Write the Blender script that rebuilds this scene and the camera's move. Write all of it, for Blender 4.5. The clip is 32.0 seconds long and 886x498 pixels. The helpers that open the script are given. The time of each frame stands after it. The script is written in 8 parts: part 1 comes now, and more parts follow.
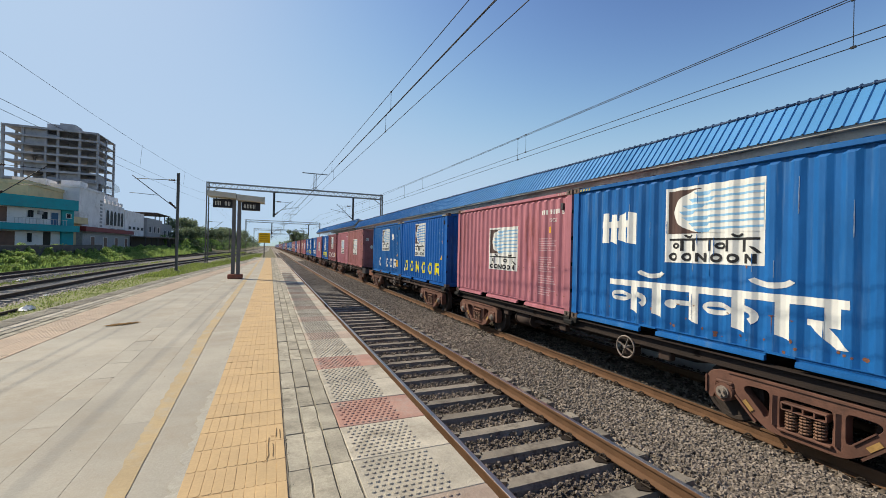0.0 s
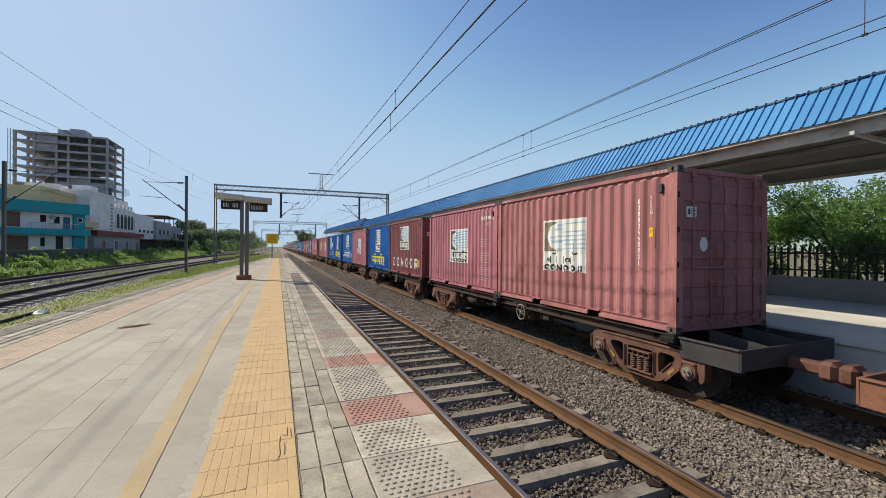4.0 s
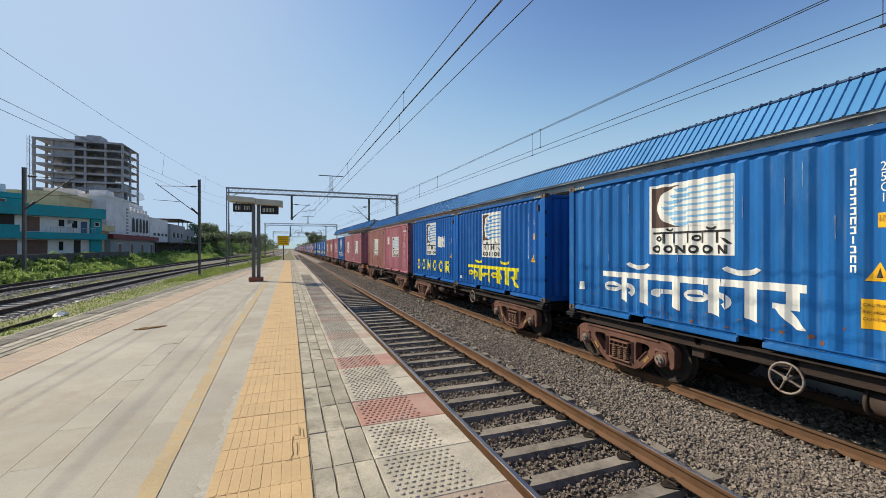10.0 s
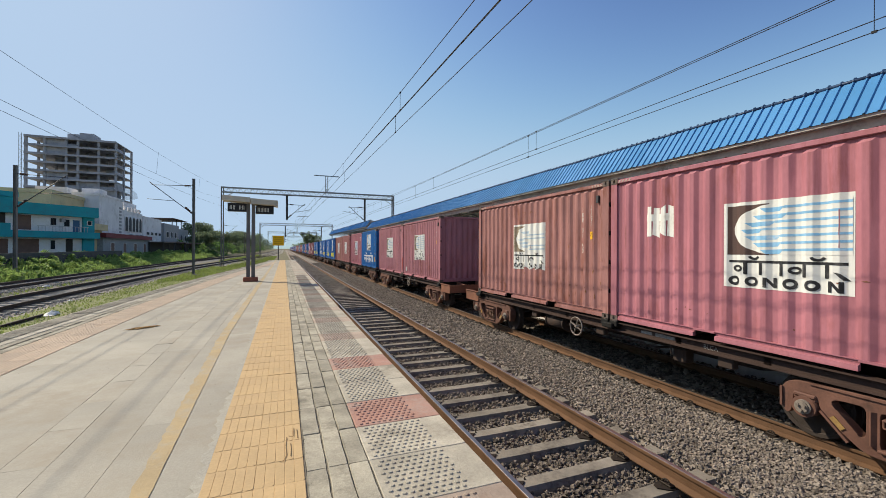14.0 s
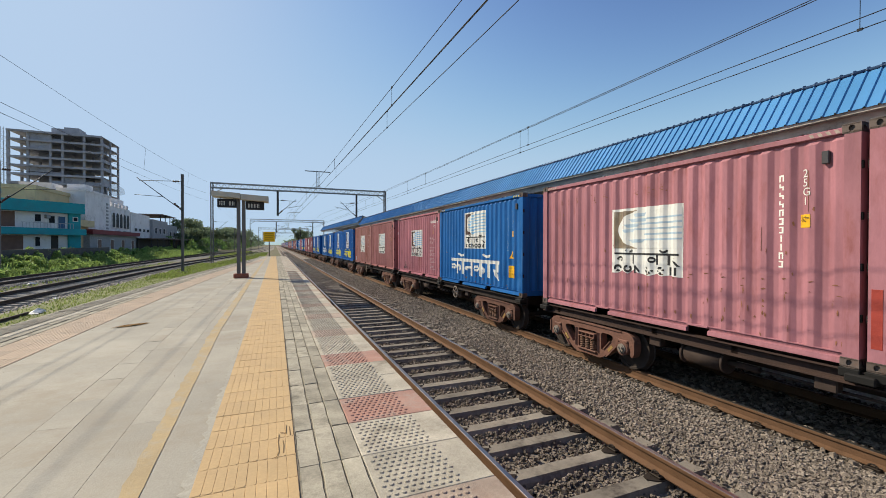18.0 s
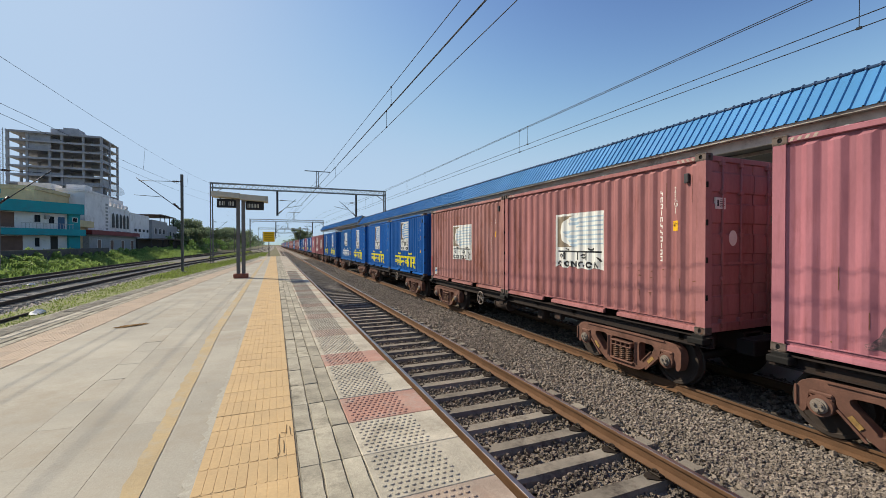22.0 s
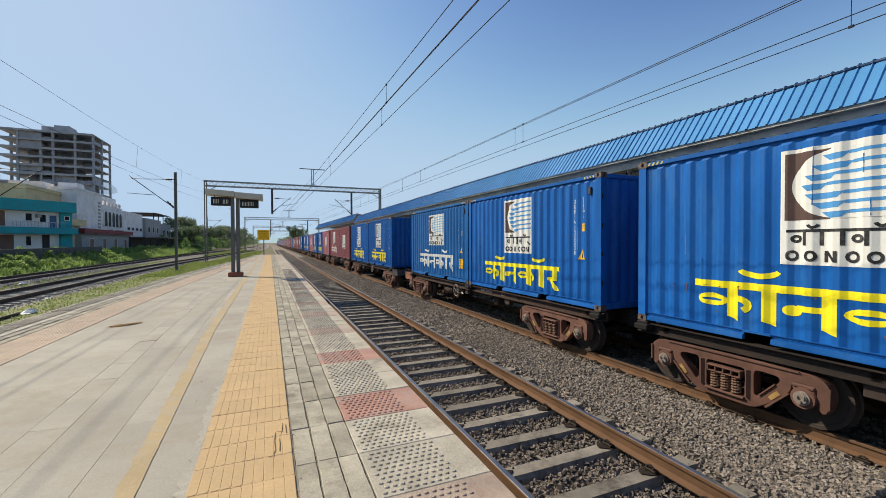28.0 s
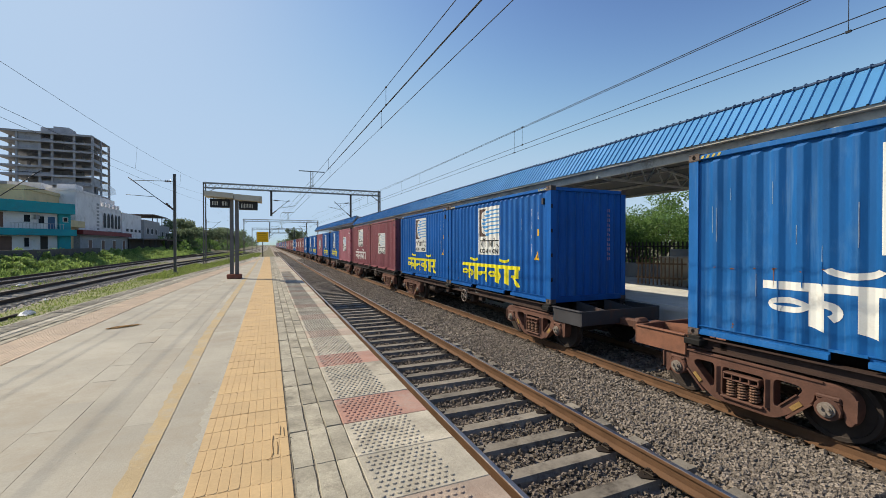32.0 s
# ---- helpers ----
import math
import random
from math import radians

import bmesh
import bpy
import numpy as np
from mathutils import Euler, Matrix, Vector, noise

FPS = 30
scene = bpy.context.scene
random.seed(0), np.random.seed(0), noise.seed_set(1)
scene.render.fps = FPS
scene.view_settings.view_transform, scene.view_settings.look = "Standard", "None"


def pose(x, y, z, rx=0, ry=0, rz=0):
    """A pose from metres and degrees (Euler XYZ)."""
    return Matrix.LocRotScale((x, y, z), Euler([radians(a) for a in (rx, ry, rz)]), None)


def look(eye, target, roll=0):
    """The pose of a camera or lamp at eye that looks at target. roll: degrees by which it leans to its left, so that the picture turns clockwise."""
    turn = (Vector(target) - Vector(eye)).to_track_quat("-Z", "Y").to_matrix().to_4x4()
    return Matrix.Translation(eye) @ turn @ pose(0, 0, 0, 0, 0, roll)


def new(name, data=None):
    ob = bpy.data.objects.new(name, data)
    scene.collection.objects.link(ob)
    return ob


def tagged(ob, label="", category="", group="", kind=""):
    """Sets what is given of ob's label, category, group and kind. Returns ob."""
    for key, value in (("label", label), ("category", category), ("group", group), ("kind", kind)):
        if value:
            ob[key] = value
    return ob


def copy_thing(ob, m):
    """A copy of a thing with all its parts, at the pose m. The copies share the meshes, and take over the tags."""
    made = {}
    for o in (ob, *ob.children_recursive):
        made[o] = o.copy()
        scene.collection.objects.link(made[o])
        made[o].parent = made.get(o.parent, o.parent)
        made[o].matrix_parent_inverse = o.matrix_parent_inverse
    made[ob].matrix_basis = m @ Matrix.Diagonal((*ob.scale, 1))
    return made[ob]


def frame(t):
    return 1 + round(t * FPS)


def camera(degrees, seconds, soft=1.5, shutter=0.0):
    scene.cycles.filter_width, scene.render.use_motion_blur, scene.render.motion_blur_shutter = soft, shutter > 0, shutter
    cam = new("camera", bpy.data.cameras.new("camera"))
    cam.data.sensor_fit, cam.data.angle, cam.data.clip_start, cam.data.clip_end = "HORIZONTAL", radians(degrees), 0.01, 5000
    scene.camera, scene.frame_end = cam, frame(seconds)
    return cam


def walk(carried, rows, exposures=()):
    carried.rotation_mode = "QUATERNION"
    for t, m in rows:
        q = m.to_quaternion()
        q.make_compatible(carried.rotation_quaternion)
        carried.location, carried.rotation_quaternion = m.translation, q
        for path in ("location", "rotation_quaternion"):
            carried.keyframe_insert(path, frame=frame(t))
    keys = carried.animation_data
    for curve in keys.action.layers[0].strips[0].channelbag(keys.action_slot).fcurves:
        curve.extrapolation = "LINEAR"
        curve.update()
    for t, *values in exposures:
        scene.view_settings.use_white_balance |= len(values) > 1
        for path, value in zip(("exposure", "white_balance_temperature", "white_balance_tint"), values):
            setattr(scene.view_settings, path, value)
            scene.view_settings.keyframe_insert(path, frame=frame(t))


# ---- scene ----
# The camera: held by hand on the platform, turning a little. Turn to the right of the line, tilt, lean.
EYE = (-0.007, -0.012, 1.505)
TURNS = [
    (0, 22.980, 0.159, 1.379),
    (0.5, 23.070, 0.063, 1.337),
    (1, 23.084, -0.078, 1.253),
    (1.5, 22.960, -0.141, 1.063),
    (2, 22.857, -0.199, 0.958),
    (2.5, 22.671, -0.183, 0.828),
    (3, 22.426, -0.198, 0.649),
    (3.5, 22.224, -0.153, 0.554),
    (5.5, 21.507, -0.167, 0.321),
    (6, 21.317, -0.138, 0.315),
    (6.5, 21.207, -0.166, 0.241),
    (7, 21.103, -0.102, 0.198),
    (7.5, 21.047, -0.106, 0.131),
    (8, 21.015, -0.096, 0.038),
    (8.5, 21.196, -0.059, -0.030),
    (9, 21.059, -0.080, -0.001),
    (9.5, 20.821, -0.094, -0.059),
    (10, 20.685, -0.098, -0.045),
    (10.5, 20.671, -0.119, 0.032),
    (11, 20.688, -0.110, 0.166),
    (11.5, 20.677, -0.111, 0.158),
    (12, 20.781, -0.059, 0.253),
    (12.5, 20.900, -0.049, 0.276),
    (13, 21.031, -0.069, 0.207),
    (13.5, 21.171, 0.019, 0.242),
    (14, 21.301, 0.037, 0.268),
    (14.5, 21.390, 0.014, 0.216),
    (16.5, 22.153, -0.392, 0.185),
    (17, 22.231, -0.489, 0.134),
    (17.5, 22.334, -0.543, 0.152),
    (18, 22.391, -0.554, 0.119),
    (18.5, 22.455, -0.612, 0.076),
    (19, 22.523, -0.622, 0.064),
    (19.5, 22.543, -0.639, 0.006),
    (20, 22.543, -0.642, 0.031),
    (20.5, 22.480, -0.650, -0.035),
    (21, 22.443, -0.612, -0.025),
    (21.5, 22.438, -0.642, -0.037),
    (22, 22.420, -0.615, -0.029),
    (22.5, 22.418, -0.641, 0.018),
    (23, 22.371, -0.689, 0.089),
    (23.5, 22.403, -0.759, 0.050),
    (24, 22.395, -0.769, 0.005),
    (24.5, 22.432, -0.802, 0.034),
    (25, 22.474, -0.851, 0.039),
    (25.5, 22.455, -0.888, 0.002),
    (27.5, 22.826, -0.938, -0.170),
    (28, 23.017, -0.926, -0.172),
    (28.5, 23.105, -0.875, -0.279),
    (29, 23.190, -0.841, -0.345),
    (29.5, 23.263, -0.710, -0.479),
    (30, 23.306, -0.661, -0.554),
    (30.5, 23.245, -0.508, -0.509),
    (31, 23.266, -0.448, -0.381),
    (31.5, 23.148, -0.453, -0.161),
    (32, 23.153, -0.561, 0.004),
]


def held(turn, tilt, lean):
    a, b = radians(turn), radians(tilt)
    ahead = Vector((math.sin(a) * math.cos(b), math.cos(a) * math.cos(b), math.sin(b)))
    return look(EYE, Vector(EYE) + 10 * ahead, lean)


cam = camera(94.75, 32.0, soft=0.6)
walk(cam, [(t, held(a, b, c)) for t, a, b, c in TURNS], [(0.0, 0.12, 6950, 9.0), (32.0, 0.12, 6950, 9.0)])

# ---- light ----
SUN = Vector((-1.0, 0.93, 1.15)).normalized()
world = bpy.data.worlds.new("sky")
scene.world = world
world.use_nodes = True
wn = world.node_tree.nodes
sky = wn.new("ShaderNodeTexSky")
sky.sky_type = "NISHITA"
sky.sun_disc = False
sky.sun_elevation = math.asin(SUN.z)
sky.sun_rotation = math.atan2(SUN.x, SUN.y)
sky.altitude = 0
sky.air_density, sky.dust_density, sky.ozone_density = 1.0, 0.7, 1.2
wl = world.node_tree.links
# a milky blue haze low down: red and green never above a share of the blue
rgb, mixed = wn.new("ShaderNodeSeparateColor"), wn.new("ShaderNodeCombineColor")
wl.new(sky.outputs[0], rgb.inputs[0])
wl.new(rgb.outputs[2], mixed.inputs[2])
for k, share in ((0, 0.84), (1, 0.92)):
    top, low = wn.new("ShaderNodeMath"), wn.new("ShaderNodeMath")
    top.operation, low.operation = "MULTIPLY", "MINIMUM"
    wl.new(rgb.outputs[2], top.inputs[0])
    top.inputs[1].default_value = share
    wl.new(rgb.outputs[k], low.inputs[0])
    wl.new(top.outputs[0], low.inputs[1])
    wl.new(low.outputs[0], mixed.inputs[k])
# the glare low down is softened: brightness b goes over to 1.27 b / (1 + (b / 4.6)^4)^(1/4)
last = rgb.outputs[2]
for how, amount in (("DIVIDE", 4.6), ("POWER", 4.0), ("ADD", 1.0), ("POWER", -0.25), ("MULTIPLY", 1.27)):
    sum_ = wn.new("ShaderNodeMath")
    sum_.operation = how
    wl.new(last, sum_.inputs[0])
    sum_.inputs[1].default_value = amount
    last = sum_.outputs[0]
gain = wn.new("ShaderNodeVectorMath")
gain.operation = "SCALE"
wl.new(mixed.outputs[0], gain.inputs[0])
wl.new(last, gain.inputs["Scale"])
# whiter towards the sun, deeper blue away from it: each channel c becomes lift * c^power, held below a ceiling
apart, joined = wn.new("ShaderNodeSeparateColor"), wn.new("ShaderNodeCombineColor")
wl.new(gain.outputs[0], apart.inputs[0])
for k, (lift, power, ceiling) in enumerate(((5.9, 2.5, 0.455), (4.05, 2.6, 0.635), (1.84, 2.2, 0.94))):
    last = apart.outputs[k]
    steps = (("MULTIPLY", 0.15), ("POWER", power), ("MULTIPLY", lift))
    for how, amount in steps:
        sum_ = wn.new("ShaderNodeMath")
        sum_.operation = how
        wl.new(last, sum_.inputs[0])
        sum_.inputs[1].default_value = amount
        last = sum_.outputs[0]
    raised = last
    for how, amount in (("DIVIDE", ceiling), ("POWER", 4.0), ("ADD", 1.0), ("POWER", -0.25), ("MULTIPLY", 1 / 0.15)):
        sum_ = wn.new("ShaderNodeMath")
        sum_.operation = how
        wl.new(last, sum_.inputs[0])
        sum_.inputs[1].default_value = amount
        last = sum_.outputs[0]
    level = wn.new("ShaderNodeMath")
    level.operation = "MULTIPLY"
    wl.new(raised, level.inputs[0])
    wl.new(last, level.inputs[1])
    wl.new(level.outputs[0], joined.inputs[k])
wl.new(joined.outputs[0], wn["Background"].inputs[0])
wn["Background"].inputs[1].default_value = 0.138
lamp = bpy.data.lights.new("sun", "SUN")
lamp.energy, lamp.angle, lamp.color = 5.0, radians(0.53), (1.0, 0.93, 0.80)
sun = new("sun", lamp)
sun.matrix_basis = look(SUN * 200, (0, 0, 0))

# ---- mesh tools ----
class Shape:
    """Collects faces for one mesh."""

    def __init__(self):
        self.v, self.f, self.s = [], [], []

    def face(self, pts, smooth=False):
        n = len(self.v)
        self.v += [tuple(p) for p in pts]
        self.f.append(tuple(range(n, n + len(pts))))
        self.s.append(smooth)

    def raw(self, pts, faces, smooth=False, m=None):
        n = len(self.v)
        self.v += [tuple(m @ Vector(p)) for p in pts] if m else [tuple(p) for p in pts]
        self.f += [tuple(n + i for i in f) for f in faces]
        self.s += [smooth] * len(faces)
        return self

    def box(self, x0, y0, z0, x1, y1, z1, b=0.0, m=None):
        if x1 < x0:
            x0, x1 = x1, x0
        if y1 < y0:
            y0, y1 = y1, y0
        if z1 < z0:
            z0, z1 = z1, z0
        if b <= 0:
            p = [(x, y, z) for z in (z0, z1) for y in (y0, y1) for x in (x0, x1)]
            return self.raw(p, [(0, 2, 3, 1), (4, 5, 7, 6), (0, 1, 5, 4), (2, 6, 7, 3), (0, 4, 6, 2), (1, 3, 7, 5)], m=m)
        b = min(b, 0.45 * min(x1 - x0, y1 - y0, z1 - z0))
        lo, hi = (x0, y0, z0), (x1, y1, z1)
        p, at = [], {}
        for c in range(8):
            s = [(c >> k) & 1 for k in range(3)]
            for k in range(3):
                at[c, k] = len(p)
                p.append(tuple((hi[i] if s[i] else lo[i]) if i == k else (hi[i] - b if s[i] else lo[i] + b) for i in range(3)))
        faces = []
        for k in range(3):
            i, j = (k + 1) % 3, (k + 2) % 3
            for side in (0, 1):
                q = [(side << k) | (a << i) | (c << j) for a, c in ((0, 0), (1, 0), (1, 1), (0, 1))]
                q = [at[c, k] for c in q]
                faces.append(tuple(q if side else q[::-1]))
            for a in (0, 1):
                for c in (0, 1):
                    e0 = (a << i) | (c << j)
                    e1 = e0 | (1 << k)
                    q = [at[e0, i], at[e1, i], at[e1, j], at[e0, j]]
                    faces.append(tuple(q if a == c else q[::-1]))
        for c in range(8):
            q = [at[c, 0], at[c, 1], at[c, 2]]
            faces.append(tuple(q if bin(c).count("1") % 2 else q[::-1]))
        return self.raw(p, faces, m=m)

    def rod(self, a, b, r, n=8, r2=None, caps=True):
        a, b = Vector(a), Vector(b)
        w = (b - a).normalized()
        u = w.orthogonal().normalized()
        t = w.cross(u)
        r2 = r if r2 is None else r2
        ring = [math.cos(2 * math.pi * k / n) * u + math.sin(2 * math.pi * k / n) * t for k in range(n)]
        p = [a + r * d for d in ring] + [b + r2 * d for d in ring]
        self.raw(p, [(k, (k + 1) % n, n + (k + 1) % n, n + k) for k in range(n)], smooth=n > 5)
        if caps:
            m = len(self.v) - 2 * n
            self.f += [tuple(range(m + n - 1, m - 1, -1)), tuple(range(m + n, m + 2 * n))]
            self.s += [False, False]
        return self

    def bar(self, a, b, w, h, up=(0, 0, 1)):
        """A square bar from a to b, w wide across and h high."""
        a, b = Vector(a), Vector(b)
        d = (b - a).normalized()
        side = d.cross(Vector(up))
        side = side.normalized() if side.length > 1e-4 else d.orthogonal().normalized()
        top = side.cross(d)
        p = [q + side * sx * w / 2 + top * sz * h / 2 for q in (a, b) for sx, sz in ((-1, -1), (1, -1), (1, 1), (-1, 1))]
        return self.raw(p, [(0, 1, 2, 3), (7, 6, 5, 4), (0, 4, 5, 1), (1, 5, 6, 2), (2, 6, 7, 3), (3, 7, 4, 0)])

    def slab(self, pts, axis, a, b):
        """A flat outline (two coordinates a point) pushed out along an axis from a to b."""
        def place(p, v):
            q = list(p)
            q.insert(axis, v)
            return q
        n = len(pts)
        p = [place(q, a) for q in pts] + [place(q, b) for q in pts]
        f = [tuple(range(n)), tuple(range(2 * n - 1, n - 1, -1))]
        f += [(k, n + k, n + (k + 1) % n, (k + 1) % n) for k in range(n)]
        return self.raw(p, f)

    def sweep(self, profile, path):
        """A closed profile (x, z) carried along points of path (x, y, z), level, across the path's direction in plan."""
        n = len(profile)
        base = len(self.v)
        for k, q in enumerate(path):
            d = Vector(path[min(k + 1, len(path) - 1)]) - Vector(path[max(k - 1, 0)])
            side = Vector((d.y, -d.x, 0)).normalized()
            for px, pz in profile:
                self.v.append((q[0] + side.x * px, q[1] + side.y * px, q[2] + pz))
        for k in range(len(path) - 1):
            for i in range(n):
                j = (i + 1) % n
                self.f.append((base + k * n + i, base + k * n + j, base + (k + 1) * n + j, base + (k + 1) * n + i))
                self.s.append(False)
        e = base + (len(path) - 1) * n
        self.f += [tuple(range(base + n - 1, base - 1, -1)), tuple(range(e, e + n))]
        self.s += [False, False]
        return self

    def tube(self, path, r, n=5):
        """A round tube along a path, its rings joined."""
        base = len(self.v)
        for k, p in enumerate(path):
            w = (Vector(path[min(k + 1, len(path) - 1)]) - Vector(path[max(k - 1, 0)])).normalized()
            u = w.cross(Vector((1, 0, 0.01))).normalized()
            t = w.cross(u)
            self.v += [tuple(Vector(p) + r * (math.cos(6.2832 * i / n) * u + math.sin(6.2832 * i / n) * t)) for i in range(n)]
        for k in range(len(path) - 1):
            for i in range(n):
                j = (i + 1) % n
                self.f.append((base + k * n + i, base + k * n + j, base + (k + 1) * n + j, base + (k + 1) * n + i))
                self.s.append(True)
        return self

    def mesh(self, name, material):
        me = bpy.data.meshes.new(name)
        me.from_pydata(self.v, [], self.f)
        me.polygons.foreach_set("use_smooth", self.s)
        if material:
            me.materials.append(material)
        me.update()
        return me


def part(name, shape, material, parent, label="", at=None):
    ob = new(name, shape if isinstance(shape, bpy.types.Mesh) else shape.mesh(name, material))
    ob.parent = parent
    if at is not None:
        ob.matrix_basis = at
    if label:
        ob["label"] = label
    return ob


def thing(name, label, category, at=None, group="", kind=""):
    ob = new(name)
    ob.empty_display_size = 0.2
    if at is not None:
        ob.matrix_basis = at
    return tagged(ob, label, category, group, kind)


def setting(name, shape, material, label="", category="", kind="structure"):
    return tagged(new(name, shape.mesh(name, material)), label, category, "", kind)


# ---- materials ----
def paint(name, colour, rough=0.6, metal=0.0, vary=0.12, grain=0.05, scale=3.0, fine=40.0, bump=0.15, stain=None, amount=0.0, stain_scale=1.5,
          random_tint=0.0, streak=1.0, island=0.0, stain_lo=0.52, dent=0.0, drip=None, spec=None):
    """A procedural surface: base colour varied at two scales, stains of another colour, bump and uneven gloss."""
    m = bpy.data.materials.new(name)
    m.use_nodes = True
    n, l = m.node_tree.nodes, m.node_tree.links
    bs = n["Principled BSDF"]
    co = n.new("ShaderNodeTexCoord")
    mp = n.new("ShaderNodeMapping")
    l.new(co.outputs["Object"], mp.inputs[0])
    mp.inputs["Scale"].default_value = (1, 1, 1 / streak)
    info = n.new("ShaderNodeObjectInfo")
    shift = n.new("ShaderNodeVectorMath")
    shift.operation = "SCALE"
    comb = n.new("ShaderNodeCombineXYZ")
    for k in range(3):
        l.new(info.outputs["Random"], comb.inputs[k])
    l.new(comb.outputs[0], shift.inputs[0])
    shift.inputs["Scale"].default_value = 37.0
    add = n.new("ShaderNodeVectorMath")
    l.new(mp.outputs[0], add.inputs[0])
    l.new(shift.outputs[0], add.inputs[1])

    def noisy(sc, detail, rough_=0.6):
        t = n.new("ShaderNodeTexNoise")
        t.inputs["Scale"].default_value, t.inputs["Detail"].default_value, t.inputs["Roughness"].default_value = sc, detail, rough_
        l.new(add.outputs[0], t.inputs["Vector"])
        return t.outputs["Fac"]

    def ranged(fac, lo, hi, a, b):
        r = n.new("ShaderNodeMapRange")
        l.new(fac, r.inputs[0])
        for k, v in zip(("From Min", "From Max", "To Min", "To Max"), (lo, hi, a, b)):
            r.inputs[k].default_value = v
        return r.outputs[0]

    def times(a, b):
        x = n.new("ShaderNodeMath")
        x.operation = "MULTIPLY"
        l.new(a, x.inputs[0])
        l.new(b, x.inputs[1])
        return x.outputs[0]

    big, small = noisy(scale, 5), noisy(fine, 3, 0.7)
    level = times(ranged(big, 0.3, 0.7, 1 - vary, 1 + vary), ranged(small, 0.25, 0.75, 1 - grain, 1 + grain))
    if random_tint:
        level = times(level, ranged(info.outputs["Random"], 0, 1, 1 - random_tint, 1 + random_tint))
    if island:
        geo = n.new("ShaderNodeNewGeometry")
        level = times(level, ranged(geo.outputs["Random Per Island"], 0, 1, 1 - island, 1 + island))
    col = n.new("ShaderNodeVectorMath")
    col.operation = "SCALE"
    col.inputs[0].default_value = colour
    l.new(level, col.inputs["Scale"])
    out = col.outputs[0]
    if stain:
        mix = n.new("ShaderNodeMix")
        mix.data_type = "RGBA"
        l.new(out, mix.inputs[6])
        mix.inputs[7].default_value = (*stain, 1)
        patch = times(ranged(noisy(stain_scale, 8, 0.7), stain_lo, stain_lo + 0.16, 0, 1), ranged(noisy(stain_scale * 7, 4), 0.35, 0.6, 0.2, 1))
        l.new(times(patch, ranged(small, 0, 1, amount, amount)), mix.inputs[0])
        out = mix.outputs[2]
    if drip:
        long = n.new("ShaderNodeMapping")
        l.new(add.outputs[0], long.inputs[0])
        long.inputs["Scale"].default_value = (1, 1, 0.22)
        run = n.new("ShaderNodeTexNoise")
        run.inputs["Scale"].default_value, run.inputs["Detail"].default_value, run.inputs["Roughness"].default_value = 9.0, 5, 0.65
        l.new(long.outputs[0], run.inputs["Vector"])
        mix = n.new("ShaderNodeMix")
        mix.data_type = "RGBA"
        l.new(out, mix.inputs[6])
        mix.inputs[7].default_value = (*drip[0], 1)
        l.new(times(ranged(run.outputs["Fac"], 0.54, 0.74, 0, drip[1]), ranged(big, 0.40, 0.58, 0.15, 1)), mix.inputs[0])
        out = mix.outputs[2]
    l.new(out, bs.inputs["Base Color"])
    l.new(ranged(big, 0.3, 0.7, max(rough - 0.1, 0.02), min(rough + 0.1, 1)), bs.inputs["Roughness"])
    bs.inputs["Metallic"].default_value = metal
    bs.inputs["Specular IOR Level"].default_value = spec if spec is not None else 0.5 if metal > 0.5 or rough < 0.3 else 0.28
    if bump:
        bp = n.new("ShaderNodeBump")
        bp.inputs["Strength"].default_value, bp.inputs["Distance"].default_value = bump, 0.02
        l.new(small, bp.inputs["Height"])
        l.new(bp.outputs[0], bs.inputs["Normal"])
        if dent:
            wave = n.new("ShaderNodeBump")
            wave.inputs["Strength"].default_value, wave.inputs["Distance"].default_value = dent, 0.10
            l.new(noisy(2.2, 2, 0.45), wave.inputs["Height"])
            l.new(wave.outputs[0], bp.inputs["Normal"])
    return m


RUST = (0.16, 0.055, 0.022)
M = {}
M["concrete"] = paint("concrete_paving", (0.367, 0.335, 0.271), 0.85, vary=0.17, grain=0.09, scale=0.8, fine=55, bump=0.2, stain=(0.30, 0.245, 0.175), amount=0.55, stain_scale=0.7, stain_lo=0.47, random_tint=0.03)
M["slab_grey"] = paint("edge_slab", (0.42, 0.375, 0.295), 0.85, vary=0.22, grain=0.16, scale=2.5, fine=50, bump=0.35, stain=(0.16, 0.13, 0.095), amount=0.75, stain_scale=1.6, random_tint=0.1)
M["slab_red"] = paint("edge_slab_red", (0.385, 0.215, 0.165), 0.85, vary=0.16, grain=0.12, scale=3, fine=50, bump=0.3, stain=(0.37, 0.32, 0.27), amount=0.75, stain_scale=2.2, stain_lo=0.48, random_tint=0.08)
M["slab_faded"] = paint("edge_slab_faded_red", (0.385, 0.30, 0.235), 0.85, vary=0.22, grain=0.14, scale=2.5, fine=50, bump=0.3, stain=(0.24, 0.15, 0.11), amount=0.6, stain_scale=1.6, random_tint=0.10)
M["paver"] = paint("paver", (0.345, 0.31, 0.238), 0.9, vary=0.3, grain=0.18, scale=3, fine=50, bump=0.35, stain=(0.13, 0.115, 0.085), amount=0.8, stain_scale=1.8, stain_lo=0.49, random_tint=0.14)
M["tactile"] = paint("tactile_yellow", (0.50, 0.345, 0.178), 0.8, vary=0.10, grain=0.08, scale=2, fine=40, bump=0.12, stain=(0.40, 0.29, 0.15), amount=0.4, stain_scale=1.5, random_tint=0.02)
M["orange"] = paint("tactile_orange", (0.47, 0.36, 0.26), 0.8, vary=0.1, grain=0.06, scale=2, fine=40, bump=0.15, stain=(0.4, 0.33, 0.24), amount=0.6, stain_scale=1.2, random_tint=0.06)
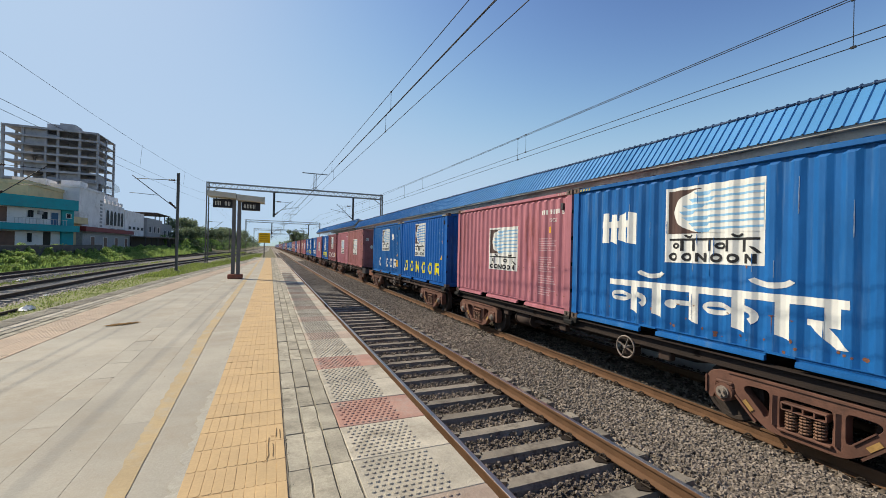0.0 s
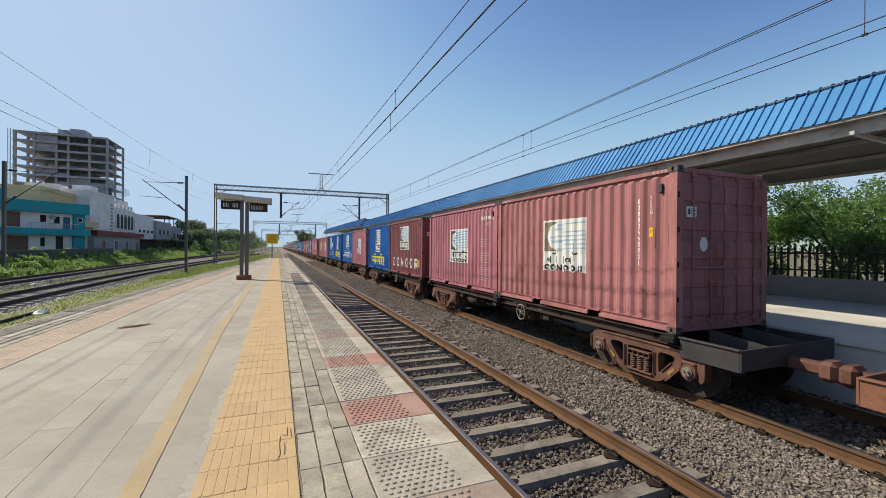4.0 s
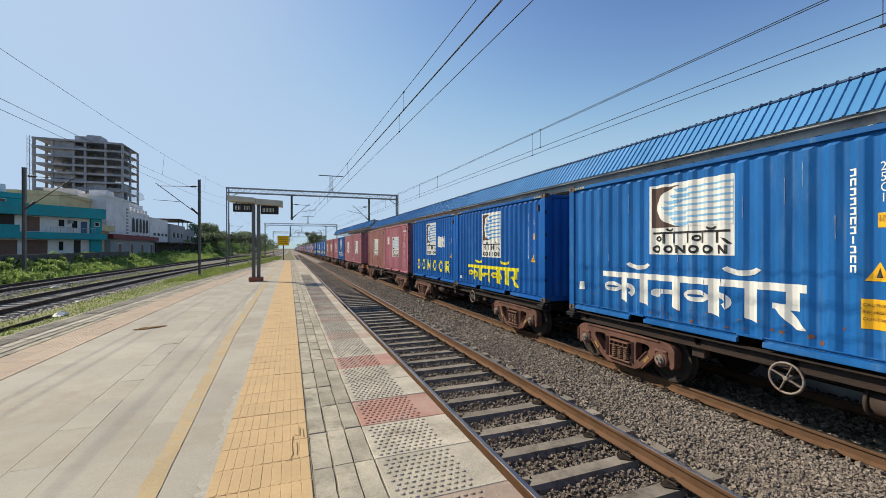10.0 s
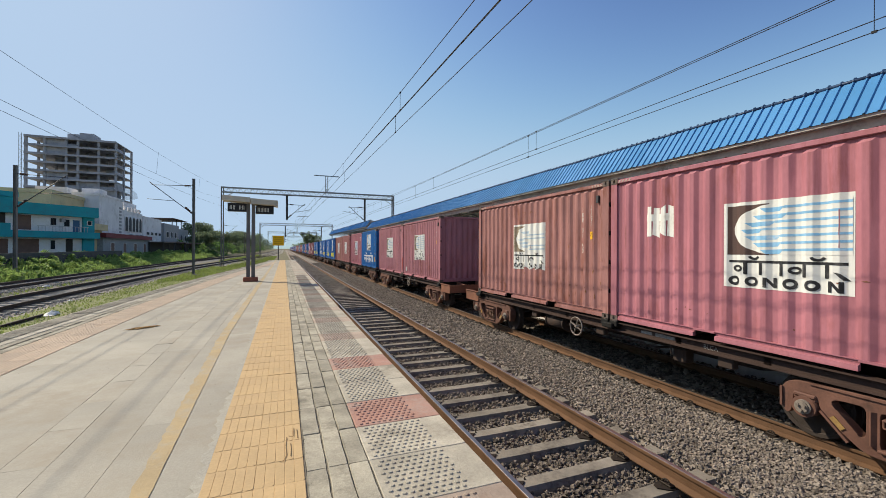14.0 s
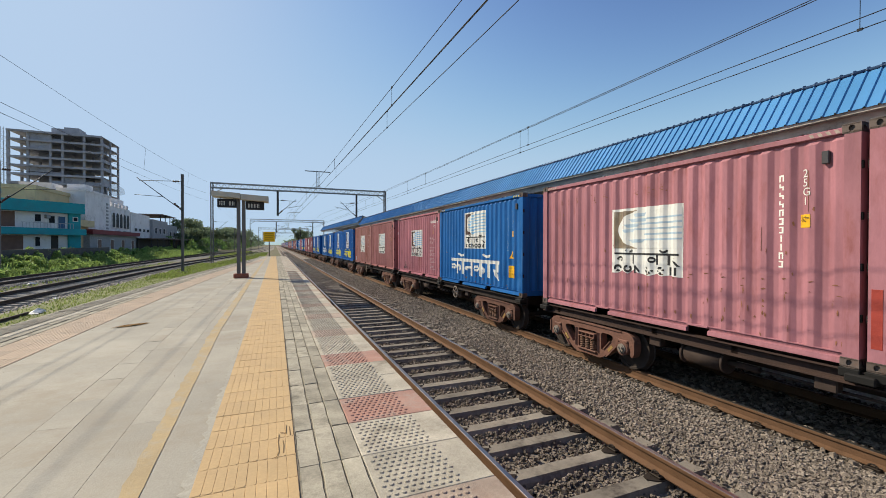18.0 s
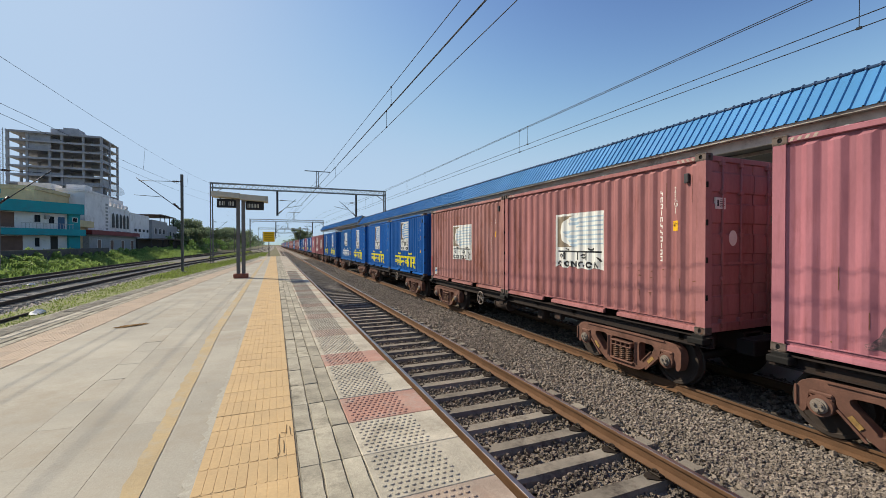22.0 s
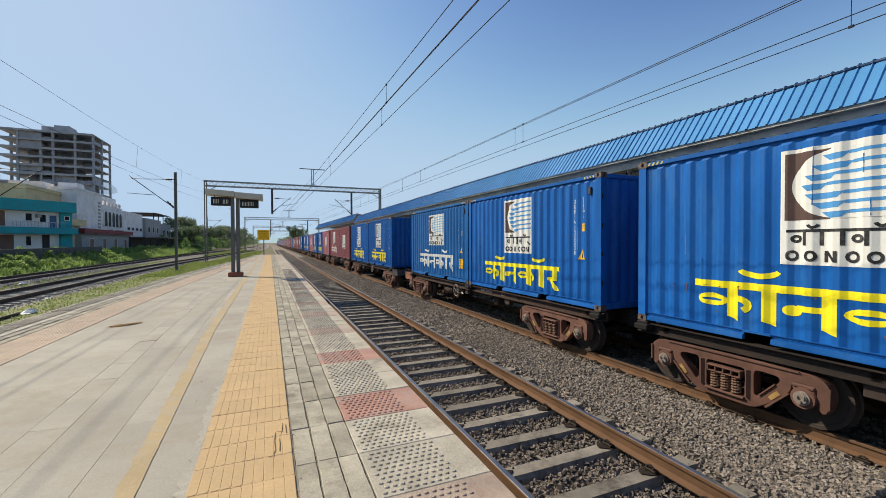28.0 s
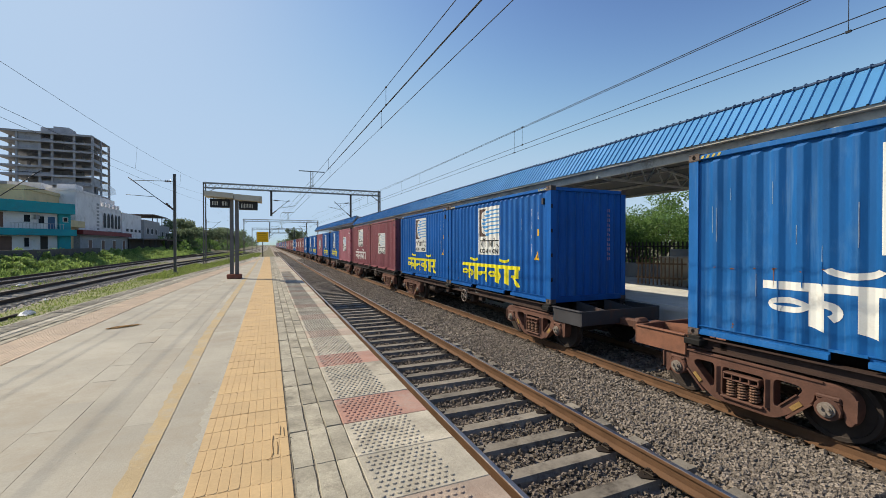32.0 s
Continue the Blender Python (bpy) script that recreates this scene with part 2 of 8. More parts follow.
M["ochre"] = paint("worn_ochre_paint", (0.42, 0.315, 0.175), 0.85, vary=0.12, grain=0.1, scale=2, fine=50, bump=0.2, stain=(0.375, 0.34, 0.272), amount=0.85, stain_scale=2.6, stain_lo=0.47)
M["rail_side"] = paint("rail_rust", (0.14, 0.076, 0.041), 0.75, 0.3, vary=0.2, grain=0.1, scale=4, fine=60, bump=0.2)
M["rail_top"] = paint("rail_head_steel", (0.38, 0.34, 0.31), 0.38, 1.0, vary=0.1, grain=0.03, scale=2, fine=30, bump=0.03)
M["sleeper_pale"] = paint("sleeper_pale_concrete", (0.36, 0.33, 0.28), 0.9, vary=0.25, grain=0.12, scale=3, fine=60, bump=0.3, stain=(0.15, 0.12, 0.09), amount=0.7, stain_scale=2)
M["sleeper"] = paint("sleeper_concrete", (0.215, 0.188, 0.152), 0.9, vary=0.25, grain=0.12, scale=3, fine=60, bump=0.3, stain=(0.05, 0.04, 0.033), amount=0.9, stain_scale=2.4, stain_lo=0.49, random_tint=0.15)
M["clip"] = paint("clip_iron", (0.035, 0.026, 0.02), 0.7, 0.4, bump=0.1)
M["ballast"] = paint("ballast", (0.235, 0.198, 0.162), 0.95, vary=0.25, grain=0.6, scale=1.5, fine=28, bump=0.55, island=0.0)
# Darker ballast: the shade beneath the train is put into this colour.
M["ballast_shaded"] = paint("shaded_ballast", (0.095, 0.078, 0.063), 0.95, vary=0.25, grain=0.5, scale=1.5, fine=28, bump=1.0)
# Darker copy of the stone: shade between the rails is in the colour.
M["stone_dark"] = paint("shaded_ballast_stone", (0.15, 0.122, 0.098), 0.9, vary=0.2, grain=0.15, scale=6, fine=80, bump=0.3, island=0.5)
M["stone"] = paint("ballast_stone", (0.205, 0.170, 0.137), 0.9, vary=0.2, grain=0.15, scale=6, fine=80, bump=0.3, island=0.5)
M["ballast_grey"] = paint("ballast_grey", (0.275, 0.245, 0.205), 0.95, vary=0.2, grain=0.4, scale=0.8, fine=22, bump=1.0, stain=(0.10, 0.13, 0.05), amount=0.5, stain_scale=0.4)
M["stone_grey"] = paint("ballast_stone_grey", (0.32, 0.29, 0.25), 0.9, vary=0.15, grain=0.1, scale=10, fine=80, bump=0.2, island=0.45)
M["rail_dark"] = paint("rail_dark", (0.055, 0.040, 0.032), 0.75, 0.2, vary=0.2, grain=0.1, scale=4, fine=60, bump=0.2)
M["earth"] = paint("earth", (0.17, 0.14, 0.09), 0.95, vary=0.3, grain=0.25, scale=0.4, fine=12, bump=0.6, stain=(0.09, 0.12, 0.03), amount=0.8, stain_scale=0.25, stain_lo=0.44)
M["blue"] = paint("container_blue", (0.005, 0.088, 0.315), 0.5, vary=0.22, grain=0.08, scale=1.3, fine=30, bump=0.05, stain=(0.05, 0.17, 0.37), amount=0.5, stain_scale=1.1, random_tint=0.14, streak=3, dent=0.30, drip=((0.012, 0.05, 0.14), 0.55), spec=0.16)
M["blue_old"] = paint("container_blue_faded", (0.008, 0.103, 0.31), 0.55, vary=0.2, grain=0.07, scale=1.5, fine=30, bump=0.05, stain=(0.09, 0.22, 0.42), amount=0.6, stain_scale=1.0, random_tint=0.08, streak=3, stain_lo=0.58, dent=0.35, drip=((0.10, 0.20, 0.33), 0.6), spec=0.16)
M["rose"] = paint("container_rose", (0.355, 0.152, 0.172), 0.6, vary=0.2, grain=0.07, scale=1.4, fine=30, bump=0.05, stain=(0.22, 0.06, 0.04), amount=0.7, stain_scale=1.2, random_tint=0.08, streak=3, stain_lo=0.53, dent=0.5, drip=((0.17, 0.045, 0.04), 0.6), spec=0.18)
M["pink"] = paint("container_pink", (0.365, 0.140, 0.166), 0.6, vary=0.2, grain=0.07, scale=1.4, fine=30, bump=0.05, stain=(0.22, 0.06, 0.04), amount=0.7, stain_scale=1.2, random_tint=0.08, streak=3, stain_lo=0.53, dent=0.5, drip=((0.17, 0.045, 0.04), 0.6), spec=0.18)
M["red"] = paint("container_red", (0.34, 0.142, 0.138), 0.6, vary=0.22, grain=0.08, scale=1.4, fine=30, bump=0.05, stain=(0.15, 0.045, 0.025), amount=0.75, stain_scale=1.2, random_tint=0.1, streak=3, stain_lo=0.52, dent=0.5, drip=((0.13, 0.035, 0.025), 0.65), spec=0.18)
M["salmon"] = paint("container_salmon", (0.315, 0.148, 0.133), 0.6, vary=0.22, grain=0.08, scale=1.4, fine=30, bump=0.05, stain=(0.17, 0.05, 0.025), amount=0.85, stain_scale=1.1, random_tint=0.08, streak=3, stain_lo=0.49, dent=0.5, drip=((0.16, 0.055, 0.035), 0.85), spec=0.18)
M["maroon"] = paint("container_maroon", (0.225, 0.078, 0.088), 0.5, vary=0.16, grain=0.05, scale=1.4, fine=30, bump=0.05, stain=(0.08, 0.03, 0.02), amount=0.6, stain_scale=1.2, random_tint=0.08, streak=3, dent=0.3, drip=((0.07, 0.022, 0.02), 0.5), spec=0.18)
M["white"] = paint("white_paint", (0.69, 0.68, 0.63), 0.6, vary=0.07, grain=0.04, scale=2, fine=40, bump=0.05, stain=(0.40, 0.36, 0.30), amount=0.5, stain_scale=2.0)
M["yellow"] = paint("yellow_paint", (0.80, 0.68, 0.02), 0.55, vary=0.08, grain=0.04, scale=3, fine=40, bump=0.04, stain=(0.45, 0.36, 0.03), amount=0.4, stain_scale=2)
M["brown"] = paint("brown_paint", (0.085, 0.05, 0.042), 0.6, vary=0.15, scale=3)
M["ink"] = paint("black_paint", (0.02, 0.02, 0.022), 0.6, vary=0.2, scale=3, stain=(0.35, 0.33, 0.3), amount=0.3, stain_scale=5)
M["sky_paint"] = paint("light_blue_paint", (0.065, 0.27, 0.55), 0.6, vary=0.12, scale=3)
M["amber"] = paint("amber_label", (0.75, 0.40, 0.02), 0.5, vary=0.05)
M["casting"] = paint("bogie_casting", (0.132, 0.063, 0.044), 0.75, 0.0, vary=0.28, grain=0.12, scale=3, fine=45, bump=0.15, stain=(0.06, 0.035, 0.025), amount=0.8, stain_scale=2.5, random_tint=0.18)
# Sills nearly black: part of the shade below the deck is in this colour.
M["frame"] = paint("shaded_wagon_frame", (0.026, 0.018, 0.015), 0.8, 0.0, vary=0.25, grain=0.1, scale=2, fine=40, bump=0.2, stain=(0.07, 0.035, 0.022), amount=0.5, stain_scale=1.5, random_tint=0.2)
M["frame_rust"] = paint("wagon_end_rust", (0.23, 0.10, 0.06), 0.75, 0.1, vary=0.25, grain=0.1, scale=2, fine=40, bump=0.2, stain=(0.09, 0.05, 0.035), amount=0.7, stain_scale=1.5, random_tint=0.2)
M["wheel"] = paint("wheel_steel", (0.042, 0.031, 0.025), 0.75, 0.0, vary=0.25, scale=5, stain=(0.03, 0.024, 0.02), amount=0.7, stain_scale=4)
# Black iron; on bolsters, pads and headstocks it also paints in under-deck shade.
M["black"] = paint("shaded_black_iron", (0.010, 0.009, 0.008), 0.8, 0.0, vary=0.2, scale=4)
M["roof_blue"] = paint("roof_sheet_blue", (0.07, 0.235, 0.46), 0.38, vary=0.06, grain=0.02, scale=0.8, fine=20, bump=0.02, random_tint=0.05)
M["steel_paint"] = paint("painted_steel", (0.42, 0.42, 0.40), 0.6, 0.1, vary=0.12, scale=2, stain=(0.25, 0.17, 0.1), amount=0.4, stain_scale=2)
M["girder"] = paint("portal_steel", (0.30, 0.31, 0.31), 0.55, 0.4, vary=0.15, scale=2, stain=(0.12, 0.09, 0.07), amount=0.5)
M["dark_steel"] = paint("dark_steel", (0.045, 0.045, 0.048), 0.6, 0.4, vary=0.2, scale=3)
M["mast"] = paint("mast_steel", (0.15, 0.145, 0.14), 0.6, 0.3, vary=0.18, scale=2, stain=(0.12, 0.08, 0.05), amount=0.5)
M["wire"] = paint("wire", (0.012, 0.013, 0.016), 0.7, 0.0, vary=0.1, bump=0.0)
M["worn_casting"] = paint("worn_casting", (0.13, 0.10, 0.085), 0.7, 0.2, vary=0.25, scale=5, stain=RUST, amount=0.6, stain_scale=6)
M["joint_dirt"] = paint("joint_dirt", (0.19, 0.165, 0.125), 0.95, vary=0.3, grain=0.2, scale=3, fine=40, bump=0.4)
M["ridge"] = paint("ridge_cap_navy", (0.018, 0.045, 0.10), 0.5, vary=0.15, scale=2)
M["porcelain"] = paint("porcelain_brown", (0.06, 0.025, 0.018), 0.25, vary=0.1)

# ---- ground, tracks, platforms ----
RAIL, RAIL_FAR = -0.80, -0.95      # rail heads of the near and of the far track
NEAR_X, FAR_X = 3.02, 7.50         # track centres
GAUGE = 0.875                      # centre of a rail head from the track centre


def along(x_of, y0, y1, step, z):
    n = max(2, int((y1 - y0) / step) + 1)
    return [(x_of(y0 + (y1 - y0) * k / (n - 1)), y0 + (y1 - y0) * k / (n - 1), z) for k in range(n)]


def eased(points):
    """A smooth line x(y) through a few places."""
    ys = [p[0] for p in points]
    def at(y):
        if y <= ys[0]:
            return points[0][1]
        for (a, p), (b, q) in zip(points, points[1:]):
            if y <= b:
                k = (y - a) / (b - a)
                return p + (q - p) * k
        return points[-1][1]
    def soft(y):
        return sum(at(y + d) for d in (-9, -6, -3, 0, 3, 6, 9)) / 7
    return soft


LOOP_X = eased([(-60, -10.7), (20, -11.1), (36, -11.5), (50, -11.2), (63, -10.6), (91, -8.9), (150, -5.4), (260, -3.4), (900, -3.2)])
YARD_X = eased([(-60, -16.2), (30, -16.3), (50, -16.6), (90, -16.2), (150, -12.5), (260, -8.8), (900, -8.4)])

g = Shape()
xs = [-3000, -400, -60, -24, -19, -8.5, -4.6, 1.0, 5.2, 9.3, 16, 60, 400, 3000]
ys = [-3000, -200, -40, 0, 30, 60, 120, 300, 900, 4500]
def ground_z(x, y):
    return -1.28 if -20 < x < 12 else -1.1
for i in range(len(xs) - 1):
    for j in range(len(ys) - 1):
        g.face([(a, b, ground_z(a, b)) for a, b in ((xs[i], ys[j]), (xs[i + 1], ys[j]), (xs[i + 1], ys[j + 1]), (xs[i], ys[j + 1]))])
setting("ground", g, M["earth"], "dry brown earth with patches of weeds", "ground")


def bed(name, x_of, half, top, y0, y1, right=None, rise=0.0, m="ballast"):
    """A ballast bed with sloping shoulders and an uneven top."""
    s = Shape()
    rnd = random.Random(name)
    cols = [-half - 0.9, -half, -half * 0.5, 0, half * 0.5, half, half + 0.9]
    if right:
        cols = [-half - 0.9, -half, 0, half] + right
    yy, y = [], y0
    while y < y1:
        yy.append(y)
        y += 0.5 if y < 30 else 4.0 if y < 150 else 60
    yy.append(y1)
    rows = []
    for y in yy:
        row = []
        for k, c in enumerate(cols):
            z = top + rnd.uniform(-0.012, 0.012)
            if right and k >= 4:
                z += rise if k < 6 else -0.02
            if k == 0 or (k == len(cols) - 1 and not right):
                z = top - 0.45
            row.append((x_of(y) + c, y, z))
        rows.append(row)
    for a, b in zip(rows, rows[1:]):
        for k in range(len(cols) - 1):
            s.face([a[k], a[k + 1], b[k + 1], b[k]])
    return setting(name, s, M[m], "crushed grey-brown stone ballast", "ballast")


bed("ballast_near", lambda y: NEAR_X, 1.30, RAIL - 0.30, -60, 900, right=[1.55, 2.3, 2.9], rise=0.07)
# the far bed takes the ballast colour darkened for the train's shade
bed("ballast_far", lambda y: FAR_X, 1.62, RAIL_FAR - 0.21, -60, 900, m="ballast_shaded")
bed("ballast_loop", LOOP_X, 2.3, RAIL - 0.275, -40, 900, m="ballast_grey")
bed("ballast_yard", YARD_X, 1.5, RAIL - 0.24, -40, 900, m="ballast_grey")


def rail_profile():
    return [(-0.075, -0.172), (0.075, -0.172), (0.075, -0.16), (0.014, -0.135), (0.014, -0.045), (0.036, -0.035), (0.036, -0.004), (0.030, 0.0),
            (-0.030, 0.0), (-0.036, -0.004), (-0.036, -0.035), (-0.014, -0.045), (-0.014, -0.135), (-0.075, -0.16)]


def track(name, x_of, z, y0, y1, label, sleepers_to, spacing=0.61, first=6.2, shiny=True, pieces=True):
    rails = thing(name, label, "railway track", kind="structure")
    for side in (-1, 1):
        path = along(lambda y: x_of(y) + side * GAUGE, y0, y1, 6.0 if y1 < 200 else 8.0, z)
        r = part("rail", Shape().sweep(rail_profile(), path), M["rail_side" if shiny else "rail_dark"], rails)
        if shiny:
            strip = Shape().sweep([(-0.029, 0.0006), (0.029, 0.0006), (0.024, 0.003), (-0.024, 0.003)], path)
            part("rail_head", strip, M["rail_top"], r, "polished steel running surface")
    one = Shape()
    one.raw([(-1.37, -0.14, -0.2), (1.37, -0.14, -0.2), (1.37, 0.14, -0.2), (-1.37, 0.14, -0.2),
             (-1.36, -0.105, 0.0), (-0.45, -0.085, -0.025), (0.45, -0.085, -0.025), (1.36, -0.105, 0.0),
             (1.36, 0.105, 0.0), (0.45, 0.085, -0.025), (-0.45, 0.085, -0.025), (-1.36, 0.105, 0.0)],
            [(0, 3, 2, 1), (0, 1, 7, 6, 5, 4), (2, 3, 11, 10, 9, 8), (1, 2, 8, 7), (3, 0, 4, 11), (4, 5, 10, 11), (5, 6, 9, 10), (6, 7, 8, 9)])
    clip = Shape()
    for side in (-1, 1):
        for d in (-1, 1):
            x = side * GAUGE + d * 0.105
            clip.box(x - 0.035, -0.07, 0.0, x + 0.035, 0.07, 0.02, 0.006)
            for k in range(6):
                a, b = math.pi * k / 5, math.pi * (k + 1) / 5
                clip.rod((x + d * 0.015, 0.045 * math.cos(a), 0.022 + 0.035 * math.sin(a)), (x + d * 0.015, 0.045 * math.cos(b), 0.022 + 0.035 * math.sin(b)), 0.011, 6)
    rg_ = random.Random(2)
    for side in (-1, 1):
        out = []
        for i in range(14):
            a = 6.2832 * i / 14
            out.append((side * GAUGE + 0.23 * math.cos(a) * rg_.uniform(0.75, 1.2), 0.105 * max(-0.85, min(0.85, 1.3 * math.sin(a) * rg_.uniform(0.85, 1.1)))))
        clip.slab(out, 2, -0.03, -0.006)
        for i in range(26):
            u, v, b = side * GAUGE + rg_.gauss(0, 0.13), rg_.uniform(-0.15, 0.15), rg_.uniform(0.012, 0.015)
            if abs(u - side * GAUGE) < 0.08:
                continue
            z0 = -0.004 if abs(v) < 0.09 else -0.03
            clip.raw([(u - b, v - b, z0 - 0.02), (u + b, v - b * 0.7, z0 - 0.02), (u + b * 0.8, v + b, z0 - 0.02), (u - b * 0.7, v + b * 0.9, z0 - 0.02), (u + rg_.uniform(-b, b) * 0.5, v, z0 + b)], [(0, 1, 4), (1, 2, 4), (2, 3, 4), (3, 0, 4)])
    me_s, me_c = one.mesh("sleeper", M["sleeper"]), clip.mesh("rail_clip", M["clip"])
    rest, n = Shape(), 0
    y = first - spacing * int((first - y0) / spacing)
    while y < sleepers_to:
        m = Matrix.Translation((x_of(y), y, z - 0.178)) @ Matrix.Rotation(random.uniform(-0.006, 0.006), 4, "Z")
        if pieces and -2 < y < 40:
            s = part("sleeper", me_s, None, rails, at=m)
            if y < 26:
                part("rail_clip", me_c, None, s)
        else:
            rest.raw(one.v, one.f, m=m)
        y += spacing
    if rest.v:
        tagged(part("sleeper_row", rest, M["sleeper" if shiny else "sleeper_pale"], rails), kind="stuff")
    return rails


track("track_near", lambda y: NEAR_X, RAIL, -30, 900, "railway track with polished rails on concrete sleepers", 160)
track("track_far", lambda y: FAR_X, RAIL_FAR, -30, 900, "railway track under the passing goods train", 120, spacing=0.62)
track("track_loop", LOOP_X, RAIL - 0.02, -30, 900, "rusty loop line beside a grass strip", 150, spacing=0.65, shiny=False, pieces=False)
track("track_yard", YARD_X, RAIL - 0.02, -30, 900, "rusty yard line along the weeds", 150, spacing=0.65, shiny=False, pieces=False)
siding = thing("track_siding", "rusty disused siding rails sunk in grass", "railway track", kind="structure")
for side in (-1, 1):
    part("rail", Shape().sweep(rail_profile(), along(lambda y: -7.27 + side * GAUGE, -20, 19, 6, -0.9)), M["rail_dark"], siding)

# The platform: a raised body whose left edge draws in towards its far end.
LEFT_EDGE = eased([(-30, -5.0), (9, -4.62), (18, -4.42), (25, -3.95), (43, -2.5), (57, -1.5), (90, -1.4)])
PLAT_END = 57.0
EDGE = 1.32
s = Shape()
yy = [-12 + 3 * k for k in range(24)]
yy[-1] = PLAT_END
for a, b in zip(yy, yy[1:]):
    la, lb = LEFT_EDGE(a), LEFT_EDGE(b)
    s.face([(la, a, -0.06), (EDGE - 0.03, a, -0.06), (EDGE - 0.03, b, -0.06), (lb, b, -0.06)])
    s.face([(EDGE - 0.03, a, -0.06), (EDGE - 0.03, a, -1.3), (EDGE - 0.03, b, -1.3), (EDGE - 0.03, b, -0.06)])
    s.face([(la + 0.03, a, -0.06), (lb + 0.03, b, -0.06), (lb + 0.03, b, -1.3), (la + 0.03, a, -1.3)])
s.face([(LEFT_EDGE(-12), -12, -0.06), (LEFT_EDGE(-12), -12, -1.3), (EDGE, -12, -1.3), (EDGE, -12, -0.06)])
# the ramp at the far end
e = LEFT_EDGE(PLAT_END)
s.face([(e, PLAT_END, -0.06), (EDGE - 0.03, PLAT_END, -0.06), (EDGE - 0.03, 66, -1.2), (e, 66, -1.2)])
platform = setting("platform", s, M["slab_grey"], "long concrete railway platform with tactile paving", "platform")

# concrete bays of the walking surface; a band of short blocks runs among the long ones
rnd = random.Random(5)
SEAM = [None] + [lambda y, x=x, lean=lean: x - lean * min(y, 8.0) for x, lean in ((-1.72, 0.019), (-1.40, 0.031), (-1.10, 0.006), (-0.68, 0.026), (-0.482, 0.0))]
for k, (pitch, spread, gap) in enumerate(((4.6, 0.6, 0.0005), (0.65, 0.03, 0.0022), (4.8, 0.9, 0.0005), (3.4, 0.8, 0.0005), (5.2, 1.0, 0.0005))):
    a = -2.94 if k == 1 else -3.0
    while a < PLAT_END - 0.1:
        b = min(PLAT_END, a + pitch + rnd.uniform(-spread, spread))
        if a < 8.0 < b:
            b = 8.0
        left = lambda y: LEFT_EDGE(y) + 1.55
        side = 0.0020 if k in (1, 2) else 0.0006
        x1a, x1b = SEAM[k + 1](a) - side, SEAM[k + 1](b) - side
        xa = (left(a) if k == 0 else SEAM[k](a)) + side
        xb = (left(b) if k == 0 else SEAM[k](b)) + side
        if not (xa > x1a - 0.05 and xb > x1b - 0.05):
            xa, xb = min(xa, x1a - 0.04), min(xb, x1b - 0.04)
            t = rnd.uniform(-0.002, 0.002) if k == 1 else rnd.uniform(-0.0006, 0.0006)
            skew = rnd.uniform(-0.02, 0.02) if k == 1 else 0
            p = [(xa, a + gap), (x1a, a + gap + skew), (x1b, b - gap), (xb, b - gap)]
            q = Shape()
            q.raw([(*c, t) for c in p] + [(*c, -0.06) for c in p], [(0, 1, 2, 3), (0, 4, 5, 1), (1, 5, 6, 2), (2, 6, 7, 3), (3, 7, 4, 0)])
            part("paving_bay", q, M["concrete"], platform)
        a = b


def ragged_strip(x0, x1, y0, y1, z, wobble, step, seed):
    """A thin painted or smeared strip with uneven edges; x0 and x1 give its sides along y."""
    r = random.Random(seed)
    q, y, prev = Shape(), y0, None
    while y < y1:
        here = ((x0(y) + r.uniform(-1, 1) * wobble[0], y, z), (x1(y) + r.uniform(-1, 1) * wobble[1], y, z))
        if prev:
            q.face([prev[0], prev[1], here[1], here[0]])
        prev, y = here, y + step * (1 + r.uniform(-0.4, 0.4)) * (1 if y < 14 else 4)
    return q


part("painted_line", ragged_strip(lambda y: SEAM[4](y) - 0.10 - 0.006 * min(y, 8.0), lambda y: SEAM[4](y) - 0.004, -3, PLAT_END, 0.0045, (0.014, 0.0025), 0.09, 4), M["ochre"], platform, "worn ochre painted line")
M["mortar"] = paint("mortar_smear", (0.40, 0.37, 0.305), 0.9, vary=0.2, grain=0.15, scale=3, fine=50, bump=0.3, stain=(0.35, 0.32, 0.255), amount=0.9, stain_scale=3, stain_lo=0.42)
part("mortar_smear", ragged_strip(lambda y: -0.53, lambda y: -0.4815, -3, PLAT_END, 0.0055, (0.028, 0.0), 0.07, 6), M["mortar"], platform, "pale mortar smeared beside the tiles")

# tactile strip: yellow tiles with raised bars
TILE = 0.305
tile = Shape()
tile.box(0.0003, 0.0003, -0.04, TILE - 0.0003, TILE - 0.0003, 0.0)
for k in range(5):
    cx = TILE * (k + 0.5) / 5
    low, top = [], []
    for grow, z, ring_ in ((0.0, -0.001, low), (-0.0022, 0.0024, top)):
        w, e = 0.0296 + grow, 0.0014 - grow
        ring_ += [(cx + sx * u, (e + v) if sy < 0 else (TILE - e - v), z) for sx, sy, u, v in (
            (-1, -1, w, 0.015), (-1, -1, w * 0.80, 0.005), (-1, -1, w * 0.4, 0.0), (1, -1, w * 0.4, 0.0), (1, -1, w * 0.80, 0.005), (1, -1, w, 0.015),
            (1, 1, w, 0.015), (1, 1, w * 0.80, 0.005), (1, 1, w * 0.4, 0.0), (-1, 1, w * 0.4, 0.0), (-1, 1, w * 0.80, 0.005), (-1, 1, w, 0.015))]
    tile.raw(low + top, [tuple(range(12, 24))] + [(i, (i + 1) % 12, 12 + (i + 1) % 12, 12 + i) for i in range(12)])
me_tile = tile.mesh("tactile_tile", M["tactile"])
lot, far_tiles = 0, Shape()
y = -1.5
